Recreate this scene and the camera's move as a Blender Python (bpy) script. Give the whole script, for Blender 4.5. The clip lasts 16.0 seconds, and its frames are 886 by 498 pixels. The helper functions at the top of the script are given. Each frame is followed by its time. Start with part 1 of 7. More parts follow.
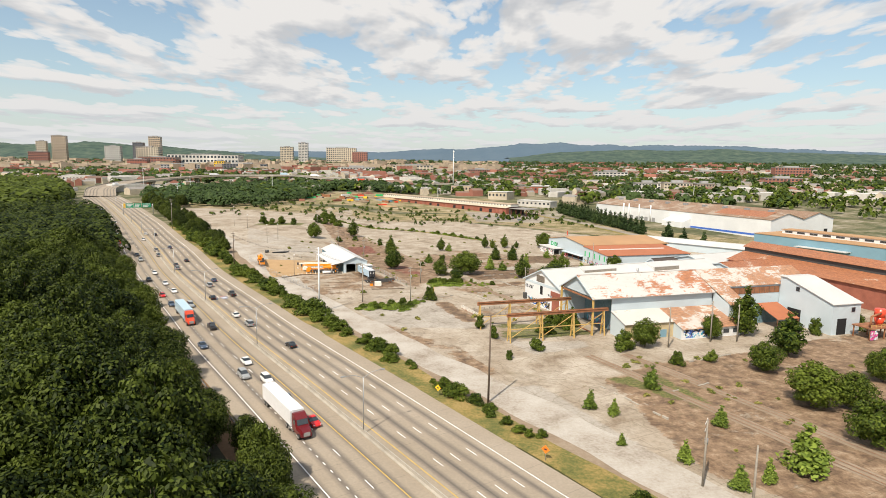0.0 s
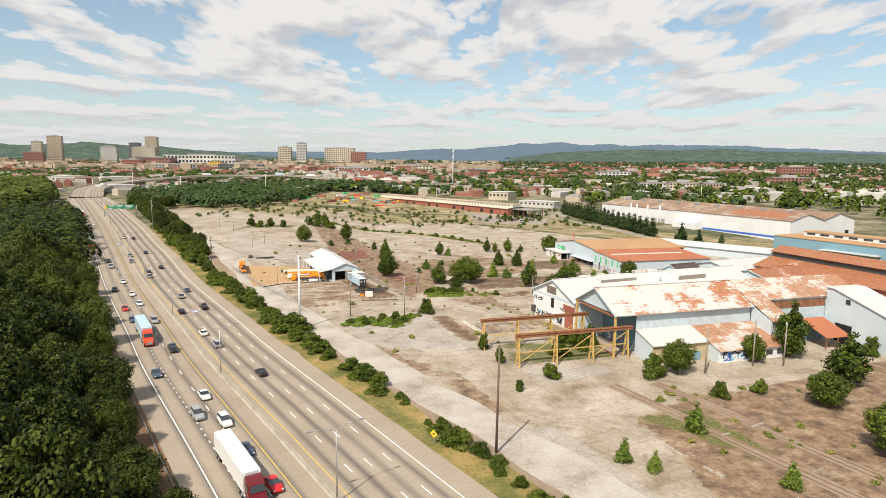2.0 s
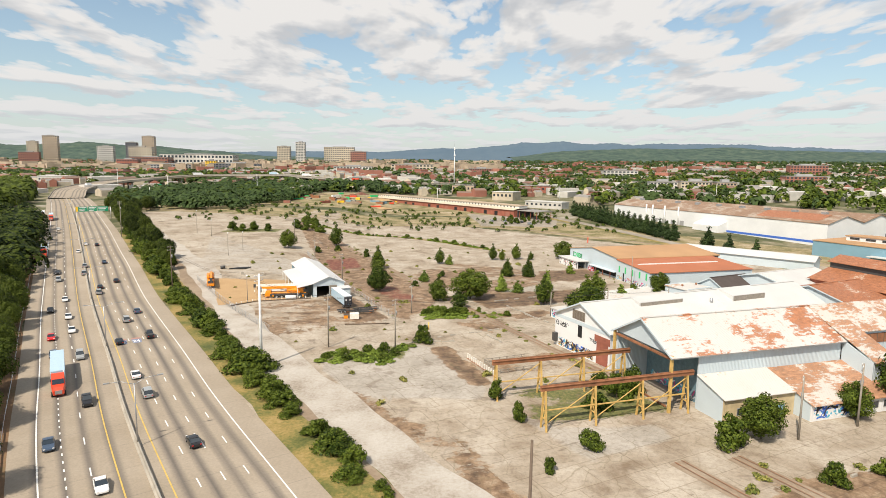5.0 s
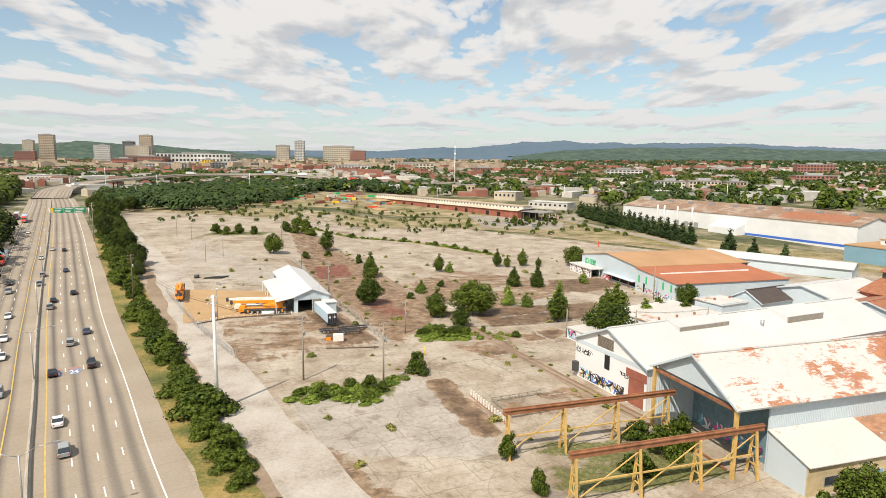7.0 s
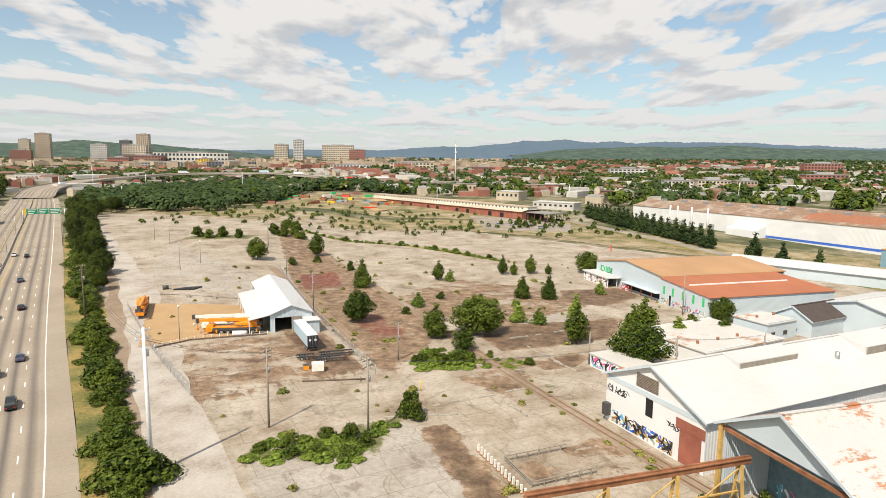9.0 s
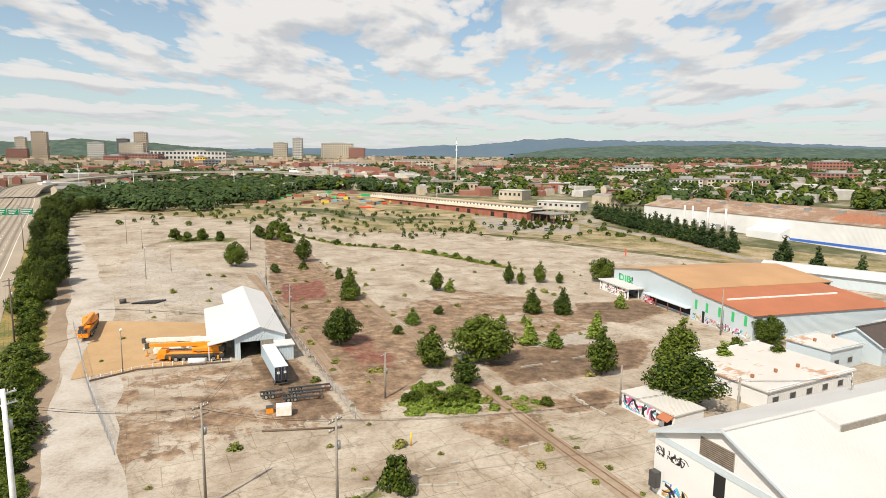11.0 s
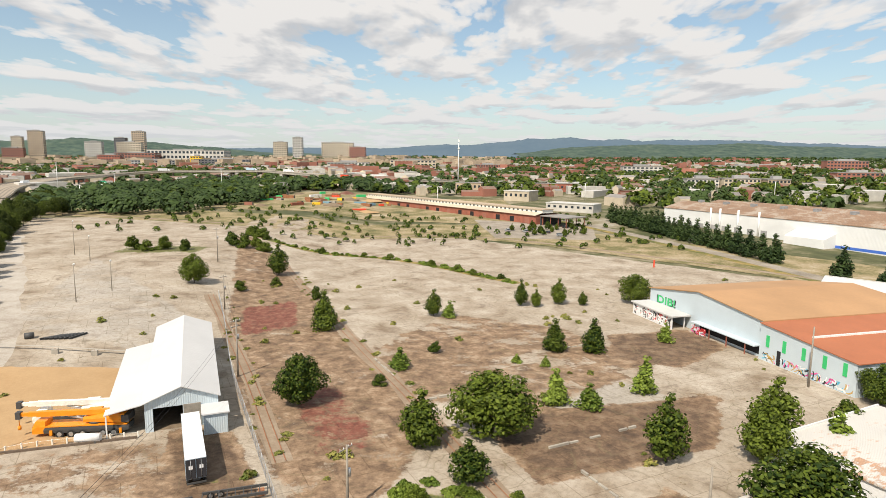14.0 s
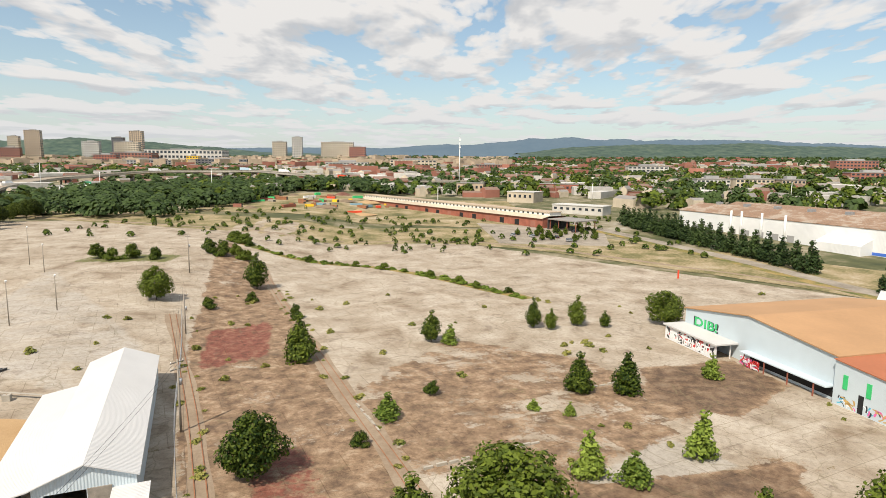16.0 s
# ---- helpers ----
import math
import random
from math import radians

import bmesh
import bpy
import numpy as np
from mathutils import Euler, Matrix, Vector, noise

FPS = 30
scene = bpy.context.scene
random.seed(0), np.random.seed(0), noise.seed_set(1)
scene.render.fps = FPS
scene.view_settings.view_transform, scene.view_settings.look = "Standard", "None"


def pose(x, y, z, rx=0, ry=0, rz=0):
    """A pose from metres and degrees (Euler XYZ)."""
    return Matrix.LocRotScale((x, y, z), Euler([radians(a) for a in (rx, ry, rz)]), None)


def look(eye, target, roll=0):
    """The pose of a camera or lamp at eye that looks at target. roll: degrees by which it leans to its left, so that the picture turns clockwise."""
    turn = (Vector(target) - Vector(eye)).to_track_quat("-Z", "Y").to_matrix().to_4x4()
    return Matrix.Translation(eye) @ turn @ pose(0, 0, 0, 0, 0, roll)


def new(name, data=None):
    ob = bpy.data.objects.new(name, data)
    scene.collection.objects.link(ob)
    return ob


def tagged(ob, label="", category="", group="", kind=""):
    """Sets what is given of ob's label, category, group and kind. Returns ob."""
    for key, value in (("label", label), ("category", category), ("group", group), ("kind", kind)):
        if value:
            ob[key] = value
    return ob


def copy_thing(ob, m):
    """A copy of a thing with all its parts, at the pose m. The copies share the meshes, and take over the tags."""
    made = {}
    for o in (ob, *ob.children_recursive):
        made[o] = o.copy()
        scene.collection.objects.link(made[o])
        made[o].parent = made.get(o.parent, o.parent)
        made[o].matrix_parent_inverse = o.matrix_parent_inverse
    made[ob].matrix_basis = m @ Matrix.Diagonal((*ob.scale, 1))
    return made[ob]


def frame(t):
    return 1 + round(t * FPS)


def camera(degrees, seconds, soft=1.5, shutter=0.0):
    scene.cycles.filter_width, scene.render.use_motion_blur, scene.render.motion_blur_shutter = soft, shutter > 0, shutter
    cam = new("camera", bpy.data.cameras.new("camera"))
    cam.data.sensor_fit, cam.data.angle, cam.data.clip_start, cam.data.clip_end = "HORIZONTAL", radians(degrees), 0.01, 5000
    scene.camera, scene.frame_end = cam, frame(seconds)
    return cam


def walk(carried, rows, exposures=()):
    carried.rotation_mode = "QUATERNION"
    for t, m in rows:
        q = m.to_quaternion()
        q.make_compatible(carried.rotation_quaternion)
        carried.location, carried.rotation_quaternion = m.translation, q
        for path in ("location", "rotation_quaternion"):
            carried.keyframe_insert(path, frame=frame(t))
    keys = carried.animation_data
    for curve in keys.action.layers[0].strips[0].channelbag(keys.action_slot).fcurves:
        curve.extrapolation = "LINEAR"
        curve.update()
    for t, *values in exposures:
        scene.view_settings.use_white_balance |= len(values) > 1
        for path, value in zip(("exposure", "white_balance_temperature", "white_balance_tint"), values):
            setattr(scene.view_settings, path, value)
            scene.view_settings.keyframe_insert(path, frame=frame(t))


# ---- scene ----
cam = camera(73.0, 16.0, soft=0.8)
PATH = [
    (0, (2.909, -3.029, 49.127), (2.864, -1.049, 48.85), 0.8),
    (0.5, (2.98, 3.352, 48.87), (2.936, 5.333, 48.594), 0.7),
    (1, (3.02, 9.507, 48.554), (2.976, 11.487, 48.278), 0.7),
    (1.5, (2.981, 15.497, 48.241), (2.936, 17.478, 47.964), 0.7),
    (2, (2.843, 21.611, 47.895), (2.799, 23.591, 47.619), 0.7),
    (2.5, (2.772, 27.788, 47.639), (2.726, 29.769, 47.363), 0.7),
    (3, (2.648, 33.896, 47.415), (2.602, 35.876, 47.139), 0.7),
    (3.5, (2.604, 40.085, 47.214), (2.558, 42.065, 46.937), 0.6),
    (4, (2.45, 46.261, 47.038), (2.403, 48.242, 46.761), 0.6),
    (6.5, (2.2, 78.399, 46.069), (2.15, 80.379, 45.791), 0.6),
    (7, (2.095, 85.01, 45.904), (2.045, 86.99, 45.625), 0.6),
    (7.5, (1.983, 91.436, 45.69), (1.933, 93.416, 45.412), 0.6),
    (8, (1.817, 97.782, 45.498), (1.766, 99.762, 45.219), 0.6),
    (8.5, (1.651, 104.064, 45.279), (1.6, 106.043, 45.0), 0.6),
    (9, (1.534, 110.412, 45.097), (1.483, 112.391, 44.816), 0.6),
    (11.5, (1.506, 142.984, 43.917), (1.45, 144.963, 43.632), 0.6),
    (12, (1.612, 149.429, 43.782), (1.554, 151.408, 43.497), 0.6),
    (12.5, (1.608, 156.061, 43.649), (1.55, 158.04, 43.363), 0.6),
    (13, (1.59, 162.698, 43.485), (1.531, 164.677, 43.199), 0.6),
    (13.5, (1.604, 169.218, 43.31), (1.543, 171.196, 43.024), 0.6),
    (14, (1.617, 175.67, 43.156), (1.555, 177.648, 42.87), 0.6),
    (14.5, (1.527, 182.172, 43.094), (1.464, 184.15, 42.807), 0.6),
    (15, (1.493, 188.809, 42.99), (1.428, 190.788, 42.704), 0.6),
    (15.5, (1.365, 195.351, 42.893), (1.3, 197.329, 42.606), 0.5),
    (16, (1.138, 201.643, 42.767), (1.073, 203.621, 42.481), 0.6),
]
walk(cam, [(t, look(eye, target, roll)) for t, eye, target, roll in PATH], [(0, 0.1, 7000, 12), (16, 0.1, 7000, 12)])

# ---- light ----
SUN_EL, SUN_AZ = 51.0, 208.0          # degrees; azimuth clockwise from +y
sun = new("sun", bpy.data.lights.new("sun", "SUN"))
sun.data.energy, sun.data.angle, sun.data.color = 5.0, radians(0.53), (1.0, 0.94, 0.84)
_a, _e = radians(SUN_AZ), radians(SUN_EL)
SUN_DIR = Vector((math.sin(_a) * math.cos(_e), math.cos(_a) * math.cos(_e), math.sin(_e)))
sun.matrix_world = look((0, 0, 300), Vector((0, 0, 300)) - SUN_DIR)


def node(nt, kind, ins=(), **attrs):
    n = nt.nodes.new(kind)
    if "operation" in attrs:
        n.operation = attrs["operation"]
    if "feature" in attrs:
        n.feature = attrs["feature"]
    if "sky_type" in attrs:
        n.sky_type, n.sun_disc = attrs["sky_type"], attrs["sun_disc"]
        n.sun_elevation, n.sun_rotation = attrs["sun_elevation"], attrs["sun_rotation"]
        n.altitude, n.air_density, n.dust_density, n.ozone_density = attrs["altitude"], attrs["air_density"], attrs["dust_density"], attrs["ozone_density"]
    for k, v in dict(ins).items():
        if hasattr(v, "links"):
            nt.links.new(v, n.inputs[k])
        else:
            n.inputs[k].default_value = v
    return n


def ramp(nt, fac, stops, mode="LINEAR"):
    n = nt.nodes.new("ShaderNodeValToRGB")
    n.color_ramp.interpolation = mode
    el = n.color_ramp.elements
    while len(el) < len(stops):
        el.new(0.5)
    for e, (p, c) in zip(el, stops):
        e.position, e.color = p, (*c, 1) if len(c) == 3 else c
    nt.links.new(fac, n.inputs[0])
    return n.outputs[0]


def math_(nt, op, a, b=0.0, c=0.0, clamp=False):
    n = nt.nodes.new("ShaderNodeMath")
    n.operation, n.use_clamp = op, clamp
    for i, v in enumerate((a, b, c)):
        if hasattr(v, "links"):
            nt.links.new(v, n.inputs[i])
        else:
            n.inputs[i].default_value = v
    return n.outputs[0]


def mix(nt, fac, a, b, mode="MIX"):
    n = nt.nodes.new("ShaderNodeMix")
    n.data_type, n.blend_type = "RGBA", mode
    for i, v in ((0, fac), (6, a), (7, b)):
        if hasattr(v, "links"):
            nt.links.new(v, n.inputs[i])
        else:
            n.inputs[i].default_value = v if i == 0 else ((*v, 1) if len(v) == 3 else v)
    return n.outputs[2]


def build_world():
    """A summer sky: Nishita blue with rows of broken cumulus."""
    w = bpy.data.worlds.new("sky")
    w.use_nodes = True
    nt = w.node_tree
    nt.nodes.clear()
    sky = node(nt, "ShaderNodeTexSky", sky_type="NISHITA", sun_disc=False, sun_elevation=_e, sun_rotation=_a,
               altitude=200.0, air_density=1.0, dust_density=1.2, ozone_density=1.0)
    co = nt.nodes.new("ShaderNodeTexCoord")
    sep = node(nt, "ShaderNodeSeparateXYZ", {0: co.outputs["Generated"]})
    # a cloud deck seen in perspective: cells shrink towards the horizon
    zz = math_(nt, "ADD", math_(nt, "MAXIMUM", sep.outputs[2], 0.0), 0.085)
    px = math_(nt, "DIVIDE", math_(nt, "MULTIPLY", sep.outputs[0], 1.55), math_(nt, "ADD", zz, 0.16))
    py = math_(nt, "DIVIDE", 0.62, zz)
    vec = node(nt, "ShaderNodeCombineXYZ", {0: px, 1: py, 2: math_(nt, "MULTIPLY", sep.outputs[1], 0.6)}).outputs[0]

    def deck(up, detail, rough):
        v = node(nt, "ShaderNodeVectorMath", {0: vec, 1: (5.3, 2.4 - up, 0.0)}, operation="ADD").outputs[0]
        return node(nt, "ShaderNodeTexNoise", {"Vector": v, "Scale": 2.1, "Detail": detail, "Roughness": rough, "Lacunarity": 2.1, "Distortion": 0.3}).outputs[0]
    puff = node(nt, "ShaderNodeTexVoronoi", {"Vector": node(nt, "ShaderNodeVectorMath", {0: vec, 1: (1.5, 1.0, 1.0)}, operation="MULTIPLY").outputs[0], "Scale": 4.2, "Detail": 2.0, "Roughness": 0.6, "Randomness": 1.0}, feature="F1").outputs[0]
    d0 = math_(nt, "ADD", deck(0.0, 9.0, 0.52), math_(nt, "MULTIPLY", math_(nt, "SUBTRACT", 0.45, puff), 0.17))
    low = node(nt, "ShaderNodeTexNoise", {"Vector": vec, "Scale": 0.42, "Detail": 2.0}).outputs[0]
    cover = math_(nt, "ADD", d0, math_(nt, "MULTIPLY", math_(nt, "SUBTRACT", low, 0.5), 0.35))
    mask = ramp(nt, cover, [(0.36, (0, 0, 0)), (0.40, (0.7, 0.7, 0.7)), (0.47, (1, 1, 1))])
    rise = math_(nt, "SUBTRACT", deck(0.0, 4.0, 0.5), deck(0.2, 4.0, 0.5))
    lit = math_(nt, "ADD", 0.52, math_(nt, "MULTIPLY", rise, 3.2), clamp=True)
    body = ramp(nt, lit, [(0.15, (8.3, 9.0, 9.9)), (0.45, (10.8, 11.3, 11.9)), (0.66, (13.0, 13.3, 13.6))])
    base = mix(nt, 1.0, sky.outputs[0], (1.95, 2.25, 2.25), "MULTIPLY")
    col = mix(nt, mask, base, body)
    haze = ramp(nt, sep.outputs[2], [(0.0, (0.85, 0.85, 0.85)), (0.05, (0.55, 0.55, 0.55)), (0.12, (0.24, 0.24, 0.24)), (0.3, (0.06, 0.06, 0.06))])
    col = mix(nt, haze, col, (10.4, 11.3, 12.2))
    bg = node(nt, "ShaderNodeBackground", {"Color": col, "Strength": 0.059})
    node(nt, "ShaderNodeOutputWorld", {0: bg.outputs[0]})
    scene.world = w


build_world()


# ---- materials ----
def material(name, build):
    m = bpy.data.materials.new(name)
    m.use_nodes = True
    nt = m.node_tree
    nt.nodes.clear()
    b = nt.nodes.new("ShaderNodeBsdfPrincipled")
    o = nt.nodes.new("ShaderNodeOutputMaterial")
    nt.links.new(b.outputs[0], o.inputs[0])
    build(nt, b)
    return m


def place(nt, world=True):
    if world:
        return nt.nodes.new("ShaderNodeNewGeometry").outputs["Position"]
    return nt.nodes.new("ShaderNodeTexCoord").outputs["Object"]


def turned(nt, vec, deg, sx=1.0, sy=1.0, sz=1.0):
    return node(nt, "ShaderNodeMapping", {"Vector": vec, "Rotation": (0, 0, radians(deg)), "Scale": (sx, sy, sz)}).outputs[0]


def noise_(nt, vec, scale, detail=4.0, rough=0.55, dist=0.0):
    return node(nt, "ShaderNodeTexNoise", {"Vector": vec, "Scale": scale, "Detail": detail, "Roughness": rough, "Distortion": dist}).outputs[0]


def bump(nt, b, height, strength, distance=0.05):
    n = node(nt, "ShaderNodeBump", {"Height": height, "Strength": strength, "Distance": distance})
    nt.links.new(n.outputs[0], b.inputs["Normal"])


def plain(name, colour, rough=0.6, metal=0.0, vary=0.18, scale=1.3, grain=14.0, world=False, tint=0.0, bumps=0.1, spec=0.5):
    """A painted or raw surface, uneven at two scales; tint: spread from object to object."""
    def build(nt, b):
        v = place(nt, world)
        n1, n2 = noise_(nt, v, scale, 3), noise_(nt, v, grain, 3)
        f = math_(nt, "ADD", math_(nt, "MULTIPLY", n1, 0.65), math_(nt, "MULTIPLY", n2, 0.35))
        lo = tuple(c * (1 - vary) for c in colour)
        hi = tuple(min(1, c * (1 + vary)) for c in colour)
        col = ramp(nt, f, [(0.3, lo), (0.7, hi)])
        if tint:
            r = nt.nodes.new("ShaderNodeObjectInfo").outputs["Random"]
            hs = node(nt, "ShaderNodeHueSaturation", {"Color": col, "Hue": math_(nt, "ADD", 0.5, math_(nt, "MULTIPLY", math_(nt, "SUBTRACT", r, 0.5), tint * 0.2)),
                                                   "Value": math_(nt, "ADD", 1 - tint * 0.6, math_(nt, "MULTIPLY", r, tint * 1.2))})
            col = hs.outputs[0]
        nt.links.new(col, b.inputs["Base Color"])
        nt.links.new(math_(nt, "ADD", rough - 0.08, math_(nt, "MULTIPLY", n2, 0.16)), b.inputs["Roughness"])
        b.inputs["Metallic"].default_value = metal
        b.inputs["Specular IOR Level"].default_value = spec
        if bumps:
            bump(nt, b, n2, bumps, 0.03)
    return material(name, build)


def lot_material():
    """Old concrete yard: bleached slabs, joints, brown silt, rust and weeds in the cracks."""
    def build(nt, b):
        p = place(nt)
        s = turned(nt, p, -28.6)
        big = noise_(nt, p, 0.018, 4, 0.6)
        mid = noise_(nt, p, 0.09, 5, 0.62, 0.4)
        streak = noise_(nt, turned(nt, p, -28.6, 0.085, 0.16), 1.0, 6, 0.66)
        fine = noise_(nt, p, 1.1, 6, 0.7)
        base = ramp(nt, mid, [(0.3, (0.21, 0.155, 0.105)), (0.44, (0.345, 0.287, 0.22)), (0.64, (0.45, 0.395, 0.325))])
        zone = nt.nodes.new("ShaderNodeVertexColor")
        zone.layer_name = "zones"
        zs = node(nt, "ShaderNodeSeparateColor", {0: zone.outputs[0]})
        warp = node(nt, "ShaderNodeVectorMath", {0: s, 1: node(nt, "ShaderNodeVectorMath", {0: node(nt, "ShaderNodeTexNoise", {"Vector": p, "Scale": 0.35, "Detail": 6.0, "Roughness": 0.7}).outputs[1], 1: (2.4, 2.4, 0)}, operation="MULTIPLY").outputs[0]}, operation="ADD").outputs[0]
        bay = node(nt, "ShaderNodeTexBrick", {"Vector": warp, "Color1": (0, 0, 0, 1), "Color2": (1, 1, 1, 1), "Mortar": (0.5, 0.5, 0.5, 1), "Scale": 1.0, "Mortar Size": 0.02, "Brick Width": 12.0, "Row Height": 6.0})
        pick = node(nt, "ShaderNodeSeparateColor", {0: bay.outputs[0]}).outputs[0]
        rag = math_(nt, "ADD", math_(nt, "MULTIPLY", math_(nt, "SUBTRACT", streak, 0.5), 1.5), math_(nt, "ADD", math_(nt, "MULTIPLY", math_(nt, "SUBTRACT", fine, 0.5), 0.9), math_(nt, "MULTIPLY", math_(nt, "SUBTRACT", pick, 0.5), 0.30)))

        def worn(weight, lo, hi, gain=1.0):
            return ramp(nt, math_(nt, "ADD", weight, math_(nt, "MULTIPLY", rag, gain)), [(lo, (0, 0, 0)), (hi, (1, 1, 1))])
        col = mix(nt, math_(nt, "MULTIPLY", worn(zs.outputs[2], 0.38, 0.62, 0.5), 0.9), base, ramp(nt, mid, [(0.3, (0.33, 0.30, 0.255)), (0.6, (0.41, 0.375, 0.33))]))
        dcol = ramp(nt, noise_(nt, p, 0.3, 6, 0.72), [(0.32, (0.075, 0.042, 0.024)), (0.44, (0.16, 0.098, 0.056)), (0.54, (0.27, 0.175, 0.105)), (0.66, (0.38, 0.285, 0.195))])
        thick = ramp(nt, zs.outputs[0], [(0.7, (1, 1, 1)), (1.0, (0.62, 0.58, 0.55))])
        dcol = mix(nt, 1.0, dcol, thick, "MULTIPLY")
        col = mix(nt, math_(nt, "MULTIPLY", worn(zs.outputs[0], 0.42, 0.52, 0.8), 0.94), col, dcol)
        rcol = ramp(nt, noise_(nt, p, 0.5, 6, 0.72), [(0.34, (0.085, 0.022, 0.016)), (0.5, (0.19, 0.055, 0.036)), (0.66, (0.29, 0.14, 0.095))])
        col = mix(nt, math_(nt, "MULTIPLY", worn(zs.outputs[1], 0.4, 0.55, 0.9), 0.9), col, rcol)
        wcol = ramp(nt, noise_(nt, p, 1.3, 6, 0.75), [(0.32, (0.035, 0.055, 0.012)), (0.5, (0.11, 0.125, 0.03)), (0.66, (0.26, 0.21, 0.08))])
        col = mix(nt, math_(nt, "MULTIPLY", worn(zone.outputs[1], 0.38, 0.55), 0.95), col, wcol)
        slab = node(nt, "ShaderNodeTexBrick", {"Vector": s, "Color1": (1, 1, 1, 1), "Color2": (0.84, 0.83, 0.81, 1), "Mortar": (0.36, 0.30, 0.21, 1), "Scale": 1.0, "Mortar Size": 0.09, "Mortar Smooth": 0.6, "Brick Width": 9.0, "Row Height": 6.0, "Bias": 0.1})
        col = mix(nt, 0.55, col, slab.outputs[0], "MULTIPLY")
        # dark oil and water stains
        st = ramp(nt, noise_(nt, p, 0.16, 6, 0.68, 0.8), [(0.56, (0, 0, 0)), (0.66, (1, 1, 1))])
        col = mix(nt, math_(nt, "MULTIPLY", st, 0.5), col, (0.13, 0.09, 0.06))
        cr = node(nt, "ShaderNodeTexVoronoi", {"Vector": node(nt, "ShaderNodeVectorMath", {0: p, 1: node(nt, "ShaderNodeVectorMath", {0: node(nt, "ShaderNodeTexNoise", {"Vector": p, "Scale": 0.2}).outputs[1], 1: (4, 4, 0)}, operation="MULTIPLY").outputs[0]}, operation="ADD").outputs[0], "Scale": 0.16}, feature="DISTANCE_TO_EDGE").outputs[0]
        crack = ramp(nt, cr, [(0.0, (1, 1, 1)), (0.018, (0, 0, 0))])
        col = mix(nt, math_(nt, "MULTIPLY", crack, math_(nt, "MULTIPLY", big, 0.9)), col, (0.16, 0.13, 0.07))
        gr = ramp(nt, math_(nt, "ADD", math_(nt, "MULTIPLY", fine, 0.6), math_(nt, "MULTIPLY", noise_(nt, p, 4.5, 4, 0.7), 0.4)), [(0.34, (0.66, 0.64, 0.61)), (0.5, (0.98, 0.98, 0.98)), (0.66, (1.16, 1.16, 1.16))])
        col = mix(nt, 1.0, col, gr, "MULTIPLY")
        nt.links.new(col, b.inputs["Base Color"])
        b.inputs["Roughness"].default_value = 0.88
        bump(nt, b, fine, 0.35, 0.06)
    return material("yard_concrete", build)


def ground_material(name, stops, scale=0.05, fine=0.8, rough=0.95):
    def build(nt, b):
        p = place(nt)
        f = math_(nt, "ADD", math_(nt, "MULTIPLY", noise_(nt, p, scale, 5, 0.6), 0.6), math_(nt, "MULTIPLY", noise_(nt, p, fine, 6, 0.7), 0.4))
        nt.links.new(ramp(nt, f, stops), b.inputs["Base Color"])
        b.inputs["Roughness"].default_value = rough
        bump(nt, b, noise_(nt, p, fine * 2, 5, 0.7), 0.5, 0.15)
    return material(name, build)


def road_material():
    """Worn concrete carriageway with darker wheel tracks along its length."""
    def build(nt, b):
        p = place(nt)
        v = nt.nodes.new("ShaderNodeUVMap").outputs[0]
        sep = node(nt, "ShaderNodeSeparateXYZ", {0: v})
        across, along = sep.outputs[0], sep.outputs[1]
        n1 = noise_(nt, p, 0.06, 4)
        n2 = noise_(nt, p, 2.2, 5, 0.7)
        base = ramp(nt, n1, [(0.3, (0.29, 0.24, 0.18)), (0.7, (0.355, 0.30, 0.235))])
        # lane wear: each lane is darker along its middle
        wob = math_(nt, "MULTIPLY", noise_(nt, node(nt, "ShaderNodeCombineXYZ", {0: along, 1: 0.0, 2: 0.0}).outputs[0], 0.02, 2), 0.5)
        lane = math_(nt, "PINGPONG", math_(nt, "DIVIDE", math_(nt, "ADD", math_(nt, "SUBTRACT", math_(nt, "ABSOLUTE", across), 2.2), wob), 3.45), 0.5)
        soot = ramp(nt, lane, [(0.2, (0, 0, 0)), (0.48, (1, 1, 1))])
        soot = math_(nt, "MULTIPLY", soot, ramp(nt, math_(nt, "ABSOLUTE", across), [(0.0, (0, 0, 0)), (1.0, (1, 1, 1))]))
        inner = math_(nt, "MULTIPLY", math_(nt, "GREATER_THAN", math_(nt, "ABSOLUTE", across), 2.6), math_(nt, "LESS_THAN", math_(nt, "ABSOLUTE", across), 15.8))
        streak = noise_(nt, node(nt, "ShaderNodeCombineXYZ", {0: across, 1: math_(nt, "MULTIPLY", along, 0.01), 2: 0.0}).outputs[0], 0.9, 3)
        amt = math_(nt, "MULTIPLY", math_(nt, "MULTIPLY", soot, inner), math_(nt, "ADD", 0.15, math_(nt, "MULTIPLY", streak, 1.3)))
        col = mix(nt, amt, base, (0.115, 0.10, 0.088))
        jo = math_(nt, "LESS_THAN", math_(nt, "FRACT", math_(nt, "DIVIDE", along, 9.0)), 0.012)
        col = mix(nt, math_(nt, "MULTIPLY", jo, 0.35), col, (0.1, 0.09, 0.08))
        col = mix(nt, 1.0, col, ramp(nt, n2, [(0.3, (0.86, 0.86, 0.86)), (0.7, (1.08, 1.08, 1.08))]), "MULTIPLY")
        nt.links.new(col, b.inputs["Base Color"])
        b.inputs["Roughness"].default_value = 0.85
        bump(nt, b, n2, 0.2, 0.02)
    return material("carriageway", build)


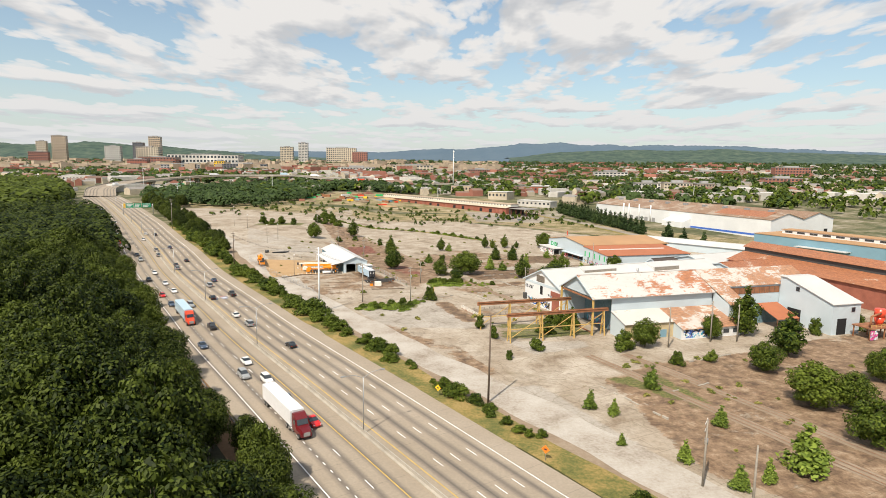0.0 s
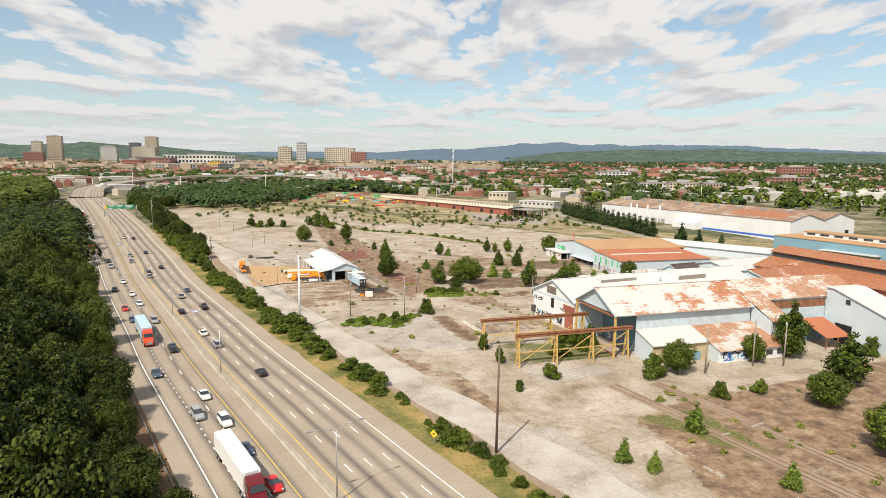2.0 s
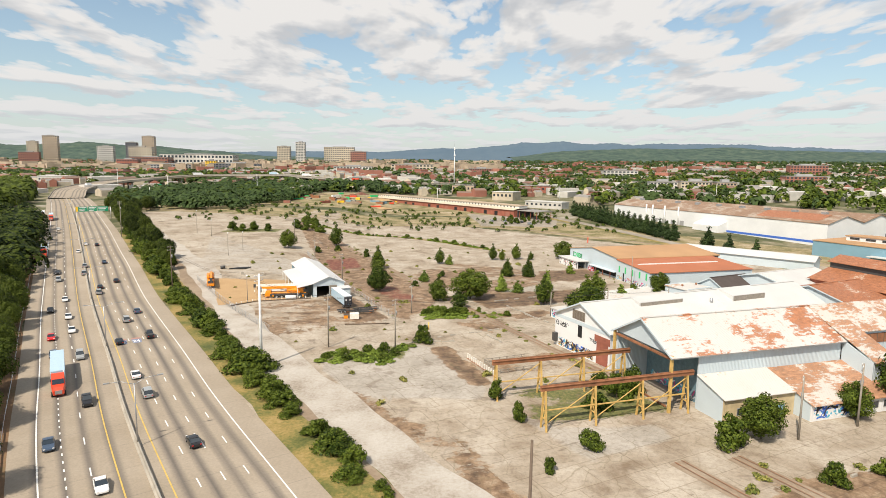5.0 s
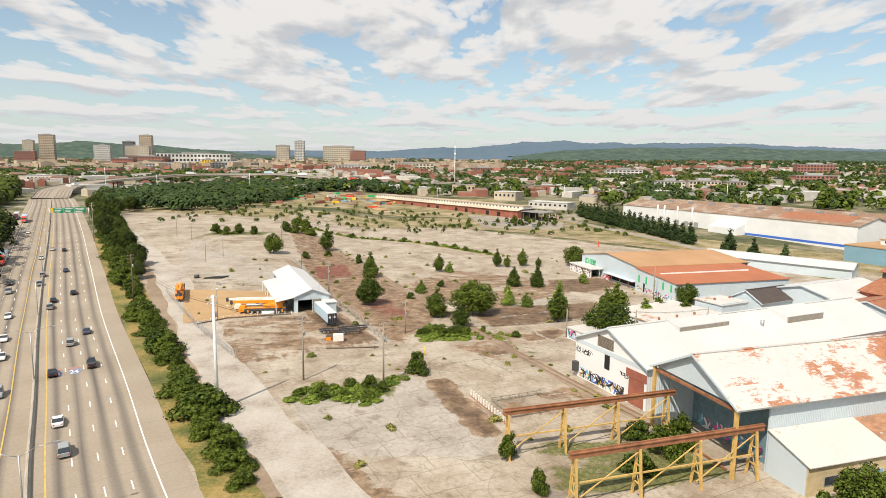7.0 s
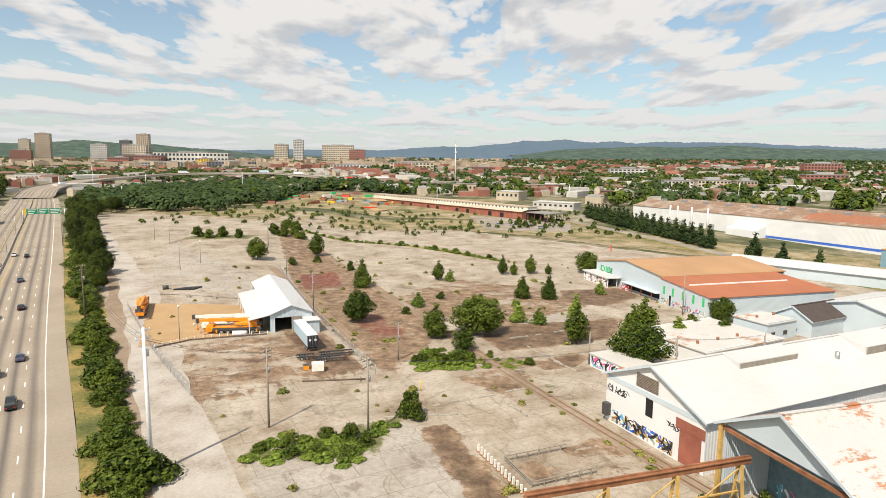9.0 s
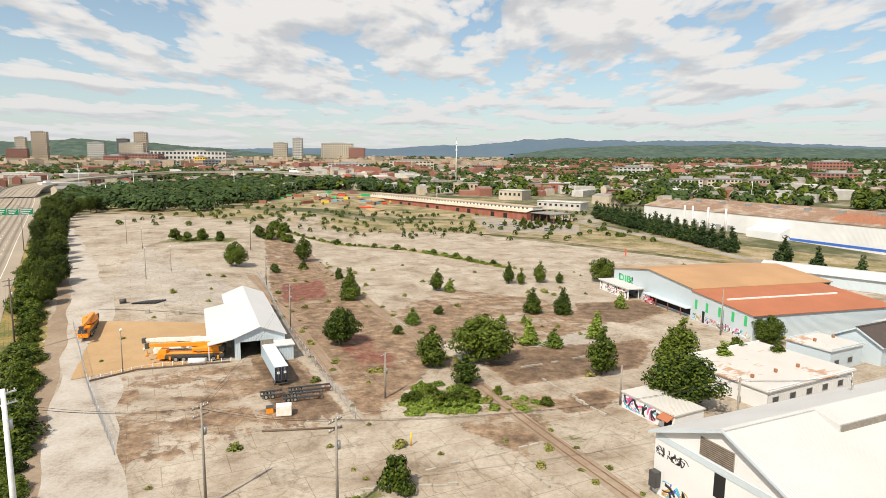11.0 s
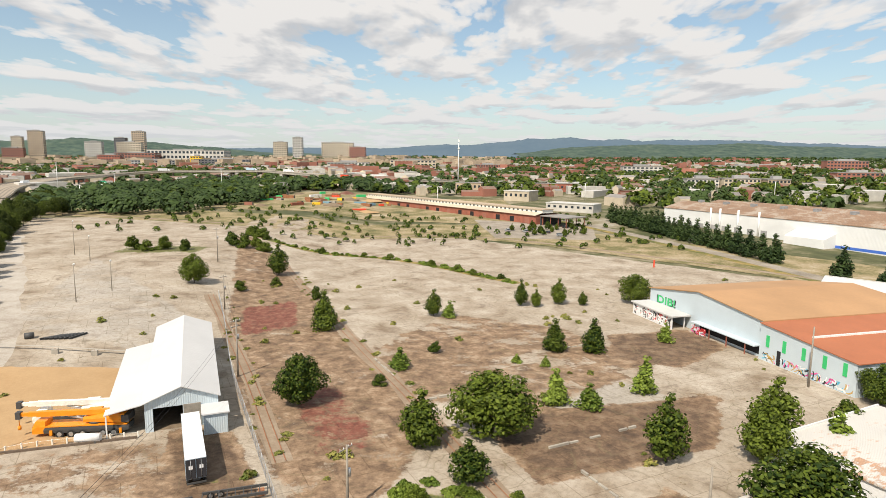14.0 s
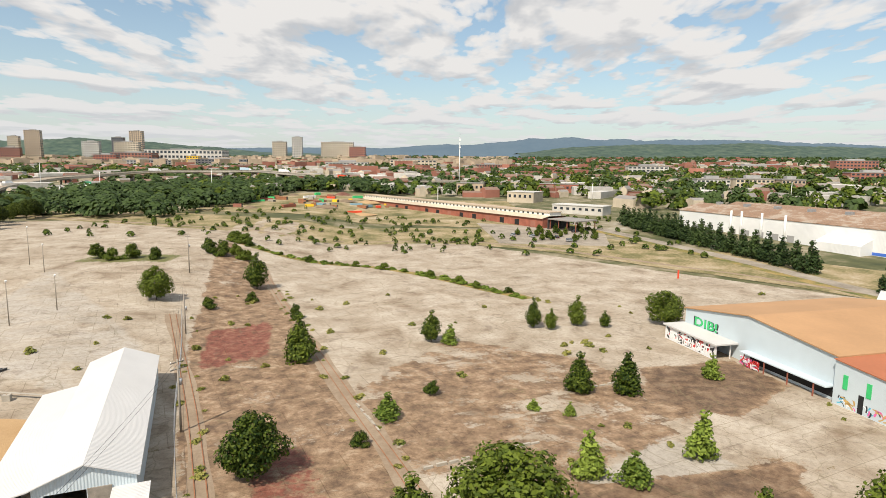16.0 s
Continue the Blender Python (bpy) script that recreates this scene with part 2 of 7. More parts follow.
def sheet_material(name, paint, rust, amount, rib=0.35, rough=0.5, axis=0, streak=1.0):
    """Corrugated sheet: paint, rust that breaks through in sheets and runs down, ribs as fine relief (axis: local axis across the ribs)."""
    def build(nt, b):
        v = place(nt, False)
        sep = node(nt, "ShaderNodeSeparateXYZ", {0: v})
        cells = node(nt, "ShaderNodeTexBrick", {"Vector": v, "Color1": (0.15, 0.15, 0.15, 1), "Color2": (0.85, 0.85, 0.85, 1), "Mortar": (0.3, 0.3, 0.3, 1), "Scale": 1.0, "Mortar Size": 0.01, "Brick Width": 2.6, "Row Height": 1.5})
        n1, n2, n3 = noise_(nt, v, 0.09, 3, 0.6), noise_(nt, turned(nt, v, 0, 0.75, 1.7, 1.0), 1.0, 7, 0.72, 0.2), noise_(nt, v, 7.0, 4, 0.7)
        f = math_(nt, "ADD", math_(nt, "ADD", math_(nt, "MULTIPLY", n1, 0.6), math_(nt, "MULTIPLY", n2, 0.55)), math_(nt, "MULTIPLY", node(nt, "ShaderNodeSeparateColor", {0: cells.outputs[0]}).outputs[0], 0.14))
        r = ramp(nt, f, [(1.0 - amount, (0, 0, 0)), (1.0 - amount + 0.05, (1, 1, 1))]) if amount > 0 else 0.0
        base = ramp(nt, math_(nt, "ADD", math_(nt, "MULTIPLY", n1, 0.5), math_(nt, "MULTIPLY", n3, 0.5)), [(0.3, tuple(c * 0.80 for c in paint)), (0.66, paint)])
        rc = ramp(nt, n2, [(0.3, tuple(c * 0.5 for c in rust)), (0.7, tuple(min(1, c * 1.35) for c in rust))])
        col = mix(nt, r, base, rc) if amount > 0 else base
        nt.links.new(col, b.inputs["Base Color"])
        b.inputs["Roughness"].default_value = rough
        rib_h = node(nt, "ShaderNodeMath", {0: math_(nt, "MULTIPLY", sep.outputs[axis], 2 * math.pi / rib)}, operation="SINE").outputs[0]
        bump(nt, b, math_(nt, "ADD", rib_h, n3), 0.55, 0.035)
    return material(name, build)


def leaf_material(name, dark, light, spread=0.5):
    def build(nt, b):
        isl = nt.nodes.new("ShaderNodeNewGeometry").outputs["Random Per Island"]
        ob = nt.nodes.new("ShaderNodeObjectInfo").outputs["Random"]
        f = math_(nt, "ADD", math_(nt, "MULTIPLY", isl, 0.6), math_(nt, "MULTIPLY", ob, 0.4))
        col = ramp(nt, f, [(0.15, dark), (0.85, light)])
        nt.links.new(col, b.inputs["Base Color"])
        b.inputs["Roughness"].default_value = 0.6
        b.inputs["Specular IOR Level"].default_value = 0.15
        out = nt.nodes["Material Output"]
        tr = node(nt, "ShaderNodeBsdfTranslucent", {"Color": mix(nt, 1.0, col, (1.3, 1.5, 0.5), "MULTIPLY")})
        ms = node(nt, "ShaderNodeMixShader", {0: 0.10, 1: b.outputs[0], 2: tr.outputs[0]})
        nt.links.new(ms.outputs[0], out.inputs[0])
    return material(name, build)


def glass_material():
    def build(nt, b):
        b.inputs["Base Color"].default_value = (0.03, 0.04, 0.05, 1)
        b.inputs["Roughness"].default_value = 0.12
        b.inputs["Specular IOR Level"].default_value = 0.8
    return material("dark_glass", build)


M = {}
M["lot"] = lot_material()
M["road"] = road_material()
M["earth"] = ground_material("earth", [(0.3, (0.10, 0.085, 0.04)), (0.5, (0.17, 0.15, 0.08)), (0.7, (0.26, 0.22, 0.14))], 0.03)
# Leaf litter in near-black tones; the shade below the crowns is in the colour.
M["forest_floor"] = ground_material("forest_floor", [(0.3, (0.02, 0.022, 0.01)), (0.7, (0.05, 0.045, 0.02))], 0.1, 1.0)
M["grass"] = ground_material("grass", [(0.36, (0.055, 0.075, 0.016)), (0.47, (0.14, 0.135, 0.035)), (0.56, (0.28, 0.20, 0.065)), (0.68, (0.36, 0.26, 0.12))], 0.12, 1.5)
M["green"] = ground_material("green_ground", [(0.34, (0.03, 0.042, 0.012)), (0.47, (0.08, 0.085, 0.03)), (0.56, (0.22, 0.19, 0.12)), (0.68, (0.38, 0.35, 0.30))], 0.025, 0.12)
M["bank"] = ground_material("red_bank", [(0.3, (0.11, 0.065, 0.032)), (0.55, (0.20, 0.115, 0.06)), (0.7, (0.11, 0.10, 0.04))], 0.1, 1.2)
M["scrub"] = ground_material("dry_scrub", [(0.34, (0.05, 0.06, 0.018)), (0.44, (0.15, 0.135, 0.05)), (0.54, (0.30, 0.235, 0.13)), (0.66, (0.42, 0.36, 0.27))], 0.07, 0.9)
M["gravel"] = ground_material("pale_gravel", [(0.34, (0.23, 0.185, 0.14)), (0.48, (0.38, 0.34, 0.29)), (0.64, (0.47, 0.44, 0.395))], 0.12, 1.6)
M["sand"] = ground_material("yellow_sand", [(0.3, (0.34, 0.215, 0.105)), (0.7, (0.46, 0.31, 0.165))], 0.12, 1.6)
M["silt"] = ground_material("brown_silt", [(0.32, (0.105, 0.074, 0.046)), (0.5, (0.18, 0.132, 0.085)), (0.68, (0.27, 0.205, 0.14))], 0.15, 1.2)
M["rustsoil"] = ground_material("rust_stain", [(0.3, (0.10, 0.035, 0.025)), (0.5, (0.165, 0.075, 0.052)), (0.7, (0.25, 0.165, 0.12))], 0.25, 1.4)
M["tan_soil"] = ground_material("tan_soil", [(0.3, (0.17, 0.12, 0.08)), (0.5, (0.26, 0.195, 0.135)), (0.7, (0.35, 0.29, 0.22))], 0.09, 1.0)
M["asphalt"] = ground_material("old_asphalt", [(0.34, (0.15, 0.125, 0.095)), (0.5, (0.27, 0.235, 0.19)), (0.66, (0.37, 0.33, 0.275))], 0.1, 1.4)
M["white_line"] = plain("road_paint_white", (0.72, 0.71, 0.68), 0.7, world=True, vary=0.25, scale=0.6)
M["yellow_line"] = plain("road_paint_yellow", (0.55, 0.38, 0.10), 0.7, world=True, vary=0.25, scale=0.6)
M["concrete"] = plain("barrier_concrete", (0.36, 0.33, 0.28), 0.85, world=True, vary=0.3, scale=0.3)
M["galv"] = plain("galvanised_steel", (0.45, 0.46, 0.47), 0.45, 0.7)
M["white_steel"] = plain("white_painted_steel", (0.75, 0.75, 0.74), 0.4)
M["timber"] = plain("weathered_pole_timber", (0.13, 0.095, 0.07), 0.85, vary=0.3)
M["grey_timber"] = plain("grey_timber", (0.27, 0.24, 0.2), 0.85, vary=0.3)
M["bark"] = plain("bark", (0.10, 0.075, 0.055), 0.9, vary=0.35)
M["leaf"] = leaf_material("broadleaf", (0.014, 0.032, 0.004), (0.125, 0.165, 0.022))
M["leaf_wood"] = leaf_material("woodland_leaf", (0.004, 0.012, 0.002), (0.092, 0.122, 0.018))
M["leaf_light"] = leaf_material("young_leaf", (0.06, 0.10, 0.015), (0.22, 0.29, 0.05))
M["leaf_dark"] = leaf_material("dark_leaf", (0.016, 0.034, 0.012), (0.06, 0.095, 0.028))
M["weed"] = leaf_material("weed_leaf", (0.09, 0.12, 0.025), (0.33, 0.30, 0.09))
M["roof_white"] = sheet_material("white_roof_sheet", (0.60, 0.60, 0.585), (0.42, 0.24, 0.15), 0.10, axis=0)
M["roof_worn"] = sheet_material("worn_white_roof_sheet", (0.60, 0.585, 0.555), (0.40, 0.17, 0.085), 0.352, axis=0)
M["roof_pale"] = sheet_material("pale_roof_sheet", (0.62, 0.60, 0.56), (0.45, 0.27, 0.17), 0.27, axis=0)
M["roof_patch"] = sheet_material("rust_patched_roof_sheet", (0.60, 0.57, 0.52), (0.40, 0.21, 0.12), 0.42, axis=0)
M["t_ochre"] = plain("ochre_stained_wall", (0.50, 0.40, 0.24), 0.85, scale=0.5, vary=0.3)
M["roof_rust"] = sheet_material("rusted_roof_sheet", (0.66, 0.57, 0.47), (0.36, 0.145, 0.07), 0.53, axis=0)
M["roof_shed"] = sheet_material("clean_white_roof", (0.64, 0.64, 0.635), (0.4, 0.3, 0.2), 0.0, axis=1)
M["roof_tan"] = plain("tan_membrane_roof", (0.40, 0.235, 0.12), 0.85, scale=0.08, grain=1.2, vary=0.13)
M["roof_red"] = plain("orange_brown_roof", (0.37, 0.13, 0.062), 0.8, scale=0.1, grain=1.5, vary=0.15)
M["roof_dark"] = plain("dark_shingle_roof", (0.07, 0.055, 0.05), 0.9, scale=0.6, grain=6)
M["roof_brown"] = sheet_material("brown_weathered_roof", (0.42, 0.34, 0.265), (0.27, 0.165, 0.10), 0.42, axis=0, rib=1.2)
M["wall_blue"] = sheet_material("pale_blue_siding", (0.56, 0.65, 0.70), (0.34, 0.2, 0.13), 0.14, axis=0)
M["wall_white"] = sheet_material("chalky_white_wall", (0.78, 0.79, 0.79), (0.4, 0.28, 0.2), 0.10, axis=0, rib=0.6)
M["wall_teal"] = sheet_material("blue_wall_sheet", (0.20, 0.36, 0.45), (0.3, 0.2, 0.14), 0.12, axis=0)
# Teal wall sheet whose colour is darkened for the shade under roofs.
M["wall_inner"] = plain("teal_sheet_shade_toned", (0.14, 0.23, 0.27), 0.8, vary=0.3)
M["brick"] = plain("red_brick", (0.30, 0.10, 0.065), 0.85, vary=0.3, scale=0.3, grain=5)
M["ochre"] = plain("ochre_crane_paint", (0.55, 0.36, 0.12), 0.6, vary=0.3, scale=0.8)
M["rust"] = plain("rusted_steel", (0.27, 0.115, 0.055), 0.8, vary=0.45, scale=0.7)
# Flat black that paints the unlit inside of doorways onto closed walls.
M["black"] = plain("black_opening_shade", (0.012, 0.012, 0.013), 0.9, bumps=0)
M["rubber"] = plain("tyre_rubber", (0.02, 0.02, 0.02), 0.85)
M["glass"] = glass_material()
M["orange"] = plain("orange_crane_paint", (0.80, 0.27, 0.015), 0.4, vary=0.12)
M["cream"] = plain("cream_crane_paint", (0.78, 0.75, 0.68), 0.45)
M["darkgrey"] = plain("dark_grey_metal", (0.06, 0.06, 0.06), 0.6)
M["green_sign"] = plain("green_sign_sheeting", (0.0, 0.26, 0.13), 0.5)
M["orange_sign"] = plain("orange_sign_sheeting", (0.85, 0.2, 0.02), 0.5)
M["yellow_sign"] = plain("yellow_sign_sheeting", (0.82, 0.50, 0.03), 0.5)
M["green_paint"] = plain("green_spray_paint", (0.03, 0.48, 0.16), 0.6)
M["pink_paint"] = plain("pink_spray_paint", (0.75, 0.12, 0.35), 0.6)
M["worn_red"] = plain("worn_red_marking", (0.36, 0.2, 0.17), 0.8)
M["worn_blue"] = plain("worn_blue_marking", (0.2, 0.23, 0.32), 0.8)
M["red_paint"] = plain("red_spray_paint", (0.55, 0.03, 0.03), 0.6)
M["blue_paint"] = plain("blue_spray_paint", (0.05, 0.15, 0.55), 0.6)
M["aqua_paint"] = plain("aqua_spray_paint", (0.10, 0.45, 0.62), 0.6)
M["white_paint"] = plain("white_spray_paint", (0.8, 0.8, 0.8), 0.6)
M["black_paint"] = plain("black_spray_paint", (0.03, 0.03, 0.035), 0.6)
M["hill"] = ground_material("wooded_hill", [(0.38, (0.018, 0.042, 0.036)), (0.5, (0.04, 0.075, 0.055)), (0.62, (0.085, 0.115, 0.08))], 0.02, 0.05)
# Blue stops put the distance haze into the ridge's own colour.
M["hill_far"] = ground_material("far_hill_haze_tint", [(0.3, (0.06, 0.105, 0.15)), (0.7, (0.085, 0.13, 0.17))], 0.006, 0.03)
for key, c in {"car_white": (0.75, 0.75, 0.74), "car_black": (0.018, 0.018, 0.02), "car_grey": (0.30, 0.32, 0.33), "car_blue": (0.05, 0.08, 0.13), "car_red": (0.6, 0.02, 0.02), "cab_red": (0.70, 0.07, 0.03), "cab_maroon": (0.13, 0.008, 0.012), "trailer_white": (0.72, 0.74, 0.76), "trailer_blue": (0.42, 0.58, 0.70)}.items():
    M[key] = plain(key + "_paint", c, 0.3, vary=0.06, bumps=0, spec=0.6)


# ---- helpers of this scene ----
def S(v, a, b):
    t = min(1.0, max(0.0, (v - a) / (b - a)))
    return t * t * (3 - 2 * t)


def gz(x, y):
    """Height of the ground: flat yard, a terrace rising west, the town climbing away."""
    r = y - 400
    up = 0.0208 * (r if r > 60 else (0 if r < -60 else (r + 60) ** 2 / 240))
    return up + 0.0105 * max(-1500, min(1500, x)) * S(y, 380, 800) + 3.2 * S(-x, 50, 100) * S(y, 255, 320) + 2.5 * S(-x, 60, 120) * S(y, 320, 420)


def part(name, bm, mat, parent=None, label=""):
    me = bpy.data.meshes.new(name)
    bm.to_mesh(me)
    bm.free()
    for m in mat if isinstance(mat, (list, tuple)) else [mat]:
        me.materials.append(M[m])
    ob = new(name, me)
    ob.parent = parent
    if label:
        ob["label"] = label
    return ob


def thing(name, m, label, category, group="", kind=""):
    ob = new(name)
    ob.empty_display_size = 0.5
    ob.matrix_basis = m
    return tagged(ob, label, category, group, kind)


def on(x, y, rz=0.0, dz=0.0, s=1.0):
    m = pose(x, y, gz(x, y) + dz, 0, 0, rz)
    return m @ Matrix.Diagonal((s, s, s, 1)) if s != 1.0 else m


def box(bm, x0, x1, y0, y1, z0, z1, mi=0):
    v = [bm.verts.new(p) for p in ((x0, y0, z0), (x1, y0, z0), (x1, y1, z0), (x0, y1, z0), (x0, y0, z1), (x1, y0, z1), (x1, y1, z1), (x0, y1, z1))]
    for q in ((3, 2, 1, 0), (4, 5, 6, 7), (0, 1, 5, 4), (1, 2, 6, 5), (2, 3, 7, 6), (3, 0, 4, 7)):
        bm.faces.new([v[i] for i in q]).material_index = mi


def boxed(*a):
    bm = bmesh.new()
    for b in a:
        box(bm, *b)
    return bm


def prism(bm, pts, vec):
    """A flat polygon (3D points) pushed along vec."""
    a = [bm.verts.new(p) for p in pts]
    b = [bm.verts.new(Vector(p) + Vector(vec)) for p in pts]
    bm.faces.new(a[::-1])
    bm.faces.new(b)
    n = len(a)
    for i in range(n):
        bm.faces.new((a[i], a[(i + 1) % n], b[(i + 1) % n], b[i]))
    return bm


def slabbed(pts, vec):
    bm = prism(bmesh.new(), pts, vec)
    bmesh.ops.recalc_face_normals(bm, faces=bm.faces[:])
    return bm


def tube(bm, p, q, r0, r1=None, n=8):
    p, q = Vector(p), Vector(q)
    r1 = r0 if r1 is None else r1
    z = (q - p).normalized()
    x = z.orthogonal().normalized()
    y = z.cross(x)
    ring = lambda c, r: [bm.verts.new(c + (x * math.cos(2 * math.pi * i / n) + y * math.sin(2 * math.pi * i / n)) * r) for i in range(n)]
    a, b = ring(p, r0), ring(q, r1)
    for i in range(n):
        bm.faces.new((a[i], a[(i + 1) % n], b[(i + 1) % n], b[i])).smooth = True
    bm.faces.new(a[::-1])
    bm.faces.new(b)
    return bm


def tubes(*rows):
    bm = bmesh.new()
    for r in rows:
        tube(bm, *r)
    return bm


def bar(bm, p, q, w, h=None):
    """A square bar from p to q."""
    h = w if h is None else h
    p, q = Vector(p), Vector(q)
    d = (q - p).normalized()
    s = d.cross(Vector((0, 0, 1)))
    s = s.normalized() if s.length > 1e-3 else Vector((1, 0, 0))
    u = s.cross(d)
    f = lambda c: [bm.verts.new(c + s * a * w / 2 + u * b * h / 2) for a, b in ((-1, -1), (1, -1), (1, 1), (-1, 1))]
    a, b = f(p), f(q)
    for i in range(4):
        bm.faces.new((a[i], a[(i + 1) % 4], b[(i + 1) % 4], b[i]))
    bm.faces.new(a[::-1])
    bm.faces.new(b)
    return bm


def bars(rows):
    bm = bmesh.new()
    for r in rows:
        bar(bm, *r)
    return bm


def quilt(corners, nu, nv, off, wave=0.0, thick=0.0):
    """A four-cornered sheet laid over the ground; wave: raggedness of its edges."""
    bm = bmesh.new()
    a, b, c, d = [Vector((*p, 0)) for p in corners]
    rows = []
    for j in range(nv + 1):
        row = []
        for i in range(nu + 1):
            u, v = i / nu, j / nv
            p = a.lerp(b, u).lerp(d.lerp(c, u), v)
            if wave and (i in (0, nu) or j in (0, nv)):
                p += noise.noise_vector(p * 0.13) * wave + noise.noise_vector(p * 0.5) * wave * 0.4
            row.append(bm.verts.new((p.x, p.y, gz(p.x, p.y) + off)))
        rows.append(row)
    for j in range(nv):
        for i in range(nu):
            bm.faces.new((rows[j][i], rows[j][i + 1], rows[j + 1][i + 1], rows[j + 1][i]))
    if bm.faces[:] and sum(f.calc_area() * (1 if f.normal.z > 0 else -1) for f in [*bm.faces][:1]) < 0:
        bmesh.ops.reverse_faces(bm, faces=bm.faces[:])
    bm.normal_update()
    if bm.faces[:][0].normal.z < 0:
        bmesh.ops.reverse_faces(bm, faces=bm.faces[:])
    return bm


def blot(cx, cy, rx, ry, rz, off, rag=0.35, seed=0, n=40, rings=4):
    """An uneven patch lying on the ground."""
    bm = bmesh.new()
    ca, sa = math.cos(radians(rz)), math.sin(radians(rz))
    mid = bm.verts.new((cx, cy, gz(cx, cy) + off))
    last = None
    for k in range(1, rings + 1):
        ring = []
        for i in range(n):
            a = 2 * math.pi * i / n
            q = 1 + rag * (noise.noise((math.cos(a) * 1.6 + seed * 7.1, math.sin(a) * 1.6, seed)) + 0.5 * noise.noise((math.cos(a) * 5 + seed, math.sin(a) * 5, 3.3)))
            x, y = rx * q * math.cos(a) * k / rings, ry * q * math.sin(a) * k / rings
            px, py = cx + x * ca - y * sa, cy + x * sa + y * ca
            ring.append(bm.verts.new((px, py, gz(px, py) + off)))
        for i in range(n):
            j = (i + 1) % n
            bm.faces.new((mid, ring[i], ring[j]) if last is None else (last[i], ring[i], ring[j], last[j]))
        last = ring
    return bm


class Line:
    """A smooth way through given places; at(s) gives the place and right-hand direction."""
    def __init__(self, pts, step=6.0):
        P = [Vector((*p, 0)) for p in pts]
        P = [2 * P[0] - P[1], *P, 2 * P[-1] - P[-2]]
        self.p = []
        for i in range(1, len(P) - 2):
            n = max(2, int((P[i + 1] - P[i]).length / step))
            for k in range(n):
                t = k / n
                self.p.append(0.5 * ((2 * P[i]) + (P[i + 1] - P[i - 1]) * t + (2 * P[i - 1] - 5 * P[i] + 4 * P[i + 1] - P[i + 2]) * t * t + (3 * P[i] - P[i - 1] - 3 * P[i + 1] + P[i + 2]) * t ** 3))
        self.p.append(P[-2])
        self.s = [0.0]
        for a, b in zip(self.p, self.p[1:]):
            self.s.append(self.s[-1] + (b - a).length)
        self.length = self.s[-1]

    def at(self, s):
        s = min(max(s, 0), self.length - 1e-3)
        i = max(k for k in range(len(self.s) - 1) if self.s[k] <= s)
        t = (s - self.s[i]) / (self.s[i + 1] - self.s[i])
        d0 = (self.p[min(i + 1, len(self.p) - 1)] - self.p[max(i - 1, 0)]).normalized()
        d1 = (self.p[min(i + 2, len(self.p) - 1)] - self.p[i]).normalized()
        d = d0.lerp(d1, t).normalized()
        return self.p[i].lerp(self.p[i + 1], t), Vector((d.y, -d.x, 0)), d

    def near(self, x, y):
        best = min(range(len(self.p)), key=lambda k: (self.p[k] - Vector((x, y, 0))).length)
        s = self.s[best]
        for _ in range(3):
            p, r, d = self.at(s)
            s += (Vector((x, y, 0)) - p).dot(d)
        p, r, d = self.at(s)
        return s, (Vector((x, y, 0)) - p).dot(r)


def ribbon(line, s0, s1, offs, off, step=8.0, height=None, wave=0.0):
    """A strip that follows a line between offsets (to its right); UV: across, along."""
    bm = bmesh.new()
    uv = bm.loops.layers.uv.new("UVMap")
    n = max(1, int((s1 - s0) / step))
    last = None
    for k in range(n + 1):
        s = s0 + (s1 - s0) * k / n
        p, r, d = line.at(s)
        row = []
        for i, o in enumerate(offs):
            w = o + (wave * noise.noise((s * 0.07, o, 1.7)) if wave else 0)
            q = p + r * w
            row.append((bm.verts.new((q.x, q.y, (gz(q.x, q.y) if height is None else height(s)) + (off[i] if isinstance(off, (list, tuple)) else off))), w, s))
        if last:
            for i in range(len(offs) - 1):
                f = bm.faces.new([v[0] for v in (last[i], last[i + 1], row[i + 1], row[i])])
                for lp, v in zip(f.loops, (last[i], last[i + 1], row[i + 1], row[i])):
                    lp[uv].uv = (v[1], v[2])
        last = row
    bm.normal_update()
    if bm.faces[:][0].normal.z < 0:
        bmesh.ops.reverse_faces(bm, faces=bm.faces[:])
    return bm


# ---- ground, yard and motorway ----
def build_ground():
    """One sheet from behind the camera to the foot of the hills, finer near the yard."""
    def steps(a, b, fine0, fine1, small, big):
        v, out = a, [a]
        while v < b:
            g = small if fine0 - 1 < v < fine1 else min(big, small + 0.25 * (fine0 - v if v < fine0 else v - fine1))
            if v < fine0:
                g = min(g, max(small, fine0 - v))
            v = min(b, v + g)
            out.append(v)
        return out
    xs, ys = steps(-4200, 4200, -260, 240, 7, 240), steps(-700, 4700, -60, 640, 7, 240)
    bm = bmesh.new()
    grid = [[bm.verts.new((x, y, gz(x, y) - 0.12)) for x in xs] for y in ys]
    for a, b in zip(grid, grid[1:]):
        for i in range(len(xs) - 1):
            bm.faces.new((a[i], a[i + 1], b[i + 1], b[i])).smooth = True
    ob = part("ground", bm, "green")
    tagged(ob, "green and brown open ground that stretches to the hills", "ground", kind="structure")


build_ground()

ROAD = Line([(150, -135), (60, -3), (-18.5, 107.7), (-56.6, 160.1), (-79.9, 194), (-125.2, 259.6), (-216.7, 396.8), (-300, 520), (-360, 608), (-405, 672)])
ROAD_END = ROAD.length


